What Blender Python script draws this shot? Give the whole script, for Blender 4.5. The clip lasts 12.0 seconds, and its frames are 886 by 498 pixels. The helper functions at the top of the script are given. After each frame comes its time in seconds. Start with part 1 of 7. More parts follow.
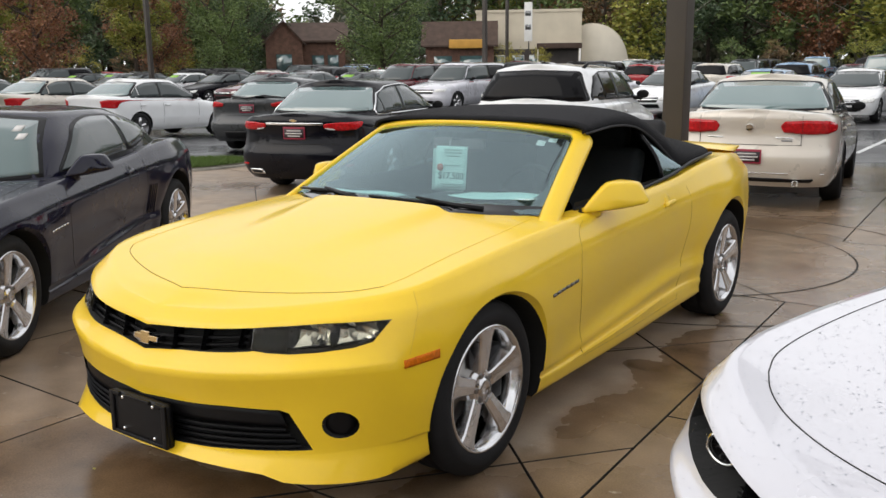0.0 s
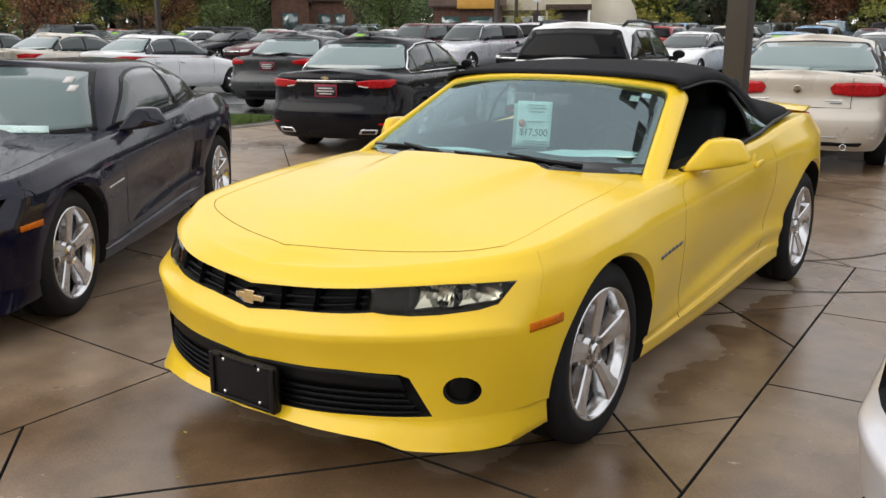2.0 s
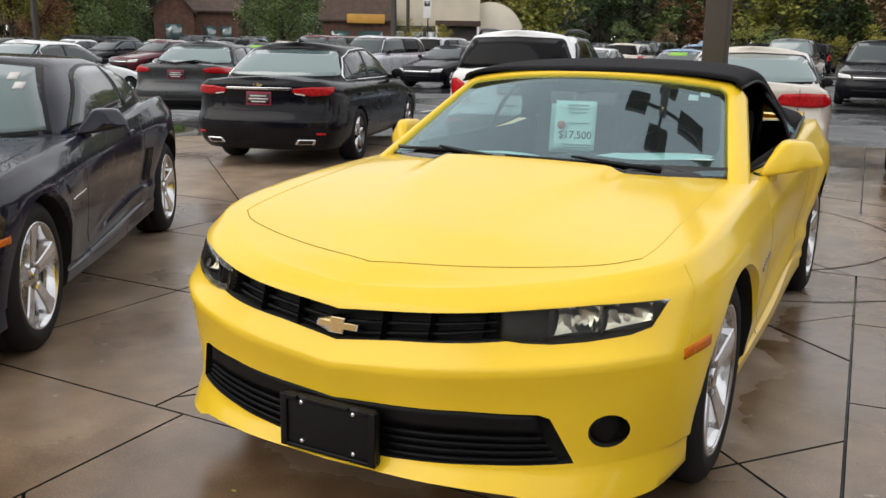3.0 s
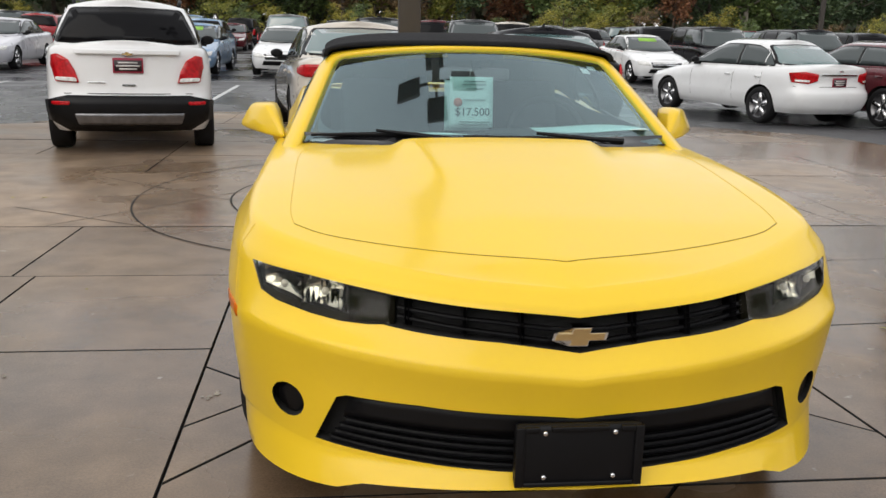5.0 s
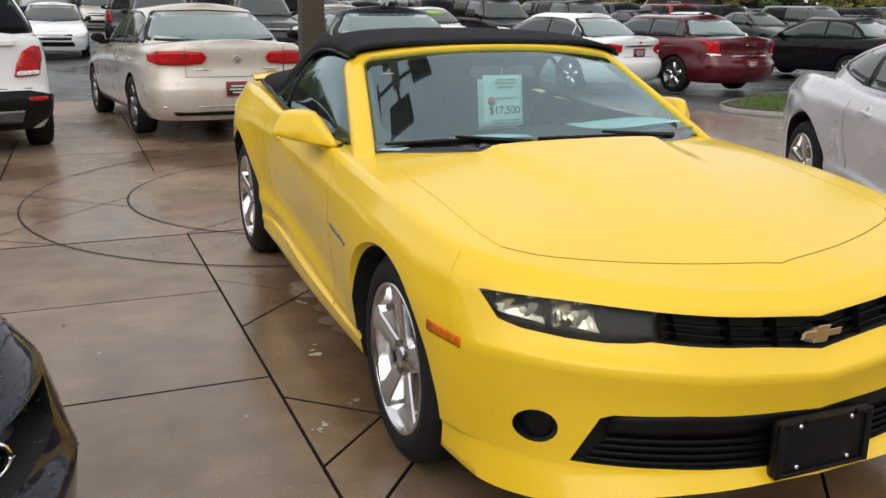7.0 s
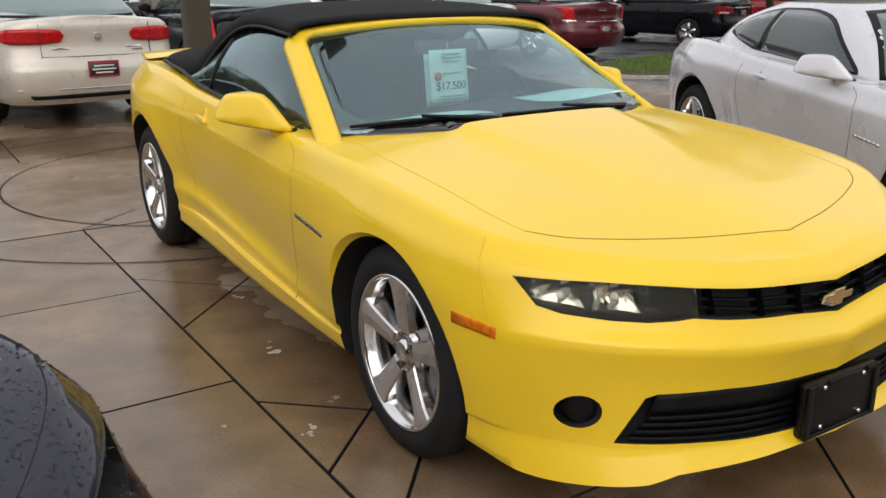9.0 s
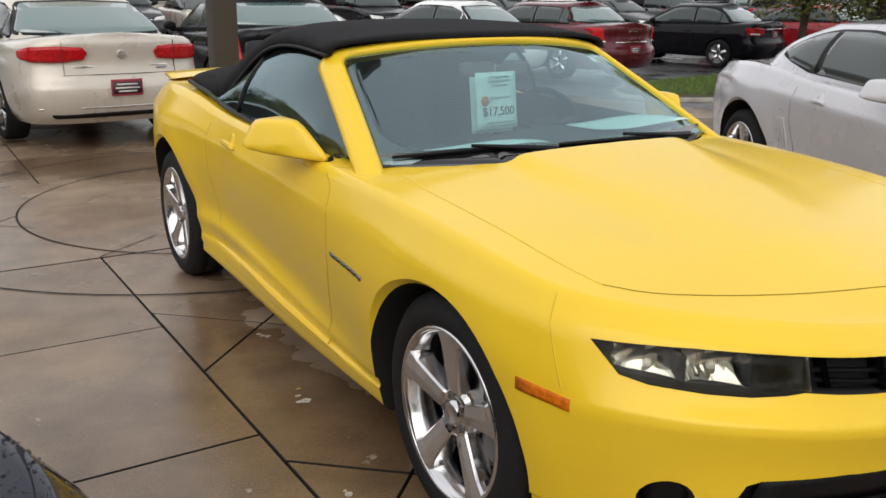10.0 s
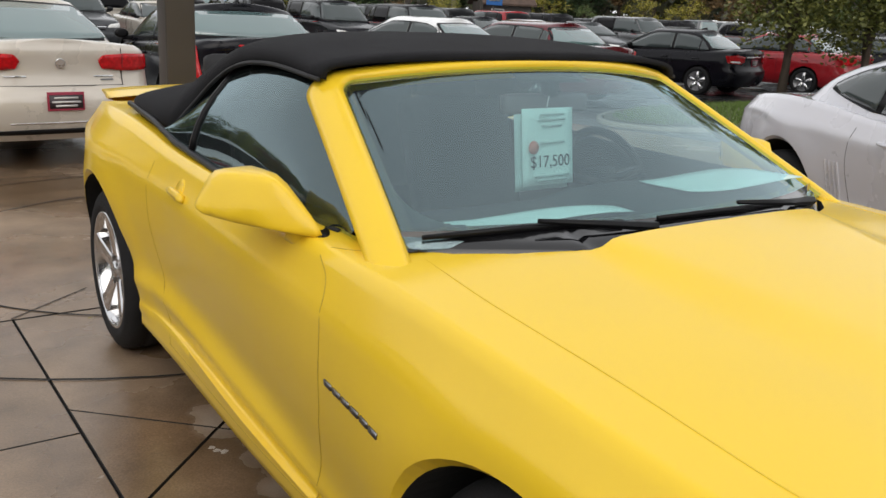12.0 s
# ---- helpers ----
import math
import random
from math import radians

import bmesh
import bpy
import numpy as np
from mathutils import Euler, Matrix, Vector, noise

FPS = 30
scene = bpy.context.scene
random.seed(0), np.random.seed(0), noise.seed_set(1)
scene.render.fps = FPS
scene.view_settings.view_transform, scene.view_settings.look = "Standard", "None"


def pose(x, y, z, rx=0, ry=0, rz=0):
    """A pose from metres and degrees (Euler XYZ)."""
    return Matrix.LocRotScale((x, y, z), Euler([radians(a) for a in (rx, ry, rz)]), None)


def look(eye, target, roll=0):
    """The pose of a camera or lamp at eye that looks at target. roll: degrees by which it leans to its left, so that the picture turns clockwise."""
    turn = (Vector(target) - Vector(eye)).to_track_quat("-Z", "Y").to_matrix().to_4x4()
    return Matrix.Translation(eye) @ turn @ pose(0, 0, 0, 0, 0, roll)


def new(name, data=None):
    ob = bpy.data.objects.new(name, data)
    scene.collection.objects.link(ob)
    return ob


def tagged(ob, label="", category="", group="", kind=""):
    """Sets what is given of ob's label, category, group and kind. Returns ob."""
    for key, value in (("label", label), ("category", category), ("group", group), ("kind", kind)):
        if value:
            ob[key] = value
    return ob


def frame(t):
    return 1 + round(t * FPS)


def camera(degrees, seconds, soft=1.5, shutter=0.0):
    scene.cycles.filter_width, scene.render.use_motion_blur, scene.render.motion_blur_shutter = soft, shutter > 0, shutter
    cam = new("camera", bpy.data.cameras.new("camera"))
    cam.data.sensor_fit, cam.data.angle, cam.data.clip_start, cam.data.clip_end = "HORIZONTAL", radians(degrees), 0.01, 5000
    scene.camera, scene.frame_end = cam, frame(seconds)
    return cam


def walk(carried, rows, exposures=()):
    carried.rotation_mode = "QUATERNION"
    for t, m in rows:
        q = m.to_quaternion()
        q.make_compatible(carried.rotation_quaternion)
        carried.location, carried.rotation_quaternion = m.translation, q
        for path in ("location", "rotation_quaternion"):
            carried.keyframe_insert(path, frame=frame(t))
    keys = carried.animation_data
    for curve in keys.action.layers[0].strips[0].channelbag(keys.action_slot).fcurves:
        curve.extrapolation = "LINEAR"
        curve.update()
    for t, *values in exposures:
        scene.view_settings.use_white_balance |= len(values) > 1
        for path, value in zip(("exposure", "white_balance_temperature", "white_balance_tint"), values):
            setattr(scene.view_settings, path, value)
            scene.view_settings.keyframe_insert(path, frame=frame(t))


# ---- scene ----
cam = camera(54.34, 12.0)
PATH = [
    (0, (2.645, -2.656, 1.610), (1.500, -1.072, 1.188), -0.75),
    (0.5, (2.657, -2.690, 1.603), (1.485, -1.125, 1.182), -0.60),
    (1, (2.674, -2.683, 1.594), (1.403, -1.204, 1.146), -0.51),
    (1.5, (2.508, -2.720, 1.569), (1.232, -1.264, 1.071), -0.16),
    (2, (2.215, -2.769, 1.558), (1.079, -1.202, 1.053), -0.17),
    (2.5, (1.797, -2.759, 1.525), (0.719, -1.143, 1.048), -0.63),
    (3, (1.364, -2.776, 1.438), (0.447, -1.062, 0.969), 0.83),
    (3.5, (0.866, -2.827, 1.408), (0.281, -0.969, 0.954), 0.83),
    (3.7, (0.661, -2.825, 1.378), (0.206, -0.930, 0.930), 1.04),
    (5.3, (-0.820, -2.848, 1.398), (-0.485, -0.941, 0.897), 1.50),
    (5.5, (-0.967, -2.831, 1.412), (-0.559, -0.936, 0.919), 1.18),
    (6, (-1.355, -2.828, 1.435), (-0.799, -0.977, 0.919), 0.64),
    (6.5, (-1.621, -2.708, 1.431), (-0.988, -0.895, 0.874), 1.27),
    (7, (-1.784, -2.487, 1.484), (-1.056, -0.707, 0.936), 1.19),
    (7.2, (-1.843, -2.434, 1.488), (-1.082, -0.667, 0.942), 0.77),
    (8.8, (-2.198, -2.227, 1.505), (-1.180, -0.613, 0.905), 0.67),
    (9, (-2.155, -2.156, 1.493), (-1.125, -0.554, 0.885), 0.62),
    (9.5, (-2.062, -1.967, 1.485), (-1.027, -0.346, 0.936), 1.79),
    (10, (-2.070, -1.822, 1.477), (-1.070, -0.185, 0.909), 0.91),
    (10.5, (-2.165, -1.710, 1.508), (-1.105, -0.114, 0.934), -0.84),
    (11, (-2.175, -1.567, 1.481), (-1.061, -0.040, 0.827), 0.25),
    (11.5, (-1.943, -1.276, 1.443), (-0.809, 0.229, 0.775), 1.83),
    (12, (-1.737, -0.854, 1.431), (-0.649, 0.740, 0.904), 2.87),
]
walk(cam, [(t, look(eye, target, roll)) for t, eye, target, roll in PATH], [(0.0, 0.11), (1.5, 0.13), (3.5, 0.07), (5.5, -0.03), (6.5, -0.05), (7.2, 0.0), (10.5, -0.04), (12.0, -0.04)])

# ---- sky and light ----
from mathutils.bvhtree import BVHTree

world = bpy.data.worlds.new("sky")
scene.world = world
world.use_nodes = True
wn, wl = world.node_tree.nodes, world.node_tree.links
sky = wn.new("ShaderNodeTexSky")
sky.sky_type, sky.sun_disc = "NISHITA", False
sky.sun_elevation, sky.sun_rotation = radians(42), radians(214)
sky.air_density, sky.dust_density, sky.ozone_density = 1.0, 6.0, 1.0
tc = wn.new("ShaderNodeTexCoord")
cloud = wn.new("ShaderNodeTexNoise")
cloud.inputs["Scale"].default_value, cloud.inputs["Detail"].default_value = 2.2, 5
ramp = wn.new("ShaderNodeValToRGB")
ramp.color_ramp.elements[0].position, ramp.color_ramp.elements[0].color = 0.3, (6.8, 6.88, 7.1, 1)
ramp.color_ramp.elements[1].position, ramp.color_ramp.elements[1].color = 0.72, (9.62, 9.55, 9.5, 1)
mix = wn.new("ShaderNodeMix")
mix.data_type = "RGBA"
mix.inputs["Factor"].default_value = 0.88
wl.new(tc.outputs["Generated"], cloud.inputs["Vector"])
wl.new(cloud.outputs["Fac"], ramp.inputs["Fac"])
wl.new(sky.outputs["Color"], mix.inputs["A"])
wl.new(ramp.outputs["Color"], mix.inputs["B"])
up = wn.new("ShaderNodeSeparateXYZ")
wl.new(tc.outputs["Generated"], up.inputs["Vector"])
rise = wn.new("ShaderNodeMapRange")
rise.inputs["To Min"].default_value, rise.inputs["To Max"].default_value = 1.62, 1.32
wl.new(up.outputs["Z"], rise.inputs["Value"])
dome = wn.new("ShaderNodeVectorMath")
dome.operation = "SCALE"
wl.new(mix.outputs["Result"], dome.inputs[0])
wl.new(rise.outputs["Result"], dome.inputs["Scale"])
wl.new(dome.outputs["Vector"], wn["Background"].inputs["Color"])
wn["Background"].inputs["Strength"].default_value = 0.094
sun = new("sun", bpy.data.lights.new("sun", "SUN"))
sun.data.energy, sun.data.angle, sun.data.color = 0.95, radians(60), (1.0, 0.96, 0.9)
sun.matrix_world = look((0, 0, 30), (16, 22, 6))


# ---- materials ----
def mat(name, color, rough=0.5, metal=0.0, coat=0.0, bump=0.0, scale=40.0, vary=0.0, vscale=3.0, spec=0.5, trans=0.0, ior=1.5, emit=0.0, rrough=0.0):
    """A surface with grain (bump at scale), blotches (vary at vscale) and uneven gloss (rrough)."""
    m = bpy.data.materials.new(name)
    m.use_nodes = True
    n, l = m.node_tree.nodes, m.node_tree.links
    b = n["Principled BSDF"]
    b.inputs["Base Color"].default_value = (*color, 1)
    b.inputs["Roughness"].default_value, b.inputs["Metallic"].default_value = rough, metal
    b.inputs["Coat Weight"].default_value, b.inputs["Coat Roughness"].default_value = coat, 0.04
    b.inputs["Specular IOR Level"].default_value, b.inputs["Transmission Weight"].default_value, b.inputs["IOR"].default_value = spec, trans, ior
    if emit:
        b.inputs["Emission Color"].default_value, b.inputs["Emission Strength"].default_value = (*color, 1), emit
    if vary or rrough or bump:
        tex = n.new("ShaderNodeTexCoord")
    if vary or rrough:
        big = n.new("ShaderNodeTexNoise")
        big.inputs["Scale"].default_value, big.inputs["Detail"].default_value = vscale, 6
        l.new(tex.outputs["Object"], big.inputs["Vector"])
    if vary:
        mul = n.new("ShaderNodeMix")
        mul.data_type, mul.blend_type = "RGBA", "MULTIPLY"
        mul.inputs["Factor"].default_value = 1.0
        mr = n.new("ShaderNodeMapRange")
        mr.inputs["From Min"].default_value, mr.inputs["From Max"].default_value = 0.3, 0.7
        mr.inputs["To Min"].default_value, mr.inputs["To Max"].default_value = 1 - vary, 1 + vary
        l.new(big.outputs["Fac"], mr.inputs["Value"])
        mul.inputs["A"].default_value = (*color, 1)
        l.new(mr.outputs["Result"], mul.inputs["B"])
        l.new(mul.outputs["Result"], b.inputs["Base Color"])
    if rrough:
        mq = n.new("ShaderNodeMapRange")
        mq.inputs["From Min"].default_value, mq.inputs["From Max"].default_value = 0.35, 0.65
        mq.inputs["To Min"].default_value, mq.inputs["To Max"].default_value = max(0.02, rough - rrough), rough + rrough
        l.new(big.outputs["Fac"], mq.inputs["Value"])
        l.new(mq.outputs["Result"], b.inputs["Roughness"])
    if bump:
        fine = n.new("ShaderNodeTexNoise")
        fine.inputs["Scale"].default_value, fine.inputs["Detail"].default_value = scale, 8
        bp = n.new("ShaderNodeBump")
        bp.inputs["Strength"].default_value, bp.inputs["Distance"].default_value = bump, 0.01
        l.new(tex.outputs["Object"], fine.inputs["Vector"])
        l.new(fine.outputs["Fac"], bp.inputs["Height"])
        l.new(bp.outputs["Normal"], b.inputs["Normal"])
    return m


def paint(name, color, metal=0.0, rough=0.3):
    return mat(name, color, rough, metal, 1.0, 0.010, 900, 0.03, 2.5, rrough=0.05, spec=0.15)


YELLOW = paint("yellow paint", (0.835, 0.558, 0.024), 0.0, 0.45)
YELLOW.node_tree.nodes["Principled BSDF"].inputs["Coat Roughness"].default_value = 0.13
NAVY = paint("navy paint", (0.006, 0.006, 0.019))
SILVER = paint("silver paint", (0.61, 0.61, 0.658), 0.15)
CREAM = paint("cream paint", (0.60, 0.553, 0.485), 0.2)
WHITE = paint("white paint", (0.80, 0.81, 0.82))
BLACKP = paint("black paint", (0.005, 0.005, 0.008))
GREYP = paint("dark grey paint", (0.055, 0.058, 0.062), 0.5)
MIDGREY = paint("mid grey paint", (0.16, 0.165, 0.17), 0.5)
MAROON = paint("maroon paint", (0.10, 0.008, 0.014), 0.2)
RED = paint("red paint", (0.32, 0.012, 0.018))
SKYBLUE = paint("light blue paint", (0.22, 0.34, 0.50), 0.3)
for deep, gloss in ((YELLOW, 0.7), (NAVY, 0.7), (BLACKP, 0.4), (GREYP, 0.5)):
    deep.node_tree.nodes["Principled BSDF"].inputs["Coat Weight"].default_value = gloss
for dim in (NAVY, BLACKP):
    dim.node_tree.nodes["Principled BSDF"].inputs["Specular IOR Level"].default_value = 0.05
TYRE = mat("tyre rubber", (0.011, 0.011, 0.012), 0.78, spec=0.3, bump=0.25, scale=180, vary=0.2, vscale=9)
REFL = mat("lamp reflector", (0.74, 0.74, 0.72), 0.07, 1.0, rrough=0.06, vscale=30)
CHROME = mat("chrome", (0.78, 0.79, 0.80), 0.09, 1.0, rrough=0.04, vscale=8)
ALLOY = mat("polished alloy", (0.68, 0.68, 0.69), 0.14, 1.0, rrough=0.06, vscale=12)
ALLOYD = mat("grey alloy", (0.20, 0.20, 0.21), 0.35, 0.9, vary=0.2, vscale=12)
STEEL = mat("brake steel", (0.24, 0.23, 0.22), 0.35, 1.0, bump=0.1, scale=90, vary=0.2, vscale=14)
PLASTIC = mat("black plastic", (0.005, 0.005, 0.006), 0.42, spec=0.22, bump=0.1, scale=400, vary=0.15, vscale=12)
GLOSSB = mat("gloss black plastic", (0.006, 0.006, 0.007), 0.12, coat=0.5)
SEAMY = mat("shut line in yellow paint", (0.33, 0.21, 0.015), 0.8)
SEAMF = mat("fine shut line in yellow paint", (0.73, 0.485, 0.021), 0.6)
SEAM = mat("shut line shadow gap", (0.012, 0.011, 0.010), 0.9)
WELL = mat("wheel well liner", (0.008, 0.008, 0.008), 0.9, bump=0.2, scale=60)
TRIM = mat("cabin trim", (0.016, 0.016, 0.018), 0.75, bump=0.15, scale=250, vary=0.2, vscale=8)
CLOTH = mat("black canvas", (0.013, 0.013, 0.015), 0.93, bump=0.35, scale=420, vary=0.18, vscale=7, spec=0.25)
# sky mirrored by tilted rear panes is put into this paler teal base
DGLASS = mat("car glass with painted sky sheen", (0.085, 0.150, 0.150), 0.03, coat=0.6, spec=0.8, ior=1.9, rrough=0.015, vscale=5)
SGLASS = mat("side car glass", (0.050, 0.063, 0.064), 0.03, spec=0.5, ior=1.55, rrough=0.015, vscale=5)
TGLASS = mat("tinted car glass", (0.006, 0.006, 0.007), 0.05, spec=0.12)
LAMPRED = mat("red lamp lens", (0.46, 0.006, 0.010), 0.12, coat=0.25, spec=0.3, vary=0.35, vscale=30, bump=0.15, scale=120)
LAMPWHITE = mat("clear lamp lens", (0.72, 0.72, 0.70), 0.08, coat=1.0, vary=0.3, vscale=26)
AMBER = mat("amber lamp lens", (0.60, 0.145, 0.006), 0.3, spec=0.15, vary=0.25, vscale=70, bump=0.3, scale=160)
PLATEDK = mat("dark plate board", (0.035, 0.022, 0.026), 0.4, vary=0.2, vscale=20)
PLATERED = mat("red plate rim", (0.30, 0.02, 0.05), 0.35, coat=0.4)
FAINT = mat("faint print", (0.36, 0.47, 0.45), 0.8)
# pale teal base stands in for sky mirrored in the coupe's windscreen
SCREENG = mat("coupe windscreen with mirrored sky painted in", (0.12, 0.165, 0.165), 0.03, coat=0.1, spec=0.6, ior=1.5, rrough=0.015, vscale=5)
LETTER = mat("pale print", (0.62, 0.60, 0.58), 0.6)
GOLD = mat("gold badge", (0.78, 0.58, 0.28), 0.2, 1.0)
PAPER = mat("pale green paper", (0.62, 0.80, 0.76), 0.8, vary=0.06, vscale=9, bump=0.05, scale=90)
# black casing paled to mauve: the windscreen's sheen put into its colour
MAUVE = mat("black plastic with painted glass sheen", (0.115, 0.085, 0.092), 0.5, vary=0.15, vscale=14)
FILM = mat("milky sleeve film", (0.42, 0.55, 0.53), 0.35, vary=0.1, vscale=12)
INK = mat("dark ink", (0.02, 0.03, 0.03), 0.7)
DOTRED = mat("red print", (0.55, 0.16, 0.10), 0.7)
POLEM = mat("bronze pole paint", (0.055, 0.047, 0.040), 0.5, vary=0.15, vscale=2, bump=0.05, scale=60)
HEADM = mat("lamp head casing", (0.02, 0.018, 0.016), 0.6)
LIME = mat("lime window paint", (0.26, 0.52, 0.06), 0.6, vary=0.15, vscale=20)


def glass(name, tint, rough=0.0, f0=0.05, film=0.0, gloss=(1, 1, 1)):
    """A pane whose two skins each mirror a little, more at a slant, and let the rest through; film: a faint veil of dust and rain."""
    m = bpy.data.materials.new(name)
    m.use_nodes = True
    n, l = m.node_tree.nodes, m.node_tree.links
    n.remove(n["Principled BSDF"])
    tr, gl, mx, lw = n.new("ShaderNodeBsdfTransparent"), n.new("ShaderNodeBsdfGlossy"), n.new("ShaderNodeMixShader"), n.new("ShaderNodeLayerWeight")
    tr.inputs["Color"].default_value = (*tint, 1)
    gl.inputs["Roughness"].default_value = rough
    gl.inputs["Color"].default_value = (*gloss, 1)
    lw.inputs["Blend"].default_value = 0.5
    power, scale = n.new("ShaderNodeMath"), n.new("ShaderNodeMath")
    power.operation, scale.operation = "POWER", "MULTIPLY_ADD"
    power.inputs[1].default_value, scale.inputs[1].default_value, scale.inputs[2].default_value = 4.5, 1 - f0, f0
    l.new(lw.outputs["Facing"], power.inputs[0])
    l.new(power.outputs[0], scale.inputs[0])
    l.new(scale.outputs[0], mx.inputs["Fac"])
    film_mix, film_skin = n.new("ShaderNodeMixShader"), n.new("ShaderNodeBsdfDiffuse")
    film_mix.inputs["Fac"].default_value = film
    film_skin.inputs["Color"].default_value = (0.60, 0.70, 0.68, 1)
    l.new(tr.outputs["BSDF"], film_mix.inputs[1])
    l.new(film_skin.outputs["BSDF"], film_mix.inputs[2])
    l.new(film_mix.outputs["Shader"], mx.inputs[1])
    l.new(gl.outputs["BSDF"], mx.inputs[2])
    l.new(mx.outputs["Shader"], n["Material Output"].inputs["Surface"])
    return m


SCREEN = glass("windscreen glass", (0.60, 0.79, 0.79), f0=0.165, film=0.022, gloss=(0.72, 0.93, 1.0))
CLEAR = bpy.data.materials.new("clear inner skin of glass")
CLEAR.use_nodes = True
CLEAR.node_tree.links.new(CLEAR.node_tree.nodes.new("ShaderNodeBsdfTransparent").outputs["BSDF"], CLEAR.node_tree.nodes["Material Output"].inputs["Surface"])
SIDEGLASS = glass("side glass", (0.46, 0.58, 0.58), f0=0.13, film=0.02, gloss=(0.74, 0.94, 1.0))
LENS = glass("lamp cover", (0.92, 0.91, 0.86), f0=0.012)


# ---- mesh helpers ----
def thing(name, label="", category="", group="", kind=""):
    return tagged(new(name), label, category, group, kind)


def mesh_of(name, bm, mats, smooth=True):
    me = bpy.data.meshes.new(name)
    bmesh.ops.recalc_face_normals(bm, faces=bm.faces[:])
    for f in bm.faces:
        f.smooth = smooth
    bm.to_mesh(me)
    bm.free()
    for m in mats if isinstance(mats, (list, tuple)) else [mats]:
        me.materials.append(m)
    return me


def part(name, bm, material, parent, label="", smooth=True):
    me = bm if isinstance(bm, bpy.types.Mesh) else mesh_of(name, bm, material, smooth)
    ob = new(name, me)
    ob.parent = parent
    if label:
        ob["label"] = label
    return ob


def add_grid(bm, pts, closed=False):
    """Faces over a grid of points pts[i][j]; closed joins the last row to the first."""
    vs = [[bm.verts.new(p) for p in row] for row in pts]
    n = len(vs)
    for i in range(n if closed else n - 1):
        a, b = vs[i], vs[(i + 1) % n]
        for j in range(len(a) - 1):
            bm.faces.new((a[j], a[j + 1], b[j + 1], b[j]))
    return vs


def add_box(bm, x0, x1, y0, y1, z0, z1, m=None, bevel=0.0):
    vs = [bm.verts.new(p) for p in ((x0, y0, z0), (x1, y0, z0), (x1, y1, z0), (x0, y1, z0), (x0, y0, z1), (x1, y0, z1), (x1, y1, z1), (x0, y1, z1))]
    fs = [bm.faces.new([vs[i] for i in q]) for q in ((3, 2, 1, 0), (4, 5, 6, 7), (0, 1, 5, 4), (1, 2, 6, 5), (2, 3, 7, 6), (3, 0, 4, 7))]
    if bevel:
        es = list({e for f in fs for e in f.edges})
        got = bmesh.ops.bevel(bm, geom=es, offset=bevel, segments=2, affect="EDGES", profile=0.6)
        vs = list({v for f in got["faces"] for v in f.verts} | {v for v in vs if v.is_valid})
    if m is not None:
        bmesh.ops.transform(bm, matrix=m, verts=vs)
    return vs


def box(x0, x1, y0, y1, z0, z1, m=None, bevel=0.0):
    bm = bmesh.new()
    add_box(bm, x0, x1, y0, y1, z0, z1, m, bevel)
    return bm


def add_prism(bm, outline, to3a, to3b):
    """A solid between two copies of a flat outline, laid into space by to3a and to3b."""
    a = [bm.verts.new(to3a(*p)) for p in outline]
    b = [bm.verts.new(to3b(*p)) for p in outline]
    n = len(a)
    bm.faces.new(a[::-1])
    bm.faces.new(b)
    for i in range(n):
        bm.faces.new((a[i], a[(i + 1) % n], b[(i + 1) % n], b[i]))


def lathe(profile, n=40, axis="x"):
    """A solid of revolution about the x axis: profile of (x, radius)."""
    bm = bmesh.new()
    rows = [[(x, r * math.cos(2 * math.pi * k / n), r * math.sin(2 * math.pi * k / n)) for x, r in profile] for k in range(n)]
    add_grid(bm, rows, closed=True)
    bmesh.ops.remove_doubles(bm, verts=bm.verts[:], dist=1e-5)
    return bm


def add_tube(bm, path, radius, n=8):
    """A tube along points; radius may be a list."""
    path = [Vector(p) for p in path]
    rows = []
    for i, p in enumerate(path):
        d = (path[min(i + 1, len(path) - 1)] - path[max(i - 1, 0)]).normalized()
        q = d.to_track_quat("Z", "Y")
        r = radius[i] if isinstance(radius, (list, tuple)) else radius
        rows.append([p + q @ Vector((r * math.cos(2 * math.pi * k / n), r * math.sin(2 * math.pi * k / n), 0)) for k in range(n + 1)])
    vs = add_grid(bm, rows)
    for row in (vs[0], vs[-1]):
        bm.faces.new(row[:-1])
    return vs


def spline(pts, n):
    """A smooth curve through the points, n steps a span."""
    p = np.asarray(pts, float)
    d = np.maximum(np.linalg.norm(np.diff(p, axis=0), axis=1), 1e-6) ** 0.5
    t = np.r_[0, np.cumsum(d)]
    m = np.zeros_like(p)
    for i in range(len(p)):
        if i == 0:
            m[i] = (p[1] - p[0]) / d[0]
        elif i == len(p) - 1:
            m[i] = (p[-1] - p[-2]) / d[-1]
        else:
            a, b = (p[i] - p[i - 1]) / d[i - 1], (p[i + 1] - p[i]) / d[i]
            m[i] = (a * d[i] + b * d[i - 1]) / (d[i] + d[i - 1])
    out = []
    for i in range(len(p) - 1):
        for k in range(n):
            s = k / n
            out.append((2 * s**3 - 3 * s**2 + 1) * p[i] + (s**3 - 2 * s**2 + s) * d[i] * m[i] + (3 * s**2 - 2 * s**3) * p[i + 1] + (s**3 - s**2) * d[i] * m[i + 1])
    out.append(p[-1])
    return np.array(out)


def step(a, b, v):
    s = min(1.0, max(0.0, (v - a) / (b - a)))
    return s * s * (3 - 2 * s)


def lerp_table(table, v):
    xs = [r[0] for r in table]
    return float(np.interp(v, xs, [r[1] for r in table]))


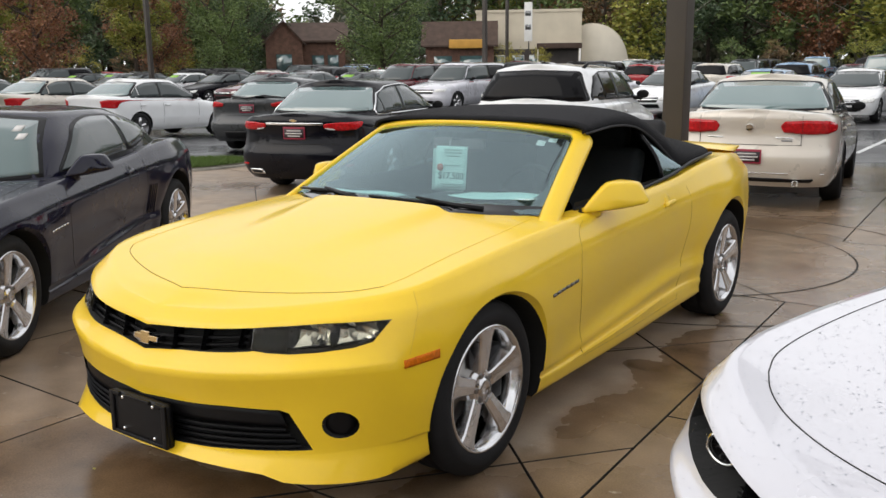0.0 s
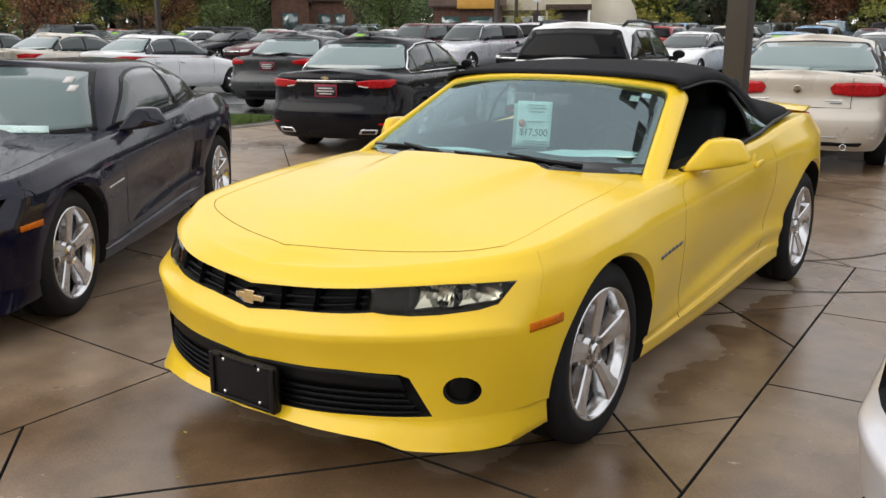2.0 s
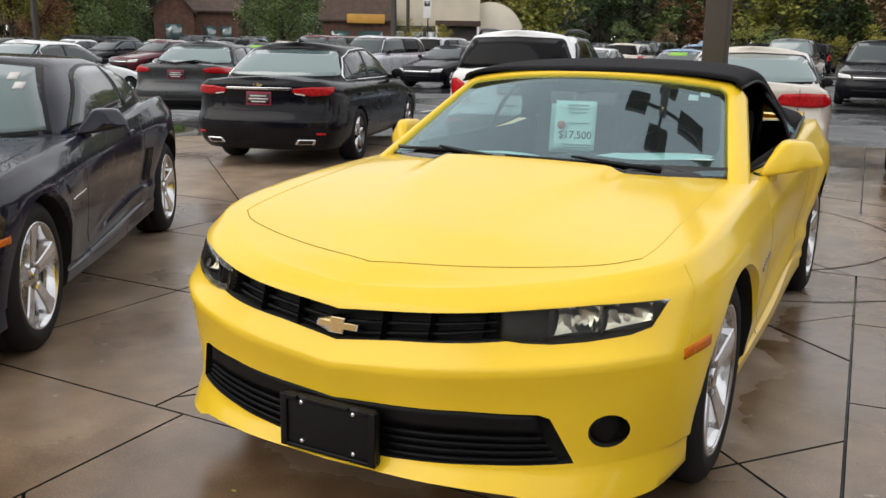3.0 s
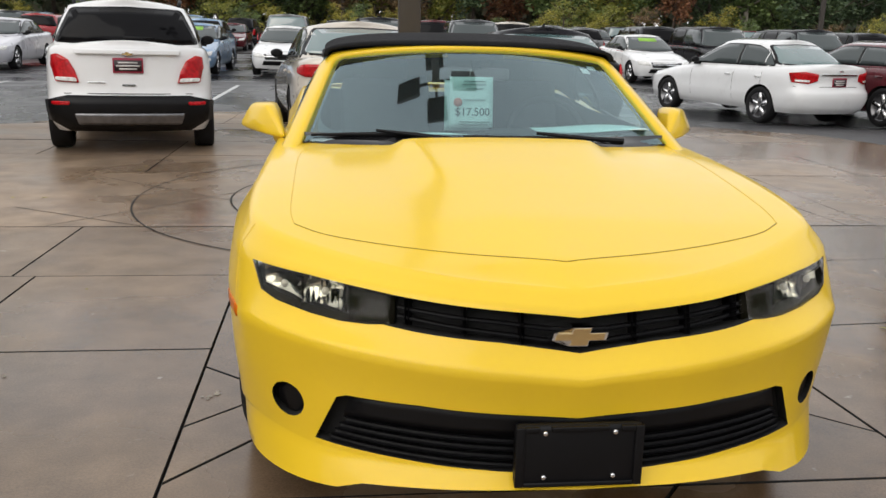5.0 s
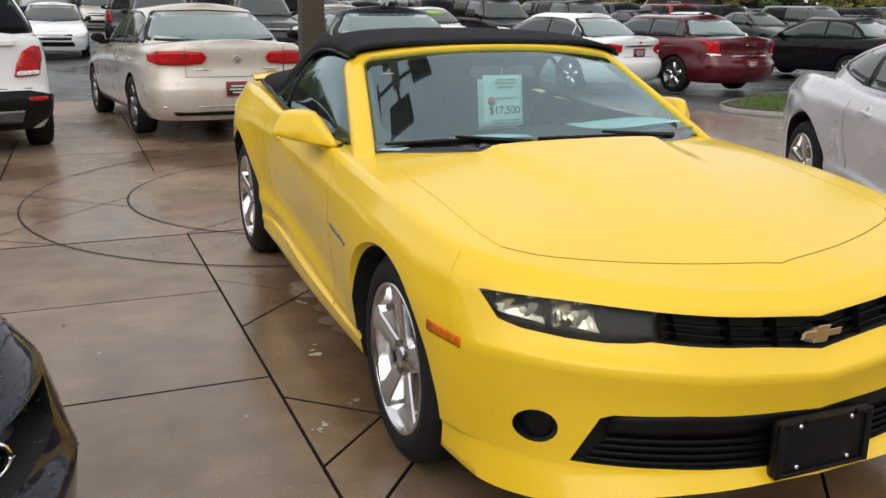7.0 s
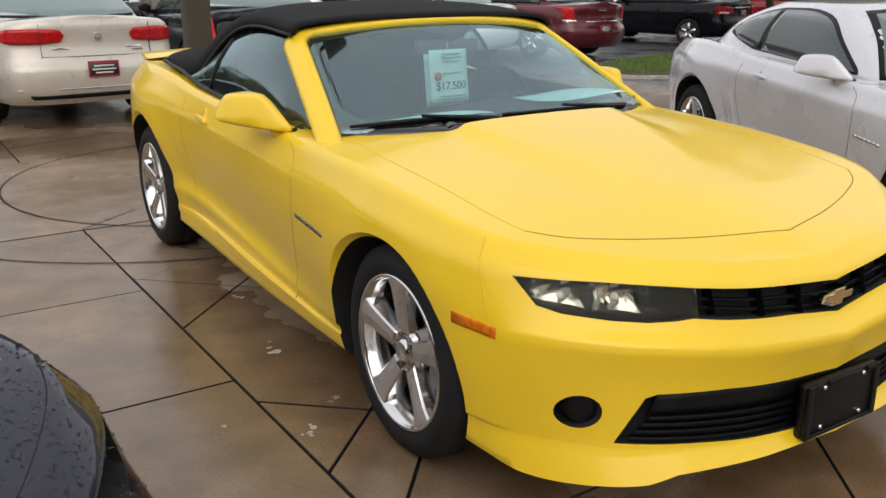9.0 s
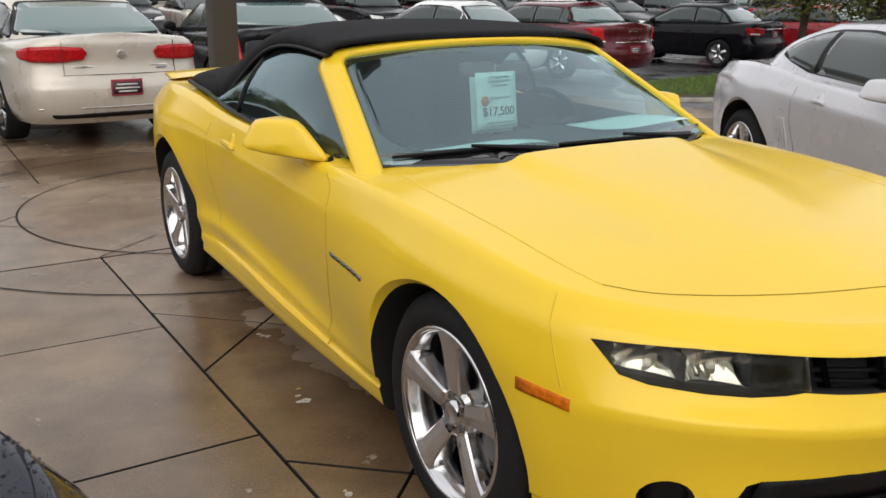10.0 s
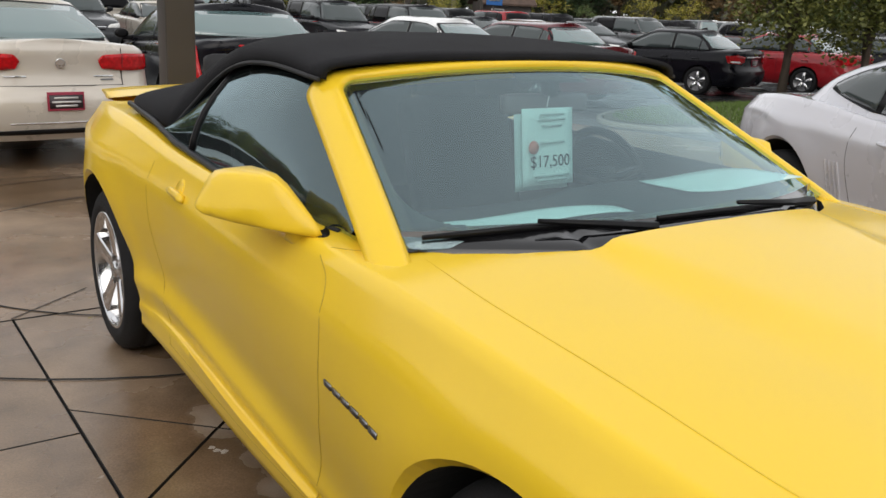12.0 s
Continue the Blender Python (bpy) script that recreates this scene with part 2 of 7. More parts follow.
def shell(lines, nu, nv, sharp, top, bottom, ncap=8):
    """A closed, mirrored hull. lines: feature lines from the bottom up, each from the nose's middle round one flank to the tail's middle,
    all with the same stations. sharp: lines that stay creases. top(P, k) and bottom(P, k) give the caps from the edge (k 0) to the spine (k 1)."""
    dense = [spline(line, nu) for line in lines]
    cols = []
    for u in range(len(dense[0])):
        pts = np.array([line[u] for line in dense])
        cuts = [0, *sharp, len(pts) - 1]
        col = []
        for a, b in zip(cuts, cuts[1:]):
            if b > a:
                col.extend(spline(pts[a : b + 1], nv)[: None if b == len(pts) - 1 else -1])
        cols.append(col)
    full = []
    for col in cols:
        low, high = Vector(col[0]), Vector(col[-1])
        row = [bottom(low, 1 - k / 3) for k in range(3)] + [Vector(p) for p in col] + [top(high, k / ncap) for k in range(1, ncap + 1)]
        full.append(row)
    bm = bmesh.new()
    add_grid(bm, full)
    add_grid(bm, [[Vector((-p.x, p.y, p.z)) for p in row] for row in full])
    bmesh.ops.remove_doubles(bm, verts=bm.verts[:], dist=0.0008)
    bmesh.ops.dissolve_degenerate(bm, edges=bm.edges[:], dist=0.0005)
    return bm


def cut(name, bm, cutters, mats):
    """The hull less the cutters; the cut faces take the cutter's material. Returns a mesh."""
    me = mesh_of(name, bm, mats)
    ob = new("hull", me)
    tools = []
    for cbm, index in cutters:
        cme = mesh_of("cutter", cbm, mats, smooth=False)
        for poly in cme.polygons:
            poly.material_index = index
        tool = new("cutter", cme)
        md = ob.modifiers.new("cut", "BOOLEAN")
        md.operation, md.solver, md.object = "DIFFERENCE", "EXACT", tool
        tools.append(tool)
    bpy.context.view_layer.update()
    out = bpy.data.meshes.new_from_object(ob.evaluated_get(bpy.context.evaluated_depsgraph_get()))
    for o in (ob, *tools):
        bpy.data.objects.remove(o)
    out.name = name
    soft = bmesh.new()
    soft.from_mesh(out)
    for e in soft.edges:
        if len(e.link_faces) == 2 and e.calc_face_angle(0) > radians(32):
            e.smooth = False
    soft.to_mesh(out)
    soft.free()
    return out


def reskin(out, raw):
    """Gives the cut hull the smooth shading of the uncut one."""
    t = tree_of(raw)
    normals = [None] * len(out.loops)
    for poly in out.polygons:
        for li in poly.loop_indices:
            v = out.vertices[out.loops[li].vertex_index].co
            n = poly.normal.copy()
            if poly.material_index == 0:
                idx = t.find_nearest(v)[2]
                soft = Vector((0, 0, 0))
                for k in raw.polygons[idx].vertices:
                    soft += raw.vertices[k].normal / ((raw.vertices[k].co - v).length + 1e-4)
                soft.normalize()
                if soft.dot(n) > 0.82:
                    n = soft
            normals[li] = n
    out.normals_split_custom_set(normals)
    return out


def tree_of(me):
    bm = bmesh.new()
    bm.from_mesh(me)
    t = BVHTree.FromBMesh(bm)
    bm.free()
    return t


WAYS = {"front": (lambda a, b: Vector((a, -9, b)), Vector((0, 1, 0))), "back": (lambda a, b: Vector((a, 9, b)), Vector((0, -1, 0))),
        "left": (lambda a, b: Vector((9, a, b)), Vector((-1, 0, 0))), "right": (lambda a, b: Vector((-9, a, b)), Vector((1, 0, 0))),
        "top": (lambda a, b: Vector((a, b, 9)), Vector((0, 0, -1)))}


def on(bvh, way, a, b, off=0.0, last=None):
    """The place on a hull that is met from one side at the two coordinates, and off metres out from it."""
    start, d = WAYS[way]
    p, nrm, _, _ = bvh.ray_cast(start(a, b), d)
    if p is None:
        p, nrm, _, _ = bvh.find_nearest(start(a, b) + d * 8.2)
    if nrm.dot(d) > 0:
        nrm = -nrm
    return p + nrm * off


def drape(bvh, way, outline, off=0.003, thick=0.006, cuts=3, add=None):
    """A plate of any outline laid onto a hull."""
    bm = add or bmesh.new()
    flat = bmesh.new()
    f = flat.faces.new([flat.verts.new((a, b, 0)) for a, b in outline])
    bmesh.ops.triangulate(flat, faces=[f])
    bmesh.ops.subdivide_edges(flat, edges=flat.edges[:], cuts=cuts, use_grid_fill=True)
    flat.verts.index_update()
    hi = [bm.verts.new(on(bvh, way, v.co.x, v.co.y, off)) for v in flat.verts]
    lo = [bm.verts.new(on(bvh, way, v.co.x, v.co.y, off - thick)) for v in flat.verts]
    for f in flat.faces:
        i = [v.index for v in f.verts]
        bm.faces.new([hi[k] for k in i])
        bm.faces.new([lo[k] for k in i[::-1]])
    for e in flat.edges:
        if len(e.link_faces) == 1:
            a, b = (v.index for v in e.verts)
            bm.faces.new((hi[a], hi[b], lo[b], lo[a]))
    flat.free()
    return bm


def ribbon(bvh, way, path, width=0.006, off=0.0012, add=None, n=6, smooth=True):
    """A narrow strip along a line drawn on a hull: a shut line or a moulding."""
    bm = add or bmesh.new()
    c = spline([(a, b, 0) for a, b in path], n) if smooth else np.array([(a, b, 0) for a, b in path], float)
    if not smooth:
        c = np.array([c[i] + (c[i + 1] - c[i]) * k / n for i in range(len(c) - 1) for k in range(n)] + [c[-1]])
    pts = [on(bvh, way, p[0], p[1], off) for p in c]
    nrm = [(on(bvh, way, p[0], p[1], off + 0.02) - q) * 50 for p, q in zip(c, pts)]
    rows = []
    for i, p in enumerate(pts):
        d = (pts[min(i + 1, len(pts) - 1)] - pts[max(i - 1, 0)]).normalized()
        s = d.cross(nrm[i]).normalized() * width / 2
        rows.append([p - s - nrm[i] * (off + 0.003), p - s, p + s, p + s - nrm[i] * (off + 0.003)])
    add_grid(bm, rows)
    return bm


def flip(outline):
    return [(-a, b) for a, b in outline][::-1]


def soften(outline, r, n=3):
    """An outline with its corners rounded."""
    out = []
    k = len(outline)
    for i in range(k):
        a, b, c = (Vector(outline[j % k]) for j in (i - 1, i, i + 1))
        da, dc = (a - b), (c - b)
        if da.length < 1e-6 or dc.length < 1e-6 or da.normalized().dot(dc.normalized()) < -.94:
            out.append(tuple(b))
            continue
        p, q = b + da.normalized() * min(r, da.length * .42), b + dc.normalized() * min(r, dc.length * .42)
        out += [tuple((1 - t) ** 2 * p + 2 * t * (1 - t) * b + t * t * q) for t in np.linspace(0, 1, n + 1)]
    return out


# ---- wheels ----
def wheel(parent, x, y, z, side, r=0.365, rim=0.248, width=0.235, style="star", rim_mat=None, disc=True):
    """A wheel under its car: tyre, rim with spokes, hub. side: 1 faces +x."""
    key = (round(r, 3), style)
    w = new("wheel")
    w.parent = parent
    w.matrix_local = pose(x, y, z, 0, 0, 0 if side > 0 else 180)
    h = width / 2
    if key not in WHEELS:
        tyre = lathe([(-h, rim + 0.005), (-h - 0.004, (rim + r) / 2), (-h * 0.86, r - 0.012), (-h * 0.6, r - 0.001), (-0.045, r), (-0.040, r - 0.008), (-0.030, r - 0.008), (-0.025, r), (0.025, r), (0.030, r - 0.008), (0.040, r - 0.008), (0.045, r),
                      (h * 0.6, r - 0.001), (h * 0.80, r - 0.006), (h * 0.93, r - 0.022), (h + 0.002, r - 0.045), (h + 0.006, (rim + r) / 2), (h + 0.002, rim + 0.016), (h - 0.008, rim + 0.006), (h - 0.02, rim - 0.004)], 56)
        barrel = lathe([(-h + 0.01, rim - 0.02), (0.0, rim - 0.035), (h - 0.05, rim - 0.022), (h - 0.012, rim - 0.012), (h - 0.002, rim - 0.002), (h - 0.002, rim + 0.008), (h - 0.012, rim + 0.010)], 56)
        spokes = bmesh.new()
        n = 5 if style in ("star", "five") else 10
        for k in range(n):
            wide = 0.046 if n == 5 else 0.022
            q = Matrix.Rotation(2 * math.pi * k / n, 4, "X")
            if style == "star":
                prof = [(0.042, 0.028, h - 0.040, 0.024), (0.068, 0.029, h - 0.026, 0.040), (0.10, 0.031, h - 0.022, 0.046), (0.20, 0.039, h - 0.010, 0.055), (rim - 0.006, 0.055, h - 0.004, 0.055)]
            else:
                prof = [(0.04, wide * 0.8, h - 0.02, 0.03), (0.14, wide * 0.62, h - 0.012, 0.03), (rim - 0.006, wide * 0.9, h - 0.006, 0.035)]
            rows = []
            for rad, half, face, deep in prof:
                rows.append([q @ Vector(p) for p in ((face - deep, -half * (1.28 if style == "star" else 1.12), rad), (face - 0.007, -half * 1.08, rad), (face - 0.001, -half * 0.92, rad), (face + 0.002, 0, rad), (face - 0.001, half * 0.92, rad), (face - 0.007, half * 1.08, rad), (face - deep, half * (1.28 if style == "star" else 1.12), rad))])
            vs = add_grid(spokes, rows)
            spokes.faces.new([v for v in vs[-1]])
        hub = lathe([(h - 0.06, 0.078), (h - 0.036, 0.072), (h - 0.031, 0.060), (h - 0.033, 0.040), (h - 0.022, 0.034), (h - 0.018, 0.029), (h - 0.021, 0.025), (h - 0.021, 0.0)], 32)
        nut = box(h - 0.045, h - 0.024, -0.009, 0.009, -0.009, 0.009, None, 0.002)
        WHEELS[key, "nut"] = mesh_of("wheel_nut", nut, STEEL, False)
        rotor = lathe([(h - 0.11, 0.0), (h - 0.11, rim * 0.68), (h - 0.085, rim * 0.68), (h - 0.085, rim * 0.36), (h - 0.06, rim * 0.34), (h - 0.06, 0.0)], 40)
        caliper = bmesh.new()
        add_box(caliper, h - 0.13, h - 0.065, -0.055, 0.055, -0.12, 0.12, Matrix.Translation((0, rim * 0.58, 0.02)), 0.012)
        back = lathe([(-h * 0.3, 0.0), (-h * 0.3, rim - 0.03)], 40)
        WHEELS[key] = [("tyre", mesh_of("tyre", tyre, TYRE), ""), ("rim", mesh_of("rim", barrel, ALLOY if style == "star" else ALLOYD), ""), ("rim_lip", mesh_of("rim_lip", lathe([(h - 0.016, rim - 0.008), (h - 0.005, rim - 0.005), (h + 0.001, rim), (h + 0.001, rim + 0.008), (h - 0.010, rim + 0.011)], 56), ALLOY), ""), ("spokes", mesh_of("spokes", spokes, ALLOY, False), "polished five-spoke alloy" if n == 5 else "multi-spoke alloy"),
                       ("hub_cap", mesh_of("hub_cap", hub, ALLOY), "")]
        if disc:
            WHEELS[key] += [("brake_disc", mesh_of("brake_disc", rotor, STEEL), ""), ("brake_caliper", mesh_of("brake_caliper", caliper, PLASTIC), "")]
        WHEELS[key].append(("dust_shield", mesh_of("dust_shield", back, WELL), ""))
    for name, me, label in WHEELS[key]:
        part(name, me, None, w, label)
    for k in range(5):
        a = 2 * math.pi * (k + 0.5) / 5
        part("wheel_nut", WHEELS[key, "nut"], None, w).matrix_local = pose(0, 0.052 * math.cos(a), 0.052 * math.sin(a))
    return w


WHEELS = {}


# ---- the sports cars ----
HOOD = [(-0.90, 0.715), (-0.80, 0.735), (-0.685, 0.782), (-0.4, 0.842), (0.0, 0.90), (0.45, 0.962), (0.8, 0.985), (1.4, 0.97), (2.6, 1.0), (3.2, 1.03), (3.6, 1.02), (3.95, 0.99)]


def sports_top(edge, k):
    y0 = edge.y
    ys = y0 + min(0.34, edge.x * 0.42) * step(1.15, -0.55, y0)
    if y0 > 3.4:
        ys = y0 - min(0.3, edge.x * 0.4)
    y = y0 + (ys - y0) * k
    x = edge.x * (1 - k)
    s = 1 - (1 - k) ** 2.2
    z = edge.z + (lerp_table(HOOD, y) - edge.z) * s
    hw = 0.22 + 0.175 * step(-0.6, 0.5, y)
    wide = 0.13 - 0.07 * step(-0.3, 0.55, y) - 0.025 * step(0.2, 0.5, y)
    z += 0.030 * step(hw + wide, hw - wide, x) * (.45 * step(-0.62, 0.20, y) + .55 * step(-0.1, 0.62, y)) * step(1.2, 0.9, y)
    return Vector((x, y, z))


def sports_bottom(edge, k):
    return Vector((edge.x * (1 - k), edge.y + 0.12 * k * (1 if edge.y < 1 else -1), edge.z - 0.004 * k))


def sports_hull():
    """Feature lines from the bottom up: nose, front corner, flank with its hollow door and hips, tail."""
    low = [(0, -.80, .188), (.35, -.775, .186), (.62, -.67, .160), (.775, -.49, .148), (.835, -.38, .165), (.86, 0, .18), (.875, .45, .182), (.87, 1.3, .19), (.865, 2.1, .205), (.87, 2.45, .215), (.87, 2.9, .22), (.84, 3.26, .24), (.72, 3.64, .26), (.42, 3.84, .27), (0, 3.86, .27)]
    lip = [(0, -.915, .218), (.36, -.885, .216), (.672, -.752, .194), (.835, -.545, .182), (.885, -.40, .205), (.910, 0, .215), (.898, .45, .205), (.905, 1.3, .212), (.895, 2.1, .23), (.90, 2.45, .245), (.92, 2.9, .27), (.88, 3.30, .33), (.76, 3.68, .35), (.44, 3.88, .36), (0, 3.9, .36)]
    sill = [(0, -.882, .275), (.36, -.85, .275), (.650, -.719, .28), (.822, -.535, .29), (.885, -.40, .29), (.922, 0, .28), (.908, .45, .262), (.916, 1.3, .298), (.893, 2.1, .335), (.90, 2.45, .33), (.935, 2.9, .34), (.885, 3.31, .42), (.77, 3.68, .45), (.45, 3.9, .46), (0, 3.92, .46)]
    groove = [(0, -.880, .30), (.36, -.848, .305), (.649, -.718, .31), (.825, -.536, .315), (.887, -.40, .31), (.920, 0, .30), (.902, .45, .272), (.892, 1.3, .308), (.882, 2.1, .345), (.897, 2.45, .35), (.935, 2.9, .37), (.886, 3.31, .45), (.772, 3.685, .48), (.452, 3.905, .49), (0, 3.925, .49)]
    ridge = [(0, -.884, .36), (.36, -.851, .37), (.652, -.720, .38), (.835, -.538, .385), (.893, -.405, .37), (.925, 0, .35), (.912, .45, .305), (.908, 1.3, .365), (.900, 2.1, .428), (.912, 2.45, .43), (.945, 2.9, .43), (.889, 3.31, .50), (.775, 3.69, .53), (.455, 3.91, .53), (0, 3.93, .53)]
    hollow = [(0, -.893, .44), (.36, -.861, .46), (.660, -.726, .48), (.850, -.542, .48), (.902, -.41, .45), (.938, 0, .43), (.922, .45, .37), (.886, 1.3, .430), (.881, 2.1, .490), (.905, 2.45, .50), (.952, 2.9, .51), (.892, 3.32, .55), (.78, 3.69, .57), (.457, 3.915, .57), (0, 3.935, .57)]
    band = [(0, -.918, .532), (.36, -.886, .563), (.67, -.745, .590), (.863, -.547, .596), (.911, -.41, .57), (.950, 0, .54), (.947, .45, .52), (.905, 1.3, .55), (.897, 2.1, .60), (.925, 2.45, .61), (.958, 2.9, .61), (.897, 3.32, .61), (.785, 3.70, .62), (.46, 3.92, .62), (0, 3.94, .62)]
    ledge = [(0, -.872, .583), (.36, -.840, .622), (.66, -.695, .632), (.85, -.525, .646), (.912, -.40, .645), (.953, 0, .655), (.956, .45, .665), (.924, 1.3, .685), (.914, 2.1, .71), (.940, 2.45, .73), (.962, 2.9, .74), (.898, 3.32, .73), (.785, 3.70, .73), (.46, 3.92, .73), (0, 3.94, .73)]
    brow = [(0, -.852, .688), (.36, -.805, .713), (.65, -.655, .738), (.832, -.488, .752), (.898, -.37, .757), (.938, 0, .775), (.942, .45, .79), (.928, 1.3, .815), (.920, 2.1, .850), (.937, 2.45, .88), (.952, 2.9, .905), (.885, 3.32, .91), (.768, 3.69, .90), (.45, 3.91, .88), (0, 3.93, .88)]
    crest = [(0, -.80, .735), (.34, -.735, .757), (.62, -.58, .785), (.80, -.43, .813), (.86, -.30, .832), (.884, 0, .868), (.886, .45, .903), (.872, 1.3, .942), (.866, 2.1, .982), (.868, 2.45, 1.022), (.868, 2.9, 1.052), (.805, 3.30, 1.036), (.70, 3.64, 1.005), (.42, 3.84, 1.005), (0, 3.86, 1.005)]
    bm = shell([low, lip, sill, groove, ridge, hollow, band, ledge, brow, crest], 9, 4, [1, 2, 4, 6, 8], sports_top, sports_bottom, 36)
    for v in bm.verts:
        if v.co.y < -.35 and v.co.z < .28:
            v.co.z += .020 * step(.62, .54, abs(v.co.x)) * step(.28, .20, v.co.z)
        if abs(v.co.x) > .80 and v.co.z > .30:
            for y, z, r, out in ARCHES:
                far = math.hypot(v.co.y - y, v.co.z - z) - r
                v.co.x += math.copysign(out * step(.17, .045, far) * step(-.10, .02, far), v.co.x)
    return bm


# wheel arches: middle along the car, middle's height, radius, flare
ARCHES = [(.055, .318, .405, .009), (2.872, .345, .430, .009)]


def well_cutter(y, z, r, x0, x1, side, r1=None):
    """A round cutter for a wheel well; with another outer radius it bevels the arch."""
    bm = bmesh.new()
    ring = [(math.cos(2 * math.pi * k / 56), math.sin(2 * math.pi * k / 56)) for k in range(56)]
    r1 = r1 or r
    add_prism(bm, ring, lambda a, b: Vector((side * x0, y + r * a, z + r * b)), lambda a, b: Vector((side * x1, y + r1 * a, z + r1 * b)))
    return bm


def recess(bvh, outline, deep, out=0.12):
    """A cutter that follows the nose's curve: deep metres behind its skin."""
    bm = bmesh.new()
    flat = bmesh.new()
    f = flat.faces.new([flat.verts.new((a, b, 0)) for a, b in outline])
    bmesh.ops.triangulate(flat, faces=[f])
    bmesh.ops.subdivide_edges(flat, edges=flat.edges[:], cuts=2, use_grid_fill=True)
    flat.verts.index_update()
    p = [on(bvh, "front", v.co.x, v.co.y) for v in flat.verts]
    near = [bm.verts.new(q + Vector((0, -out, 0))) for q in p]
    far = [bm.verts.new(q + Vector((0, deep, 0))) for q in p]
    for f in flat.faces:
        i = [v.index for v in f.verts]
        bm.faces.new([near[k] for k in i])
        bm.faces.new([far[k] for k in i[::-1]])
    for e in flat.edges:
        if len(e.link_faces) == 1:
            a, b = (v.index for v in e.verts)
            bm.faces.new((near[a], near[b], far[b], far[a]))
    flat.free()
    return bm


GRILLE = [(-.49, .642), (-.42, .634), (-.2, .615), (0, .588), (.2, .615), (.42, .634), (.49, .642), (.485, .717), (.2, .692), (0, .676), (-.2, .692), (-.485, .717)]
LAMP = [(.478, .644), (.53, .638), (.60, .636), (.68, .642), (.775, .656), (.818, .672), (.846, .740), (.68, .735), (.53, .722), (.470, .716)]
MOUTH = [(-.67, .300), (-.45, .290), (-.2, .272), (0, .264), (.2, .272), (.45, .290), (.67, .300), (.612, .435), (.585, .446), (.4, .447), (.2, .433), (0, .421), (-.2, .433), (-.4, .447), (-.585, .446), (-.612, .435)]


def fog_ring(cx, cz, r, n=20, wide=1.0):
    return [(cx + wide * r * math.cos(2 * math.pi * k / n), cz + r * math.sin(2 * math.pi * k / n)) for k in range(n)]


def make_sports_meshes(deep=.075):
    """The hull, cut open for wheels, cabin, lamps and grilles."""
    raw = mesh_of("raw", sports_hull(), YELLOW)
    bvh = tree_of(raw)
    cutters = []
    for side in (1, -1):
        for y, z, r, _ in ARCHES:
            cutters.append((well_cutter(y, z, r, .60, 1.1, side), 1))
            cutters.append((well_cutter(y, z, r - .002, .940, 1.0, side, r + .048), 0))
        cutters.append((recess(bvh, LAMP if side > 0 else flip(LAMP), deep), 1))
        cutters.append((recess(bvh, fog_ring(side * .745, .388, .050, 20, .92), .05), 1))
    cutters.append((recess(bvh, GRILLE, .05), 1))
    cutters.append((recess(bvh, MOUTH, .05), 1))
    tub = bmesh.new()
    plan = [(0, .445), (.40, .455), (.44, .485), (.57, .545), (.68, .625), (.755, .715), (.785, .80), (.80, 1.0), (.815, 1.4), (.815, 2.2), (.78, 2.75), (.70, 2.95), (.4, 3.02), (0, 3.04)]
    plan = plan + [(-x, y) for x, y in plan[-2:0:-1]]
    add_prism(tub, plan, lambda a, b: Vector((a, b, .48)), lambda a, b: Vector((a, b, 1.4)))
    cutters.append((tub, 2))
    bm = bmesh.new()
    bm.from_mesh(raw)
    return reskin(cut("body", bm, cutters, [YELLOW, WELL, TRIM]), raw), bvh


SPORTS_ME, SPORTS_BVH = make_sports_meshes()
COUPE_ME = make_sports_meshes(.15)[0]


def screen_point(u, v):
    """The windscreen: u across (-1 to 1), v up (0 to 1); past 1 the pillars bend back."""
    a = abs(u)
    over = max(0.0, a - 1)
    base = Vector((0.787 * a - 0.25 * over, 0.515 + 0.18 * a**2.2 + 0.40 * over, 0.945))
    head = Vector((0.648 * a, 1.165 + 0.12 * a**2.2 + 0.30 * over, 1.318 - 0.050 * a**2.2 - 0.20 * over))
    p = base.lerp(head, v) + Vector((0, -0.006, 0.005)) * 4 * v * (1 - v) * (0.35 + 0.65 * (1 - min(1, a) ** 2))
    p.x *= 1 if u > 0 else -1
    return p


def patch(u0, u1, v0, v1, nu, nv, thick, lift=0.0):
    """A curved plate on the windscreen's surface."""
    bm = bmesh.new()
    hi, lo = [], []
    for i in range(nu + 1):
        u = u0 + (u1 - u0) * i / nu
        a, b = [], []
        for j in range(nv + 1):
            v = v0 + (v1 - v0) * j / nv
            p = screen_point(u, v)
            du, dv = screen_point(u + 1e-3, v) - screen_point(u - 1e-3, v), screen_point(u, v + 1e-3) - screen_point(u, v - 1e-3)
            n = du.cross(dv).normalized()
            if n.z < 0:
                n = -n
            a.append(p + n * lift)
            b.append(p + n * (lift - thick))
        hi.append(a)
        lo.append(b)
    va, vb = add_grid(bm, hi), add_grid(bm, lo)
    edge = [(i, 0) for i in range(nu)] + [(nu, j) for j in range(nv)] + [(i, nv) for i in range(nu, 0, -1)] + [(0, j) for j in range(nv, 0, -1)]
    for (i, j), (k, m) in zip(edge, edge[1:] + edge[:1]):
        bm.faces.new((va[i][j], va[k][m], vb[k][m], vb[i][j]))
    return bm


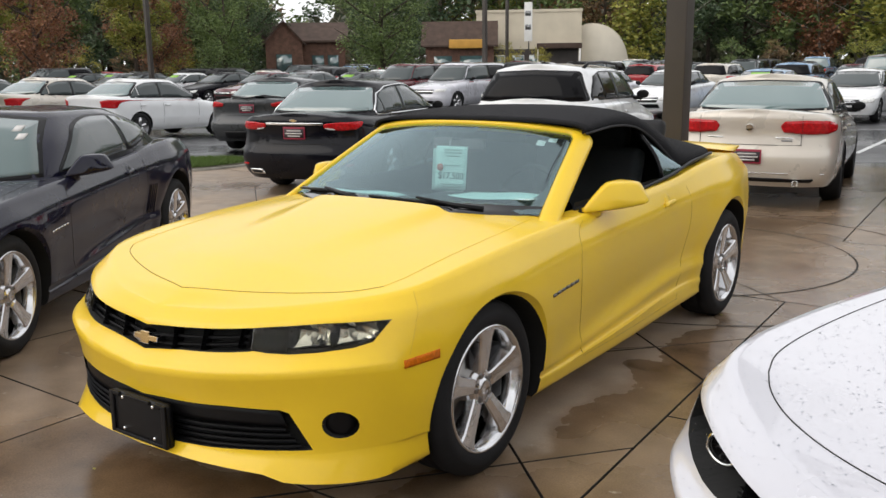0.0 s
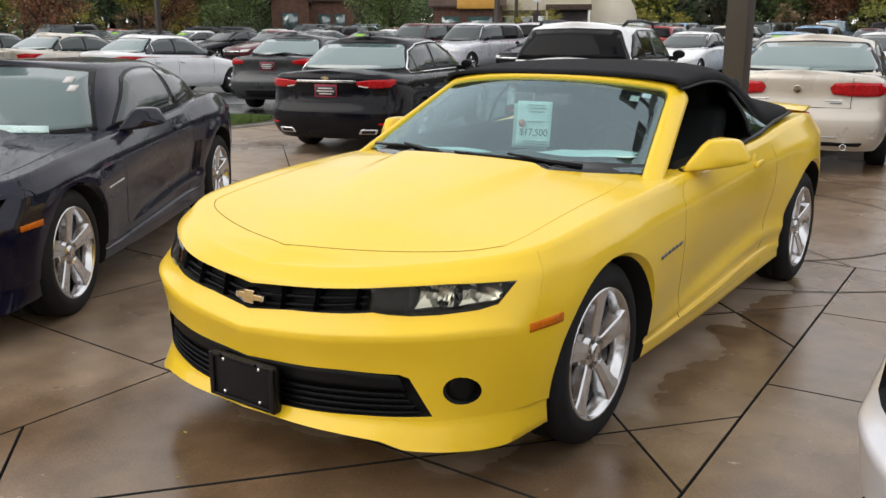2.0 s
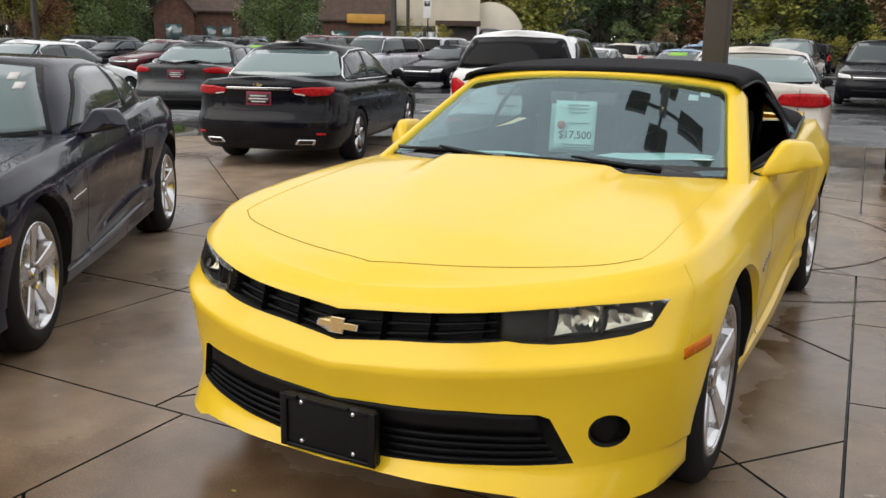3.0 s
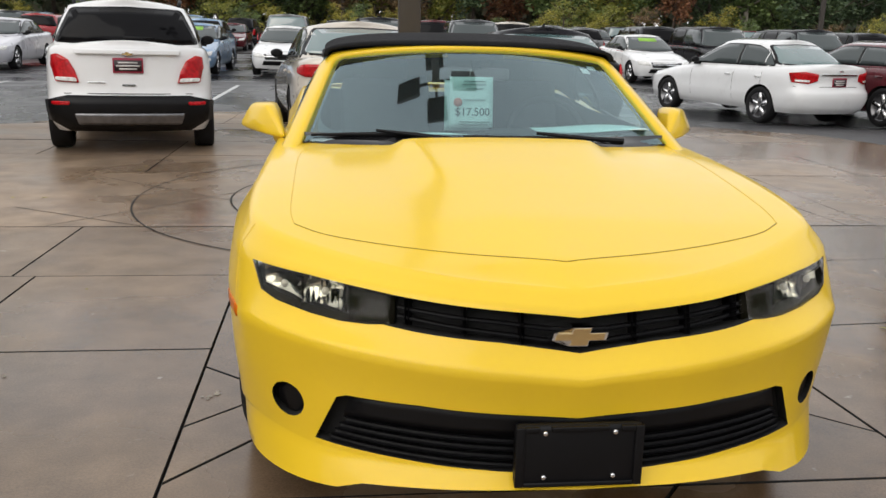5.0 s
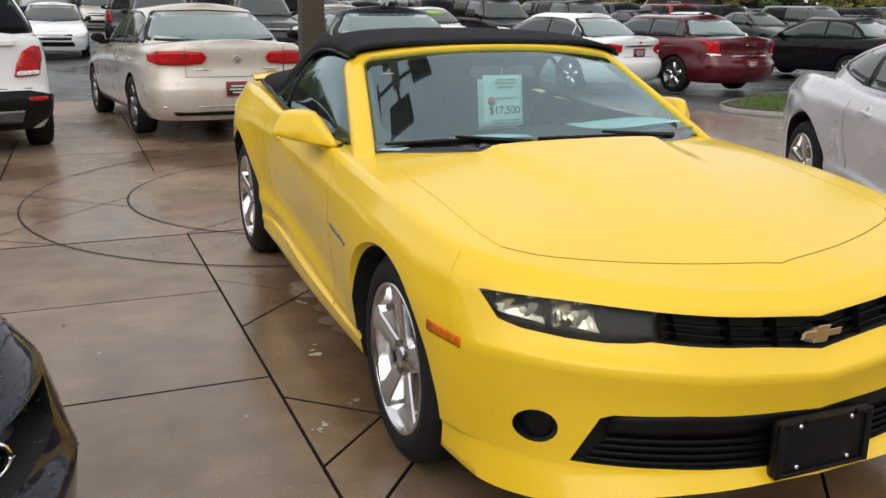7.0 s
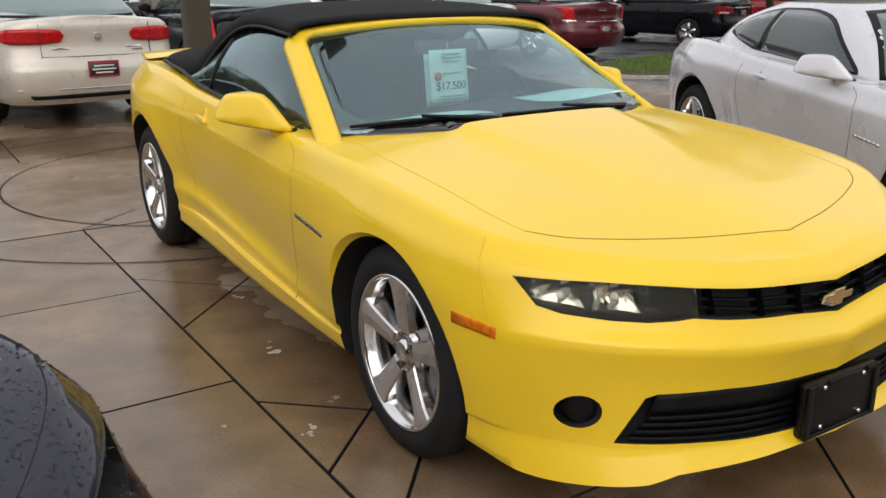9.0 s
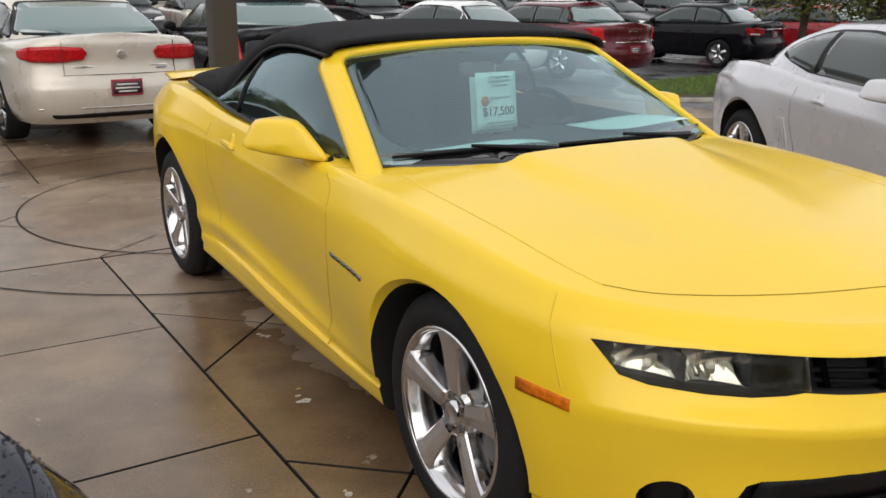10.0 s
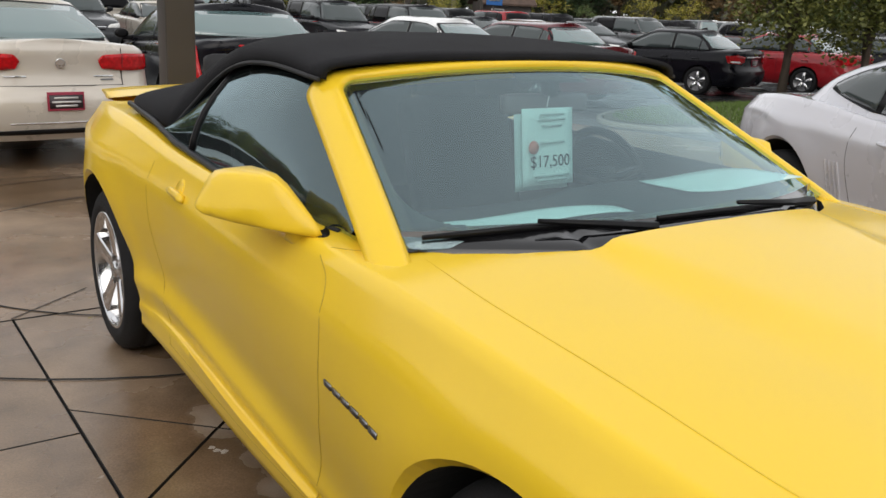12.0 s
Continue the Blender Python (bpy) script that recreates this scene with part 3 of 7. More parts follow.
def hoop(thick=.045, lift=.014):
    """The windscreen's frame: both pillars and the header, with rounded corners, on the windscreen's surface."""
    def way(half, top, r, n=7):
        pts = [(half, -.12 + (top - r * 1.5 + .12) * k / 14) for k in range(14)]
        pts += [(half - r * (1 - math.cos(a)), top - r * 1.5 * (1 - math.sin(a))) for a in np.linspace(0, math.pi / 2, n)]
        pts += [((half - r) * (1 - k / 12), top) for k in range(1, 13)]
        return pts + [(-u, v) for u, v in pts[-2::-1]]
    inner, outer = way(.975, .985, .06), way(1.092, 1.055, .10)
    hi, lo = [], []
    for (u0, v0), (u1, v1) in zip(inner, outer):
        a, b = [], []
        for k in range(6):
            u, v = u0 + (u1 - u0) * k / 5, v0 + (v1 - v0) * k / 5
            du, dv = screen_point(u + 1e-3, v) - screen_point(u - 1e-3, v), screen_point(u, v + 1e-3) - screen_point(u, v - 1e-3)
            nrm = du.cross(dv).normalized()
            nrm = -nrm if nrm.z < 0 else nrm
            crown = lift * (.55, .9, 1.0, 1.0, .9, .35)[k]
            a.append(screen_point(u, v) + nrm * crown)
            b.append(screen_point(u, v) + nrm * (crown - thick))
        hi.append(a)
        lo.append(b)
    bm = bmesh.new()
    add_grid(bm, [a + b[::-1] + a[:1] for a, b in zip(hi, lo)])
    bmesh.ops.remove_doubles(bm, verts=bm.verts[:], dist=1e-5)
    return bm


TOPEDGE = [(1.27, .692, 1.276), (1.6, .696, 1.300), (1.86, .698, 1.280), (2.05, .712, 1.215), (2.20, .748, 1.115), (2.30, .800, 1.028), (2.82, .790, 1.070), (3.08, .62, 1.078)]
TOPMID = [(1.16, 1.350), (1.6, 1.39), (2.0, 1.393), (2.4, 1.35), (2.7, 1.285), (2.92, 1.21), (3.10, 1.14), (3.16, 1.10)]


def soft_top(parent):
    e, m = spline(TOPEDGE, 5), spline([(y, 0, z) for y, z in TOPMID], 5)
    outer, inner = [], []
    for (ye, xe, ze), (ym, _, zm) in zip(e, m):
        row, row2 = [], []
        for k in range(-14, 15):
            th = abs(k) / 14 * math.pi / 2
            s, c = math.sin(th) ** 0.86, math.cos(th) ** 0.62 if th < 1.57 else 0.0
            p = Vector((math.copysign(xe * s, k), ym + (ye - ym) * s * s, ze + (zm - ze) * c))
            row.append(p)
            row2.append(p * 1.0 + Vector((-0.02 * math.copysign(s, k), 0, -0.02 * max(0.3, c))))
        outer.append(row)
        inner.append(row2)
    bm = bmesh.new()
    va, vb = add_grid(bm, outer), add_grid(bm, inner)
    n, w = len(va) - 1, len(va[0]) - 1
    edge = [(i, 0) for i in range(n)] + [(n, j) for j in range(w)] + [(i, w) for i in range(n, 0, -1)] + [(0, j) for j in range(w, 0, -1)]
    for (i, j), (k, q) in zip(edge, edge[1:] + edge[:1]):
        bm.faces.new((va[i][j], va[k][q], vb[k][q], vb[i][j]))
    top = part("soft_top", bm, CLOTH, parent, "taut black canvas folding roof")
    for side in (1, -1):
        piping = bmesh.new()
        add_tube(piping, [(side * (x + 0.004), y, z - 0.004) for y, x, z in e[: 5 * 5 + 1]], 0.007, 8)
        part("window_seal", piping, TRIM, top)
    return top


def seat(parent, x, y):
    bm = bmesh.new()
    add_box(bm, -.25, .25, -.25, .25, -.07, .07, pose(x, y, .58, 6), .05)
    add_box(bm, -.25, .25, -.07, .07, -.05, .56, pose(x, y + .30, .60, -18), .05)
    s = part("seat", bm, TRIM, parent)
    head = bmesh.new()
    add_box(head, -.13, .13, -.05, .05, -.02, .17, pose(x, y + .50, 1.10, -14), .04)
    part("headrest", head, TRIM, s)


def cabin(parent):
    bm = bmesh.new()
    rows = []
    for i in range(13):
        x = -.74 + 1.48 * i / 12
        hood = .030 * step(.5, .3, abs(x - .37))
        rows.append([(x, .53 + .20 * abs(x / .74) ** 2.2, .922), (x, .76 + .1 * abs(x), .948 + hood), (x, 1.02, .940 + hood), (x, 1.10, .88), (x, 1.06, .70), (x, 1.0, .50)])
    add_grid(bm, rows)
    part("dashboard", bm, TRIM, parent)
    rim = bmesh.new()
    q = pose(.37, 1.24, .92, 64)
    add_tube(rim, [q @ Vector((.185 * math.cos(a), .185 * math.sin(a), 0)) for a in np.linspace(0, 2 * math.pi, 33)], .016, 8)
    for a in (0.2, math.pi - 0.2, -math.pi / 2):
        add_tube(rim, [q @ Vector((0, 0, -.02)), q @ Vector((.18 * math.cos(a), .18 * math.sin(a), 0))], .018, 6)
    add_box(rim, -.07, .07, -.06, .06, -.04, .0, q, .015)
    part("steering_wheel", rim, PLASTIC, parent)
    for x in (.37, -.37):
        seat(parent, x, 1.72)
        seat(parent, x * .85, 2.42)
    for side in (1, -1):
        door = bmesh.new()
        rows = [[(side * (.80 - .02 * k), y, .97 - .12 * k * k + .02 * (y - 1)) for k in (0, 1, 2)] for y in np.linspace(.95, 2.7, 8)]
        add_grid(door, rows)
        part("door_card", door, TRIM, parent)


def mirror(parent, side, material):
    """A wedge-shaped door mirror on its foot."""
    pts = [(1.068, 1.195, .972), (1.066, 1.215, .968), (1.056, 1.150, .952), (.960, 1.000, .944), (.985, 1.030, .990), (1.018, 1.165, 1.058), (1.012, 1.215, 1.060), (.934, 1.010, 1.064), (.905, 1.060, 1.070), (.900, 1.215, 1.066),
           (.925, 1.205, .936), (.842, .915, .922), (.852, .912, .938), (.868, 1.050, .915)]
    bm = bmesh.new()
    vs = [bm.verts.new((side * x, y, z)) for x, y, z in pts]
    bmesh.ops.convex_hull(bm, input=vs)
    bmesh.ops.subdivide_edges(bm, edges=bm.edges[:], cuts=4, use_grid_fill=True)
    for _ in range(2):
        bmesh.ops.smooth_vert(bm, verts=bm.verts[:], factor=.5, use_axis_x=True, use_axis_y=True, use_axis_z=True)
    bmesh.ops.transform(bm, matrix=Matrix.Translation((side * .96, 1.09, 1.0)) @ Matrix.Scale(1.02, 4) @ Matrix.Translation((-side * .96, -1.09, -1.0)), verts=bm.verts[:])
    m = part("side_mirror", bm, material, parent)
    foot = bmesh.new()
    add_tube(foot, [(side * .80, .985, .885), (side * .835, .990, .905), (side * .885, 1.03, .935)], [.03, .040, .036], 12)
    part("mirror_foot", foot, material, m)
    gasket = drape(SPORTS_BVH, "top", [(side * (.846 + .030 * math.cos(a)), .995 + .078 * math.sin(a)) for a in np.linspace(0, 2 * math.pi, 19)[:-1]], .003, .006, 1)
    part("gasket", gasket, PLASTIC, m)
    pane = bmesh.new()
    add_box(pane, .925, 1.005, 1.206, 1.219, .970, 1.040, None, .003)
    if side < 0:
        bmesh.ops.transform(pane, matrix=Matrix.Scale(-1, 4, (1, 0, 0)), verts=pane.verts[:])
    part("mirror_glass", pane, CHROME, m)


def bowtie(parent, bvh, way, cx, cz, w, h, mats, off=0.012, name="badge"):
    """A plain cross-shaped badge: a chrome rim round a raised face."""
    p = on(bvh, way, cx, cz)
    out = -1 if way == "front" else 1

    def plate_of(k, y0, y1, inset):
        arm = [(-1, -.40), (-.34, -.40), (-.40, -1), (.26, -1), (.32, -.40), (.92, -.40), (1, .40), (.34, .40), (.40, 1), (-.26, 1), (-.32, .40), (-.92, .40)]
        bm = bmesh.new()
        a = [(x * w * k, z * h * k) for x, z in arm]
        b = [(x * w * k * inset, z * h * k * inset) for x, z in arm]
        lo = [bm.verts.new((cx + x, p.y + out * y0 + .06 * abs(x), cz + z)) for x, z in a]
        hi = [bm.verts.new((cx + x, p.y + out * y1 + .06 * abs(x), cz + z)) for x, z in b]
        n = len(a)
        for i in range(n):
            bm.faces.new((lo[i], lo[(i + 1) % n], hi[(i + 1) % n], hi[i]))
        bm.faces.new(hi)
        bm.faces.new(lo[::-1])
        bmesh.ops.triangulate(bm, faces=[f for f in bm.faces if len(f.verts) > 4])
        return bm
    b = part(name, plate_of(1.0, off - .03, off + .004, .93), mats[0], parent, "plain cross-shaped emblem", False)
    core = plate_of(.86, off, off + .006, .96)
    part("badge_core", core, mats[1], b, "", False)


def lamp_edge(x):
    """Height of the lamp's lower and upper edge at x."""
    low = np.interp(x, (.478, .53, .60, .68, .775, .818), (.644, .638, .636, .642, .656, .672))
    high = np.interp(x, (.47, .53, .68, .846), (.716, .722, .735, .740))
    return float(low), float(high)


def head_lamp(parent, side, bvh):
    out = LAMP if side > 0 else flip(LAMP)
    lamp = new("headlight")
    lamp.parent = parent
    lamp["label"] = "clear headlight with chrome reflector"
    cover = drape(bvh, "front", out, .001, .003, 3)
    c = part("lens", cover, LENS, lamp)
    c.visible_shadow = False
    # two smooth mirror bowls, the outer one fluted
    for u0, u1, mid, flute in ((.592, .698, .640, .0012), (.706, .808, .752, .0)):
        bowl = bmesh.new()
        rows = []
        for k in range(25):
            x = u0 + (u1 - u0) * k / 24
            low, high = lamp_edge(x)
            row = []
            for v in range(13):
                z = low + .014 + (high - low - .021) * v / 12
                p = on(SPORTS_BVH, "front", side * x, z)
                far = ((x - mid) / .075) ** 2 + ((z - .684) / .062) ** 2
                row.append(p + Vector((0, .012 + .060 * max(0, 1 - far) + flute * math.sin(k * 1.9) + .0022 * math.sin(v * .8 + k * .45), 0)))
            rows.append(row)
        add_grid(bowl, rows)
        dish = part("reflector", bowl, REFL, lamp)
        bulb = bmesh.new()
        p0 = on(SPORTS_BVH, "front", side * mid, .692)
        bmesh.ops.create_uvsphere(bulb, u_segments=16, v_segments=8, radius=.011, matrix=Matrix.Translation(p0 + Vector((0, .034, 0))))
        part("bulb", bulb, LAMPWHITE, dish)
    for a0, a1 in ((.580, .586), (.700, .704)):
        inner = bmesh.new()
        p0, p1 = on(SPORTS_BVH, "front", side * a0, .68), on(SPORTS_BVH, "front", side * a1, .69)
        add_box(inner, min(p0.x, p1.x), max(p0.x, p1.x), p0.y + .014, p0.y + .07, .648, .722)
        part("reflector_rib", inner, GLOSSB, lamp, "", False)
    turn = [(.47, .648), (.53, .643), (.584, .642), (.584, .722), (.468, .712)]
    part("indicator", drape(bvh, "front", turn if side > 0 else flip(turn), -.018, .01, 2), AMBERD, lamp, "smoked indicator lens")



def ring_lamp(parent, side, bvh):
    """The coupe's lamp: a projector inside a bright ring, deep in a dark recess."""
    lamp = new("headlight")
    lamp.parent = parent
    lamp["label"] = "dark recessed headlight with a pale ring"
    p0 = on(bvh, "front", side * .66, .688, -.05)
    ring = bmesh.new()
    add_tube(ring, [p0 + Vector((math.cos(a) * .047, 0, math.sin(a) * .036)) for a in np.linspace(0, 2 * math.pi, 33)], .006, 8)
    part("lamp_ring", ring, REFL, lamp)
    bowl = bmesh.new()
    add_grid(bowl, [[p0 + Vector((math.cos(a) * .043 * f, .008 + .03 * (1 - f * f), math.sin(a) * .032 * f)) for a in np.linspace(0, 2 * math.pi, 25)] for f in (1, .8, .6, .42)])
    dish = part("reflector", bowl, GLOSSB, lamp)
    eye = bmesh.new()
    bmesh.ops.create_uvsphere(eye, u_segments=18, v_segments=10, radius=.02, matrix=Matrix.Translation(p0 + Vector((0, .035, 0))))
    part("projector_lens", eye, GLOSSB, dish)
    q = on(bvh, "front", side * .757, .704, -.075)
    side_bowl = bmesh.new()
    add_grid(side_bowl, [[q + Vector((math.cos(a) * .034 * f, .02 * (1 - f * f), math.sin(a) * .028 * f)) for a in np.linspace(0, 2 * math.pi, 21)] for f in (1, .7, .4, .1)])
    part("reflector", side_bowl, ALLOYD, lamp)


SEAMD = mat("door shut line in yellow paint", (0.50, 0.32, 0.018), 0.7)
AMBERD = mat("smoked lamp lens", (0.008, 0.007, 0.004), 0.45, spec=0.05, vary=0.2, vscale=40)


def sports_car(name, label, m, body_paint, roof):
    """A two-door sports car; roof: 'canvas' for the convertible, 'steel' for the coupe. Its origin lies on the ground under the front axle."""
    car = thing(name, label, "sports car", "sports cars fanned round the lamp post" if roof == "steel" else "")
    car.matrix_world = m
    body = part("body", SPORTS_ME if roof == "canvas" else COUPE_ME, None, car)
    body.material_slots[0].link = "OBJECT"
    body.material_slots[0].material = body_paint
    bvh = SPORTS_BVH
    for side in (1, -1):
        for x, y in ((.80, .03), (.800, 2.90)):
            wheel(car, side * x, y, .350, side, .353, .247)
        (head_lamp if roof == "canvas" else ring_lamp)(car, side, bvh)
        mirror(car, side, body_paint)
        mk = [(-.475, .572), (-.325, .580), (-.325, .612), (-.475, .600)]
        part("side_marker", drape(bvh, "left" if side > 0 else "right", mk, .004, .01, 2), AMBER, car, "amber side marker")
        seam = SEAMY if roof == "canvas" else SEAM
        way = "left" if side > 0 else "right"
        part("door_gap", ribbon(bvh, way, [(.86, .905), (.79, .86), (.757, .74), (.765, .60), (.81, .45), (.86, .27)], .0028), SEAMD if roof == "canvas" else SEAM, car)
        part("door_gap", ribbon(bvh, way, [(2.18, .93), (2.20, .75), (2.16, .5), (2.08, .27)], .0028), SEAMD if roof == "canvas" else SEAM, car)
        part("door_gap", ribbon(bvh, way, [(.86, .262), (1.5, .268), (2.1, .275)], .0028), SEAMD if roof == "canvas" else SEAM, car)
        part("door_gap", ribbon(bvh, way, [(-.36, .815), (-.405, .72), (-.450, .615)], .003), SEAMF if roof == "canvas" else SEAM, car)
        part("fender_gap", ribbon(bvh, "top", [(side * .868, .845), (side * .845, .80), (side * .80, .735)], .003), SEAMD if roof == "canvas" else SEAM, car)
        handle = part("door_handle", drape(bvh, way, [(1.80, .850), (1.93, .858), (1.948, .868), (1.93, .879), (1.805, .871)], .016, .02, 2), body_paint, car)
        part("handle_cup", drape(bvh, way, fog_ring(1.87, .880, .036), .002, .003, 1), body_paint, handle)
        name_bar = new("name_badge")
        name_bar.parent = car
        for k in range(6):
            a = .462 + k * .044
            part("badge_bar", drape(bvh, way, [(a, .634 + .07 * (a - .46)), (a + .036, .636 + .07 * (a - .46)), (a + .036, .649 + .07 * (a - .46)), (a, .647 + .07 * (a - .46))], .004, .005, 0), ALLOYD if roof == "canvas" else CHROME, name_bar)
        if roof == "steel":
            for k in range(4):
                y = 2.235 + k * .035
                part("gill", ribbon(bvh, way, [(y, .49), (y + .010, .60), (y + .025, .72)], .011, .011), body_paint, car)
        fog = new("fog_lamp")
        fog.parent = car
        part("housing", drape(bvh, "front", fog_ring(side * .745, .388, .049, 20, .92), -.030, .01, 2), PLASTIC, fog)
        part("lens", drape(bvh, "front", fog_ring(side * .745, .388, .041, 20, .92), -.014, .012, 2), PLASTIC if roof == "canvas" else LAMPWHITE, fog)
    if roof == "canvas":
        nose = [(0, -.690), (.28, -.615), (.52, -.525), (.66, -.455), (.735, -.385)]
        flank = [(.735, -.385), (.752, -.28), (.76, 0), (.765, .4), (.745, .64)]
    else:
        nose = [(0, -.700), (.25, -.658), (.40, -.615), (.53, -.555), (.62, -.490), (.685, -.420)]
        flank = [(.685, -.420), (.735, -.335), (.765, -.22), (.785, 0), (.79, .4), (.765, .64)]
    for s in (1, -1):
        part("hood_gap", ribbon(bvh, "top", [(s * x, y) for x, y in nose], .0032, n=10), seam, car)
        part("hood_gap", ribbon(bvh, "top", [(s * x, y) for x, y in flank], .0018 if roof == "canvas" else .0032, n=10), SEAMF if roof == "canvas" else SEAM, car)
    grille = new("grille")
    grille.parent = car
    for k in (.28, .62):
        part("grille_bar", ribbon(bvh, "front", [(x * q, zl + (zu - zl) * k) for x, zl, zu, q in ((.46, .652, .712, -1), (.2, .615, .692, -1), (0, .588, .676, 1), (.2, .615, .692, 1), (.46, .652, .712, 1))], .012, -.016), PLASTIC, grille)
    for k in (-3, -2, -1, 1, 2, 3):
        x = k * .145
        zl, zu = .588 + .14 * abs(x), .676 + .08 * abs(x)
        part("grille_post", ribbon(bvh, "front", [(x, zl), (x, (zl + zu) / 2), (x, zu)], .009, -.042), PLASTIC, grille)
    low = new("lower_grille")
    low.parent = car
    for k in range(4):
        w = .635 - k * .014
        part("grille_bar", ribbon(bvh, "front", [(-w, .312 + k * .020), (-.4, .300 + k * .022), (0, .280 + k * .022), (.4, .300 + k * .022), (w, .312 + k * .020)], .013, -.014), PLASTIC, low)
    pad = [(-.60, .378), (-.4, .375), (-.2, .367), (0, .361), (.2, .367), (.4, .375), (.60, .378), (.58, .440), (.4, .442), (.2, .428), (0, .416), (-.2, .428), (-.4, .442), (-.58, .440)]
    part("upper_panel", drape(bvh, "front", pad, -.010, .01, 2), PLASTIC, low)
    bowtie(car, bvh, "front", 0, .630, .078, .026, (CHROME, GOLD), .004)
    if roof == "canvas":
        cabin(car)
        part("windscreen_frame", hoop(), body_paint, car)
        pane = patch(-1.0, 1.0, 0, 1, 24, 16, .005)
        for i, f in enumerate(pane.faces):
            f.material_index = 0 if i < 24 * 16 else 1
        ws = part("windscreen", pane, [SCREEN, CLEAR], car, "teal-tinted windscreen reflecting the lamp post")
        ws.visible_shadow = False
        frit = bmesh.new()
        corners = [(-.94, -.94 + .16 * (1 - math.sqrt(1 - (1 - k / 28) ** 2)), .115 + .008 * k, .115 + .008 * (k + 1)) for k in range(28)]
        for u0, u1, v0, v1 in [(-1, -.94, 0, 1), (.94, 1, 0, 1), (-.94, .94, 0, .115), (-.94, .94, .965, 1)] + corners[:-1] + [(-q, -p, a, b) for p, q, a, b in corners[:-1]]:
            b2 = patch(u0, u1, v0, v1, 20 if u1 - u0 > 1 else 2, 2 if u1 - u0 > 1 else 14, .002, -.008)
            tmp = bpy.data.meshes.new("tmp")
            b2.to_mesh(tmp)
            b2.free()
            frit.from_mesh(tmp)
            bpy.data.meshes.remove(tmp)
        part("black_border", frit, GLOSSB, ws)
        soft_top(car)
        side_glass(car)
        wipers(car)
        spoil = bmesh.new()
        rows = []
        for i in range(21):
            x = -.72 + 1.44 * i / 20
            yb = 3.77 - .16 * abs(x / .86) ** 2.5
            lip = 1.062 - .022 * abs(x / .86) ** 3
            thin = 1 - .7 * abs(x / .72) ** 6
            rows.append([(x, yb - .20, lip - .012), (x, yb - .08, lip + .004), (x, yb + .02, lip + .012), (x, yb + .028, lip), (x, yb - .03, lip - .040 * thin), (x, yb - .06, lip - .09 * thin)])
        vs = add_grid(spoil, rows)
        spoil.faces.new(vs[0])
        spoil.faces.new(vs[-1])
        part("spoiler", spoil, body_paint, car)
        board = part("plate_bracket", box(-.165, .165, -.918, -.885, .248, .415, None, .014), PLASTIC, car, "empty black plate bracket")
        for x0, x1, z0, z1 in ((-.165, -.142, .250, .413), (.142, .165, .250, .413), (-.142, .142, .250, .262), (-.142, -.105, .398, .413), (-.075, .075, .400, .413), (.105, .142, .398, .413)):
            part("bracket_rim", box(x0, x1, -.925, -.913, z0, z1, None, .003), PLASTIC, board)
        for x, z in ((-.09, .395), (.09, .395), (-.09, .275), (.09, .275)):
            sc = lathe([(0, .007), (.004, .007), (.006, .004), (.006, 0)], 12)
            bmesh.ops.transform(sc, matrix=Matrix.Translation((x, -.918, z)) @ Matrix.Rotation(-math.pi / 2, 4, "Z"), verts=sc.verts[:])
            part("screw", sc, CHROME, board)
    else:
        coupe_roof(car, body_paint)
    return car


def side_glass(car):
    """Passenger's pane wound up, driver's wound down; quarter panes on both sides."""
    e = spline(TOPEDGE, 5)[: 5 * 5 + 1]
    for side, y0, y1 in ((-1, .84, 1.93), (-1, 1.96, 2.25), (1, 1.96, 2.25)):
        rows, ys = [], np.linspace(y0, y1, 13)
        for y in ys:
            ze, xe = (np.interp(y, e[:, 0], e[:, 2]), np.interp(y, e[:, 0], e[:, 1])) if y > 1.34 else (1.274 - (1.34 - y) * .60, .692 + (1.34 - y) * .24)
            xe -= .03
            zb, xb = min(ze - .01, float(np.interp(y, (.9, 1.2, 1.7, 2.1, 2.42), (.930, .944, .965, .998, 1.042)))), .835 if y > 1.0 else .80
            rows.append([(side * (xb + (xe - xb) * k / 6 + .03 * math.sin(math.pi * k / 6)), y, zb + (ze - zb) * k / 6) for k in range(7)])
        bm = bmesh.new()
        add_grid(bm, rows)
        g = part("side_window" if y0 < 1.5 else "quarter_window", bm, SIDEGLASS, car, "raised side window" if y0 < 1.5 else "")
        g.visible_shadow = False
        if y0 > 1.5:
            bar = bmesh.new()
            add_tube(bar, [Vector(p) + Vector((0, -.012, 0)) for p in rows[0]], .012, 6)
            part("window_post", bar, PLASTIC, g)
    for side in (1, -1):
        bm = bmesh.new()
        add_tube(bm, [(side * x, y, z) for x, y, z in ((.80, .93, .935), (.835, 1.2, .949), (.842, 1.7, .970), (.84, 2.1, 1.002), (.825, 2.42, 1.046), (.800, 2.84, 1.070))], .011, 8)
        part("belt_seal", bm, PLASTIC, car)


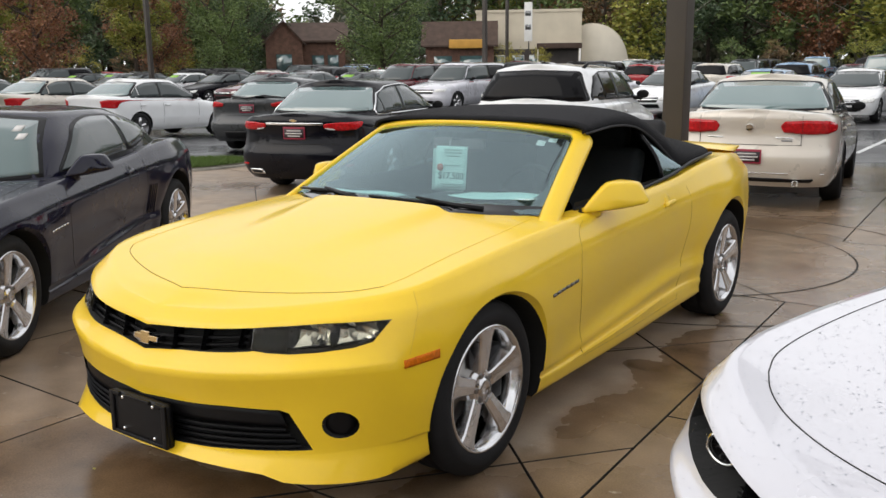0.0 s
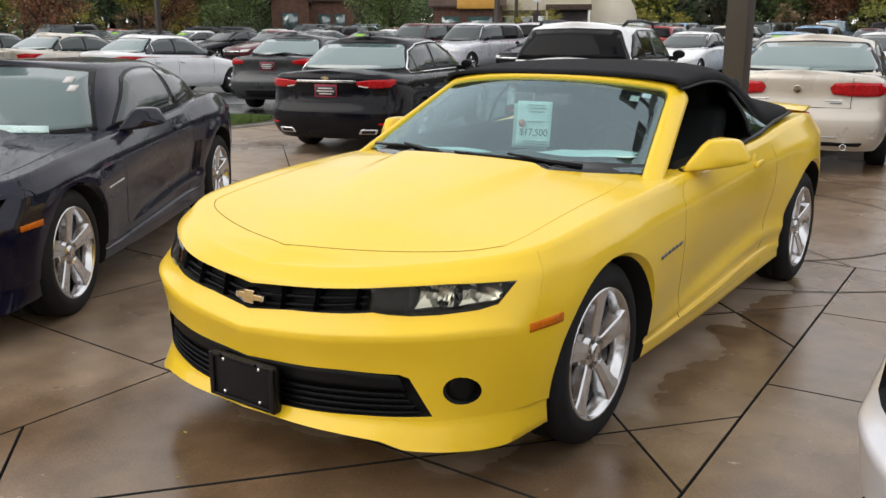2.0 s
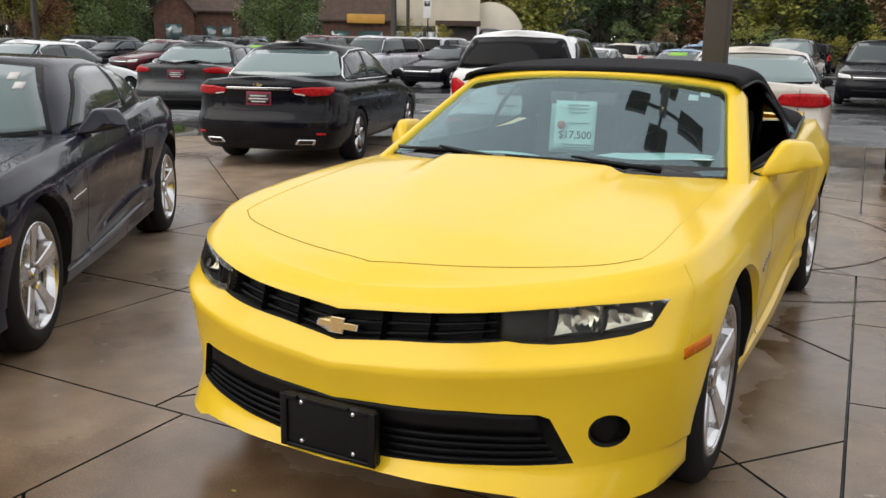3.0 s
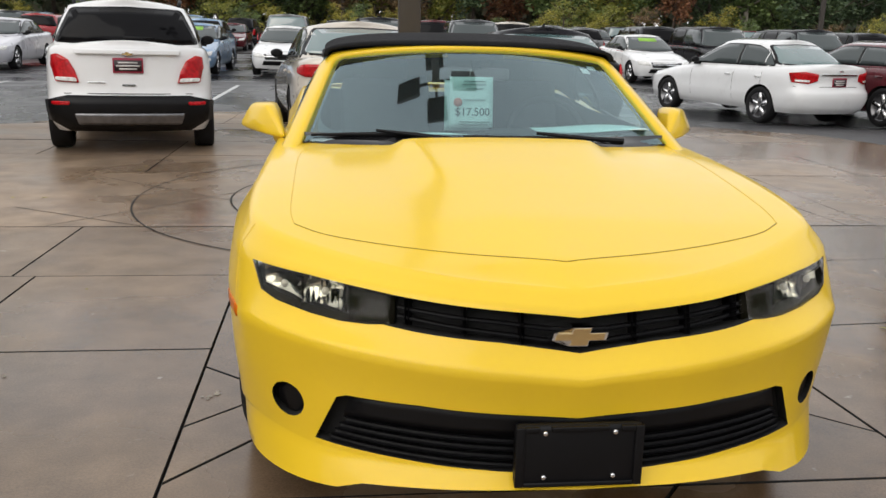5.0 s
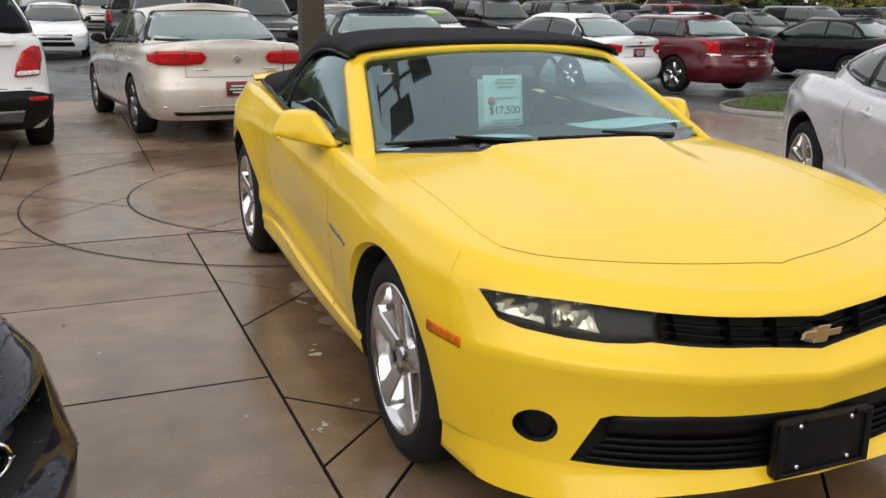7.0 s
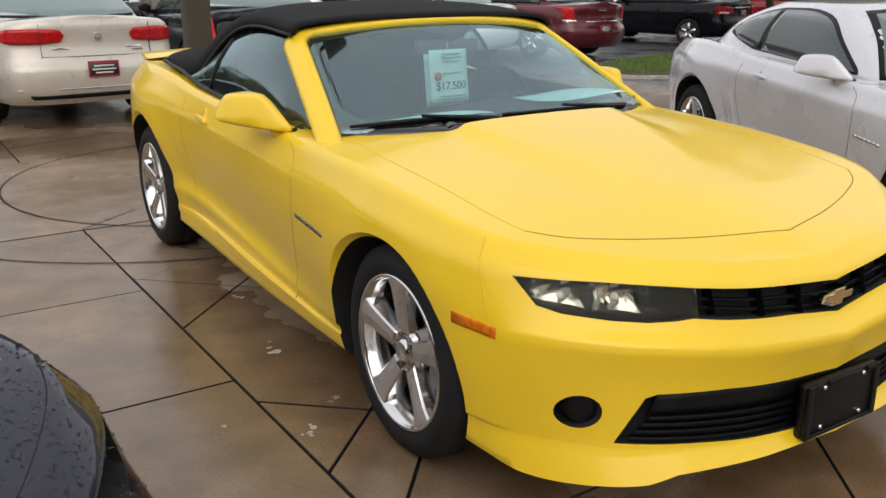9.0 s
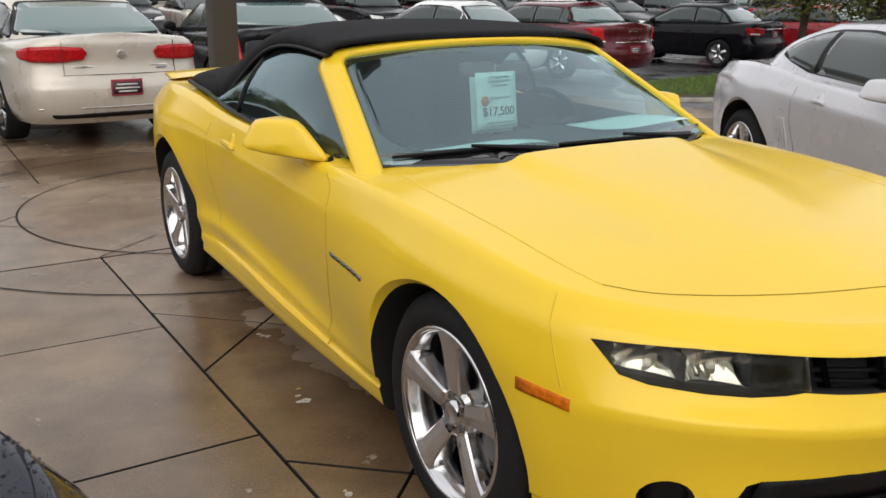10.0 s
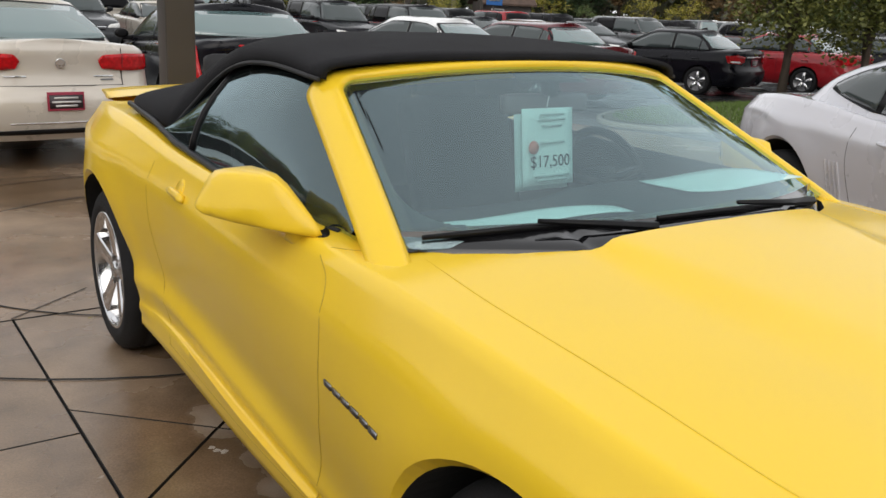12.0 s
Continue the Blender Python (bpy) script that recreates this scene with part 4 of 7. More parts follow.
def wipers(car):
    lift = Vector((0, -.012, .022))
    for blade, arm in ((((-.93, .030), (-.64, .062), (-.30, .060)), ((-.22, .0), (-.38, .030), (-.60, .064))), (((-.16, .060), (.22, .050), (.60, .025)), ((.68, -.02), (.50, .01), (.22, .060)))):
        bm = bmesh.new()
        add_tube(bm, [screen_point(u, v) + lift * .6 for u, v in blade], [.006, .009, .006], 6)
        add_tube(bm, [screen_point(u, v) + lift * 1.3 for u, v in arm], [.013, .010, .006], 6)
        part("wiper", bm, PLASTIC, car)
    bm = bmesh.new()
    rows = []
    for i in range(61):
        u = -.995 + 1.99 * i / 60
        glass_foot, on_glass = screen_point(u, -.01), screen_point(u, .075)
        x = glass_foot.x
        y = float(np.interp(abs(x), (0, .36, .43, .80), (.50, .50, .478, .722)))
        front = on(SPORTS_BVH, "top", x, y)
        front = Vector((x, y, front.z + .004 - .03 * step(.42, .40, abs(x))))
        mid = front.lerp(on_glass, .55)
        rows.append([front - Vector((0, .004, .012)), front, mid - Vector((0, 0, .004)), on_glass + Vector((0, -.006, .006))])
    add_grid(bm, rows)
    part("cowl_grille", bm, GLOSSB, car)


def coupe_roof(car, body_paint):
    """The coupe's steel cabin with its panes."""
    def loop(dy0, dy1, w, z, zr):
        return [(0, dy0 - .22, z), (w * .5, dy0 - .16, z), (w * .91, dy0 + .01, z), (w * .99, dy0 + .23, z + zr * .2), (w, (dy0 + dy1) / 2, z + zr * .5), (w * .985, dy1 - .4, z + zr * .8), (w * .84, dy1 - .05, z + zr), (w * .5, dy1 + .06, z + zr), (0, dy1 + .08, z + zr)]
    base, mid, roof = loop(.76, 3.12, .83, .90, .08), loop(1.06, 2.86, .74, 1.16, .03), loop(1.36, 2.46, .60, 1.335, 0)
    if "coupe" not in CABINS:
        CABINS["coupe"] = mesh_of("cabin", shell([base, mid, roof], 6, 5, [], lambda p, k: Vector((p.x * (1 - k), p.y, p.z + .03 * (1 - (1 - k) ** 2))), lambda p, k: Vector((p.x * (1 - k), p.y, p.z)), 8), YELLOW)
    me = CABINS["coupe"]
    ob = part("roof", me, None, car)
    ob.material_slots[0].link = "OBJECT"
    ob.material_slots[0].material = body_paint
    b = tree_of(me)
    ws = [(-.755, .95), (-.35, .925), (0, .92), (.35, .925), (.755, .95), (.70, 1.08), (.635, 1.20), (.575, 1.295), (.3, 1.325), (0, 1.33), (-.3, 1.325), (-.575, 1.295), (-.635, 1.20), (-.70, 1.08)]
    part("glass_surround", drape(b, "front", [(x * 1.0, z + (.006 if z > 1.1 else -.01)) for x, z in ws], .003, .006, 4), PLASTIC, car)
    inner = [(x * .96, 1.125 + (z - 1.125) * .93) for x, z in ws]
    part("windscreen", drape(b, "front", inner, .006, .006, 4), SCREENG, car)
    part("hanging_tag", drape(b, "front", [(-.13, 1.00), (.09, 1.00), (.085, 1.20), (-.12, 1.20)], .008, .003, 3), FILM, car, "pale green price tag behind the glass")
    part("dash_paper", drape(b, "front", [(.10, .945), (.52, .935), (.50, .975), (.14, .985)], .008, .003, 3), PAPER, car, "pale paper on the dashboard")
    for x, y in ((.46, 1.22), (.51, 1.17)):
        part("sticker", drape(b, "front", [(x, y), (x + .05, y), (x + .05, y + .035), (x, y + .035)], .008, .003, 1), LETTER, car)
    part("rear_window", drape(b, "back", [(-.58, 1.03), (.58, 1.03), (.5, 1.28), (-.5, 1.28)], .004, .006, 3), DGLASS, car)
    for side in (1, -1):
        way = "left" if side > 0 else "right"
        front = [(p[0], p[2]) for p in spline([(1.00, 0, .968), (1.22, 0, 1.105), (1.45, 0, 1.230), (1.72, 0, 1.282), (2.08, 0, 1.285)], 3)]
        back = [(p[0], p[2]) for p in spline([(2.14, 0, 1.282), (2.34, 0, 1.255), (2.52, 0, 1.20), (2.66, 0, 1.135)], 3)]
        part("window_surround", drape(b, way, soften([(.97, .955), (2.2, 1.02), (2.69, 1.115)] + [(y + .01, z + .018) for y, z in back[::-1]] + [(y - .01, z + .018) for y, z in front[::-1]], .02), .004, .006, 4), PLASTIC, car)
        part("side_window", drape(b, way, front + [(2.09, 1.02), (1.5, .985)], .009, .008, 4), SGLASS, car)
        part("quarter_window", drape(b, way, back + [(2.50, 1.085), (2.15, 1.03)], .009, .008, 4), SGLASS, car)


CABINS = {}


# ---- the lie of the land: the pad falls gently towards the back ----
def gz(x, y):
    return 0.007 * max(-6, min(6, x)) - 0.0192 * max(-12, min(3.4, y)) - 0.10 * step(8.8, 12.5, y)


def stand(x, y, turn):
    """A pose on the ground, leaning with it."""
    n = Vector((-0.007 if abs(x) < 6 else 0.0, 0.0192 if y < 3.4 else 0.0, 1)).normalized()
    return Matrix.Translation((x, y, gz(x, y))) @ Vector((0, 0, 1)).rotation_difference(n).to_matrix().to_4x4() @ pose(0, 0, 0, 0, 0, turn)


sports_car("convertible", "yellow convertible sports car with black canvas roof raised", stand(0, 0, 0), YELLOW, "canvas")
sports_car("coupe", "dark navy two-door coupe beaded with rain", stand(-2.885, -.768, 34.1), NAVY, "steel")
sports_car("coupe", "pale silver two-door coupe beaded with rain", stand(2.905, -.43, -24.3), SILVER, "steel")


# ---- other cars ----
KINDS = {
    # length, width, height, wheelbase, front overhang, hood edge, cowl, belt, deck, cabin start, cabin end, roof front, roof rear, wheel radius
    "sedan": (5.05, 1.86, 1.50, 2.83, 1.00, .73, .97, 1.00, 1.07, .42, 3.42, 1.45, 2.62, .335),
    "compact": (4.60, 1.80, 1.475, 2.69, .90, .72, .95, .97, 1.06, .30, 3.22, 1.25, 2.45, .325),
    "saloon": (5.04, 1.90, 1.485, 3.05, .86, .80, .98, 1.02, 1.08, .55, 3.52, 1.45, 2.95, .345),
    "crossover": (4.28, 1.80, 1.66, 2.555, .86, .88, 1.08, 1.16, 1.20, .32, 3.26, 1.02, 2.98, .335),
    "suv": (5.10, 2.00, 1.80, 3.00, .98, .92, 1.12, 1.15, 1.17, .42, 4.02, 1.15, 3.78, .375),
    "pickup": (5.75, 2.02, 1.90, 3.60, .98, 1.02, 1.18, 1.20, 1.20, .45, 2.75, 1.18, 2.62, .39),
}
CARMESH = {}


def car_meshes(kind):
    if kind in CARMESH:
        return CARMESH[kind]
    L, W, H, wb, fo, zh, zc, zb, zd, ca, cb, ra, rb, wr = KINDS[kind]
    w, y0, y1 = W / 2, -fo, L - fo
    tall = kind in ("suv", "pickup", "crossover")

    def line(inset, zf, push=0.0, tail=0.0):
        """One feature line; zf gives its height along the car, tail how far it stands in at the back."""
        p = [(0, y0 + inset - push), (w * .5, y0 + .05 + inset - push), (w * .82, y0 + .17 + inset - push * .6), (w - .03 - inset, y0 + .42), (w - inset, 0), (w - inset, wb * .3), (w - inset * 1.0, wb * .65), (w - inset, wb), (w - .03 - inset, y1 - .42), (w * .88 - inset * .6 - tail * .3, y1 - .15 - tail), (w * .52, y1 - .03 - tail), (0, y1 - tail)]
        return [(x, y, zf(y)) for x, y in p]

    def belt(y):
        return float(np.interp(y, [y0, y0 + .5, ca, ca + .6, cb - .2, y1 - .4, y1], [zh - .03, zh + .06, zc - .02, zb, (zb + zd) / 2, zd - .025, zd - .02]))

    low = .25 if tall else .235
    lines = [line(.09, lambda y: low, 0, .13), line(.035, lambda y: low + .09, 0, .05), line(.0, lambda y: low + .26, .03, 0), line(.002, lambda y: low + .36, .02, .004), line(.006, lambda y: .62 + (belt(y) - .62) * .12, .01, .055 if not tall else .03), line(.014, lambda y: .60 + (belt(y) - .60) * .50, .0, .085 if not tall else .05), line(.050, lambda y: belt(y) - .055, 0, .065), line(.13, belt, 0, .085)]
    top = lambda p, k: Vector((p.x * (1 - k), p.y, p.z + .05 * (1 - (1 - k) ** 2)))
    hull = shell(lines, 3, 3, [3, 4], top, lambda p, k: Vector((p.x * (1 - k), p.y, p.z)), 4)
    cutters = [(well_cutter(y, wr, wr + .042, w - .30, w + .2, s), 1) for y in (0, wb) for s in (1, -1)]
    if kind == "pickup":
        bed = box(-w + .12, w - .12, cb + .12, y1 - .08, .72, 2)
        cutters.append((bed, 1))
    body = cut("body", hull, cutters, [WHITE, WELL])

    def loop(a, b, ww, z):
        return [(0, a - .12, z), (ww * .55, a - .08, z), (ww * .9, a + .05, z), (ww, a + .35, z), (ww * 1.01, (a + b) / 2, z), (ww, b - .35, z), (ww * .9, b - .04, z), (ww * .55, b + .05, z), (0, b + .07, z)]

    zt = H - .075
    f = .52
    mid = loop(ca + (ra - ca) * f - .02, cb + (rb - cb) * f + .03, (w - .10) * (1 - f) + (w - .27) * f + .02, zb - .06 + (zt - zb + .06) * f)
    roof = shell([loop(ca, cb, w - .095, zb - .06), mid, loop(ra, rb, w - .275, zt)], 3, 3, [], lambda p, k: Vector((p.x * (1 - k), p.y, p.z + (H - zt) * (1 - (1 - k) ** 2.4))), lambda p, k: Vector((p.x * (1 - k), p.y, p.z)), 5)
    rme = mesh_of("roof", roof, WHITE)
    rb_, bb = tree_of(rme), tree_of(body)
    zl, zu = zb + .035, zt - .045

    def ya(z, off=0):
        return ca + (ra - ca) * (z - zb) / (zt - zb) + off

    def yb(z, off=0):
        return cb + (rb - cb) * (z - zb) / (zt - zb) + off

    bp = (ca + cb) / 2 + (.06 if tall else .18)
    cp = cb - (.62 if not tall else .75)
    wl, wu = w - .15, w - .34
    wr_, wt = wl - .03, wu - .01
    lift = .06 if not tall else .02
    ends = {"windscreen": ("front", [(-wl, zl), (-wl * .5, zl - .02), (0, zl - .03), (wl * .5, zl - .02), (wl, zl), (wu, zu + .01), (0, zu + .02), (-wu, zu + .01)]),
            "rear_window": ("back", [(-wr_, zl + lift), (-wr_ * .5, zl + lift - .012), (0, zl + lift - .018), (wr_ * .5, zl + lift - .012), (wr_, zl + lift), (wt, zu), (0, zu + .02), (-wt, zu)])}
    # one arched side light, split by the door posts
    if kind == "pickup":
        arch = [(ca + .28, zl), (ra - .02, zu - .06), (ra + .30, zu), (rb - .30, zu), (rb - .14, zu - .05), (cb - .20, zl + .05), (cb - .19, zl + .02)]
    elif tall:
        arch = [(ca + .28, zl), (ra - .03, zu - .07), (ra + .35, zu - .005), ((ra + rb) / 2, zu + .008), (rb - .36, zu - .02), (rb - .18, zu - .09), (cb - .24, zl + .10), (cb - .23, zl + .05)]
    else:
        arch = [(ca + .34, zl), (ca + .34 + (ra - ca) * .48, zl + (zu - zl) * .62), (ra + .12, zu - .012), ((ra + rb) / 2, zu + .010), (rb - .04, zu - .03), (rb + (cb - rb) * .26, zl + (zu - zl) * .62), (cb - .44, zl + .10), (cb - .38, zl + .04)]
    bow = spline([(a, 0, b) for a, b in arch], 5)

    def light(a, b, grow=0.0):
        a, b = max(a, bow[0][0] + .01), min(b, bow[-1][0])
        ys = np.linspace(a - grow, b + grow, 9)
        top_edge = [(y, float(np.interp(y, bow[:, 0], bow[:, 2])) + grow) for y in ys]
        sill_edge = [(y, zl - grow + .03 * (y - ca) / (cb - ca)) for y in (ys[0], (ys[0] + ys[-1]) / 2, ys[-1])]
        return sill_edge + [p for p in top_edge[::-1] if p[1] > zl - grow + .03 * (p[0] - ca) / (cb - ca) + .012]

    sides = {"front_window": light(0, bp - .03), "back_window": light(bp + .03, 99 if kind == "pickup" else cp)}
    if kind != "pickup":
        sides["quarter_window"] = light(cp + .03, 99)
    dark = kind in ("crossover", "suv")
    pm = {}
    for name, (way, poly) in ends.items():
        pm[name] = [mesh_of(name, drape(rb_, way, soften(poly, .05), .009, .012, 4), (TGLASS if dark else DGLASS) if name == "rear_window" else SGLASS)]
        grown = [(x * 1.045, z + (.022 if z > (zl + zu) / 2 else -.022)) for x, z in poly]
        pm.setdefault("glass_surround", []).append(mesh_of("glass_surround", drape(rb_, way, soften(grown, .05), .004, .008, 4), PLASTIC))
    for name, poly in sides.items():
        pm[name] = [mesh_of(name, drape(rb_, way, soften(poly, .02), .009, .012, 3), TGLASS if dark and name != "front_window" else SGLASS) for way in ("left", "right")]
    pm["window_surround"] = [mesh_of("window_surround", drape(rb_, way, light(0, 99, .022), .004, .008, 3), PLASTIC) for way in ("left", "right")]
    gaps = []
    for way in ("left", "right"):
        z1 = zb - .06
        for yy in (ca + .42, bp, cp + .08):
            gaps.append(mesh_of("door_gap", ribbon(bb, way, [(yy, z1), (yy - .01, .7), (yy + .03, .38)], .007, .001, n=4), SEAM))
    handles = []
    for way in ("left", "right"):
        for yy in (bp - .22, cp - .08):
            handles.append(mesh_of("door_handle", drape(bb, way, [(yy, zb - .16), (yy + .16, zb - .155), (yy + .16, zb - .125), (yy, zb - .13)], .02, .02, 1), WHITE))
    mir = bmesh.new()
    bmesh.ops.create_uvsphere(mir, u_segments=14, v_segments=9, radius=1, matrix=Matrix.Translation((w + .030, ca + .56, zb + .075)) @ Matrix.Diagonal((.090, .075, .062, 1)))
    for v in mir.verts:
        v.co.y = min(v.co.y, ca + .60)
    add_box(mir, w - .17, w + .02, ca + .50, ca + .57, zb - .01, zb + .05, None, .012)
    CARMESH[kind] = dict(body=body, roof=rme, panes=pm, gaps=gaps, handles=handles, mirror=mesh_of("side_mirror", mir, PLASTIC), bvh=bb, rbvh=rb_, light=light(0, 99, .026))
    return CARMESH[kind]


def small_wheel(r):
    """A plain wheel with its alloy rim, for the rows of cars: two materials on one mesh."""
    key = ("small", r)
    if key not in WHEELS:
        h, q = .11, r * .68
        bm = lathe([(-h, q), (-h, r * .95), (-h * .7, r), (h * .7, r), (h, r * .95), (h + .004, r * .82), (h - .012, q + .004)], 28)
        for f in bm.faces:
            f.material_index = 0
        rim = lathe([(h - .012, q + .004), (h - .02, q - .008), (h - .07, q - .02), (h - .075, .0)], 28)
        tmp = bpy.data.meshes.new("tmp")
        for f in rim.faces:
            f.material_index = 2
        for k in range(5):
            m = Matrix.Rotation(2 * math.pi * k / 5, 4, "X")
            n0 = len(rim.faces)
            vs = [rim.verts.new(m @ Vector(p)) for p in ((h - .02, -.028, .03), (h - .02, .028, .03), (h - .012, .036, q), (h - .012, -.036, q), (h - .06, -.034, .03), (h - .06, .034, .03), (h - .06, .044, q), (h - .06, -.044, q))]
            for i in ((0, 1, 2, 3), (0, 4, 5, 1), (1, 5, 6, 2), (3, 2, 6, 7), (0, 3, 7, 4)):
                rim.faces.new([vs[j] for j in i]).material_index = 1
        rim.to_mesh(tmp)
        rim.free()
        bm.from_mesh(tmp)
        bpy.data.meshes.remove(tmp)
        WHEELS[key] = mesh_of("wheel", bm, [TYRE, ALLOY, ALLOYD])
    return WHEELS[key]


def on_axles(x, y, turn, wb):
    """A pose with the front axle over x, y and both axles on the ground."""
    t = radians(turn)
    front, rear = gz(x, y), gz(x - wb * math.sin(t), y + wb * math.cos(t))
    return pose(x, y, front, 0, 0, turn) @ Matrix.Rotation(math.atan2(rear - front, wb), 4, "X")


def painted(ob, material):
    ob.material_slots[0].link = "OBJECT"
    ob.material_slots[0].material = material


def row_car(kind, label, x, y, az, material, near=False, facing=False, group="", lime=False):
    """A parked car. x, y: the middle of its rear axle; az: its heading, degrees to the right of straight back; facing: nose towards the pad."""
    L, W, H, wb, fo, zh, zc, zb, zd, ca, cb, ra, rb, wr = KINDS[kind]
    m = car_meshes(kind)
    names = {"pickup": "pickup_truck", "suv": "suv", "crossover": "crossover"}
    car = thing(names.get(kind, "sedan"), label, {"pickup": "pickup truck", "suv": "suv", "crossover": "suv"}.get(kind, "car"), group)
    turn = 180 - az
    t = radians(turn)
    ox, oy = x + wb * math.sin(t), y - wb * math.cos(t)
    if facing:
        turn, (ox, oy) = -az, (x, y)
    car.matrix_world = on_axles(ox, oy, turn, wb)
    painted(part("body", m["body"], None, car), material)
    painted(part("roof", m["roof"], None, car), material)
    for name, got in m["panes"].items():
        for me in got:
            part(name, me, None, car)
    for me in m["gaps"]:
        part("door_gap", me, None, car)
    for s in (1, -1):
        for yy in (0, wb):
            wh = part("wheel", small_wheel(wr), None, car)
            wh.matrix_local = pose(s * (W / 2 - .118), yy, wr, 0, 0, 0 if s > 0 else 180)
        mr = part("side_mirror", m["mirror"], None, car)
        if s < 0:
            mr.matrix_local = Matrix.Scale(-1, 4, (1, 0, 0))
    if near and kind in ("sedan", "compact", "saloon"):
        fin = bmesh.new()
        add_prism(fin, [(rb - .30, H - .012), (rb - .08, H - .016), (rb - .09, H + .048), (rb - .13, H + .045)], lambda a, b: Vector((-.018 if b < H else -.006, a, b)), lambda a, b: Vector((.018 if b < H else .006, a, b)))
        part("aerial", fin, PLASTIC, car)
    if near:
        for me in m["handles"]:
            painted(part("door_handle", me, None, car), material)
    if lime:
        part("window_writing", drape(m["rbvh"], "front", [(-.30, H - .22), (.30, H - .22), (.28, H - .12), (-.28, H - .12)], .012, .004, 1), LIME, car, "bar of lime window paint")
    return car, m


def fit_out(car, m, kind, key, pieces):
    """Lamps, plates and trim laid onto a car: (name, side, outline, material, out, mirrored, label)."""
    for i, (name, way, outline, material, off, both, label) in enumerate(pieces):
        for s in ((1, -1) if both else (1,)):
            k = (kind, key, i, s)
            if k not in CARMESH:
                CARMESH[k] = mesh_of(name, drape(m["bvh"], way, soften(outline if s > 0 else flip(outline), .016, 2), off + .005, .025, 3), material)
            part(name, CARMESH[k], None, car, label)


def plate(car, m, z, rim=True, way="back"):
    """A dealer's plate: dark board, red rim, bars of pale print."""
    p = on(m["bvh"], way, 0, z)
    s = 1 if way == "back" else -1
    y = p.y + .02 * s
    pl = part("plate", box(-.155, .155, min(y, y - .015 * s), max(y, y - .015 * s), z - .08, z + .08, None, .004), PLATERED, car, "dealer plate with a red rim")
    part("plate_face", box(-.14, .14, min(y, y + .004 * s), max(y, y + .004 * s), z - .06, z + .055), PLATEDK, pl)
    for zz, ww in ((z + .03, .10), (z - .005, .12), (z - .038, .09)):
        part("print_bar", box(-ww, ww, min(y, y + .007 * s), max(y, y + .007 * s), zz - .008, zz + .008), LETTER, pl)


def basic_lamps(car, m, kind):
    """Head and tail lamps, grille and plate for the rows."""
    L, W, H, wb, fo, zh, zc, zb, zd, ca, cb, ra, rb, wr = KINDS[kind]
    w = W / 2
    tall = kind in ("suv", "crossover", "pickup")
    zt = zd - .16
    tail = [(w * .62, zt - .11), (w * .93, zt - .13), (w * .95, zt + .06), (w * .80, zt + .07), (w * .60, zt + .04)] if not tall else [(w * .80, zt - .26), (w * .95, zt - .26), (w * .96, zt + .10), (w * .84, zt + .10)]
    zz = zh - .10
    fit_out(car, m, kind, "basic", [
        ("tail_lamp", "back", tail, LAMPRED, .008, True, ""),
        ("head_lamp", "front", [(w * .55, zz - .06), (w * .9, zz - .05), (w * .93, zz + .07), (w * .62, zz + .03)], LAMPWHITE, .008, True, ""),
        ("grille", "front", [(-w * .5, zz - .12), (w * .5, zz - .12), (w * .55, zz + .03), (-w * .55, zz + .03)], GLOSSB, .006, False, ""),
        ("lower_grille", "front", [(-w * .6, .34), (w * .6, .34), (w * .55, .46), (-w * .55, .46)], PLASTIC, .005, False, ""),
        ("chrome_strip", "front", [(-w * .52, zz - .045), (w * .52, zz - .045), (w * .53, zz - .025), (-w * .53, zz - .025)], CHROME, .014, False, "")])


# the near row, tails towards the pad
car, m = row_car("sedan", "cream sedan with red tail lamps on the pad", -.42, 8.40, -7.8, CREAM, True)
fit_out(car, m, "sedan", "cream", [
    ("tail_lamp", "back", [(.36, .846), (.60, .824), (.80, .832), (.872, .868), (.87, .935), (.80, .972), (.60, .978), (.37, .965), (.325, .915)], LAMPRED, .012, True, "red leaf-shaped tail lamp"),
    ("lamp_rim", "back", [(.545, .855), (.551, .855), (.551, .972), (.545, .972)], SEAM, .014, True, ""),
    ("badge", "back", fog_ring(0, .895, .042, 14), CHROME, .012, False, "plain round chrome badge"),
    ("bumper_vent", "back", [(-.66, .300), (.66, .300), (.70, .335), (-.70, .335)], PLASTIC, .010, False, "dark bumper vent"),
    ("script", "back", [(.28, .775), (.46, .775), (.46, .787), (.28, .787)], CHROME, .006, True, "bar of chrome script"),
    ("bumper_gap", "back", [(-.56, .700), (.56, .700), (.56, .704), (-.56, .704)], SEAM, .002, False, ""),
    ("bumper_line", "back", [(-.80, .385), (.80, .385), (.80, .396), (-.80, .396)], CHROME, .004, False, "thin bright bumper moulding"),
    ("boot_side_gap", "back", [(.543, .700), (.547, .700), (.549, 1.020), (.545, 1.020)], SEAM, .003, True, ""),
    ("model_mark", "back", [(-.46, .745), (-.34, .745), (-.34, .757), (-.46, .757)], MIDGREY, .006, False, "")])
plate(car, m, .575)
for s in (.45,):
    bm = lathe([(-.06, .026), (.02, .028), (.022, .034), (-.01, .034)], 20)
    bmesh.ops.transform(bm, matrix=Matrix.Translation((-.52, 4.03, .29)) @ Matrix.Rotation(math.pi / 2, 4, "Z"), verts=bm.verts[:])
    part("tail_pipe", bm, CHROME, car)

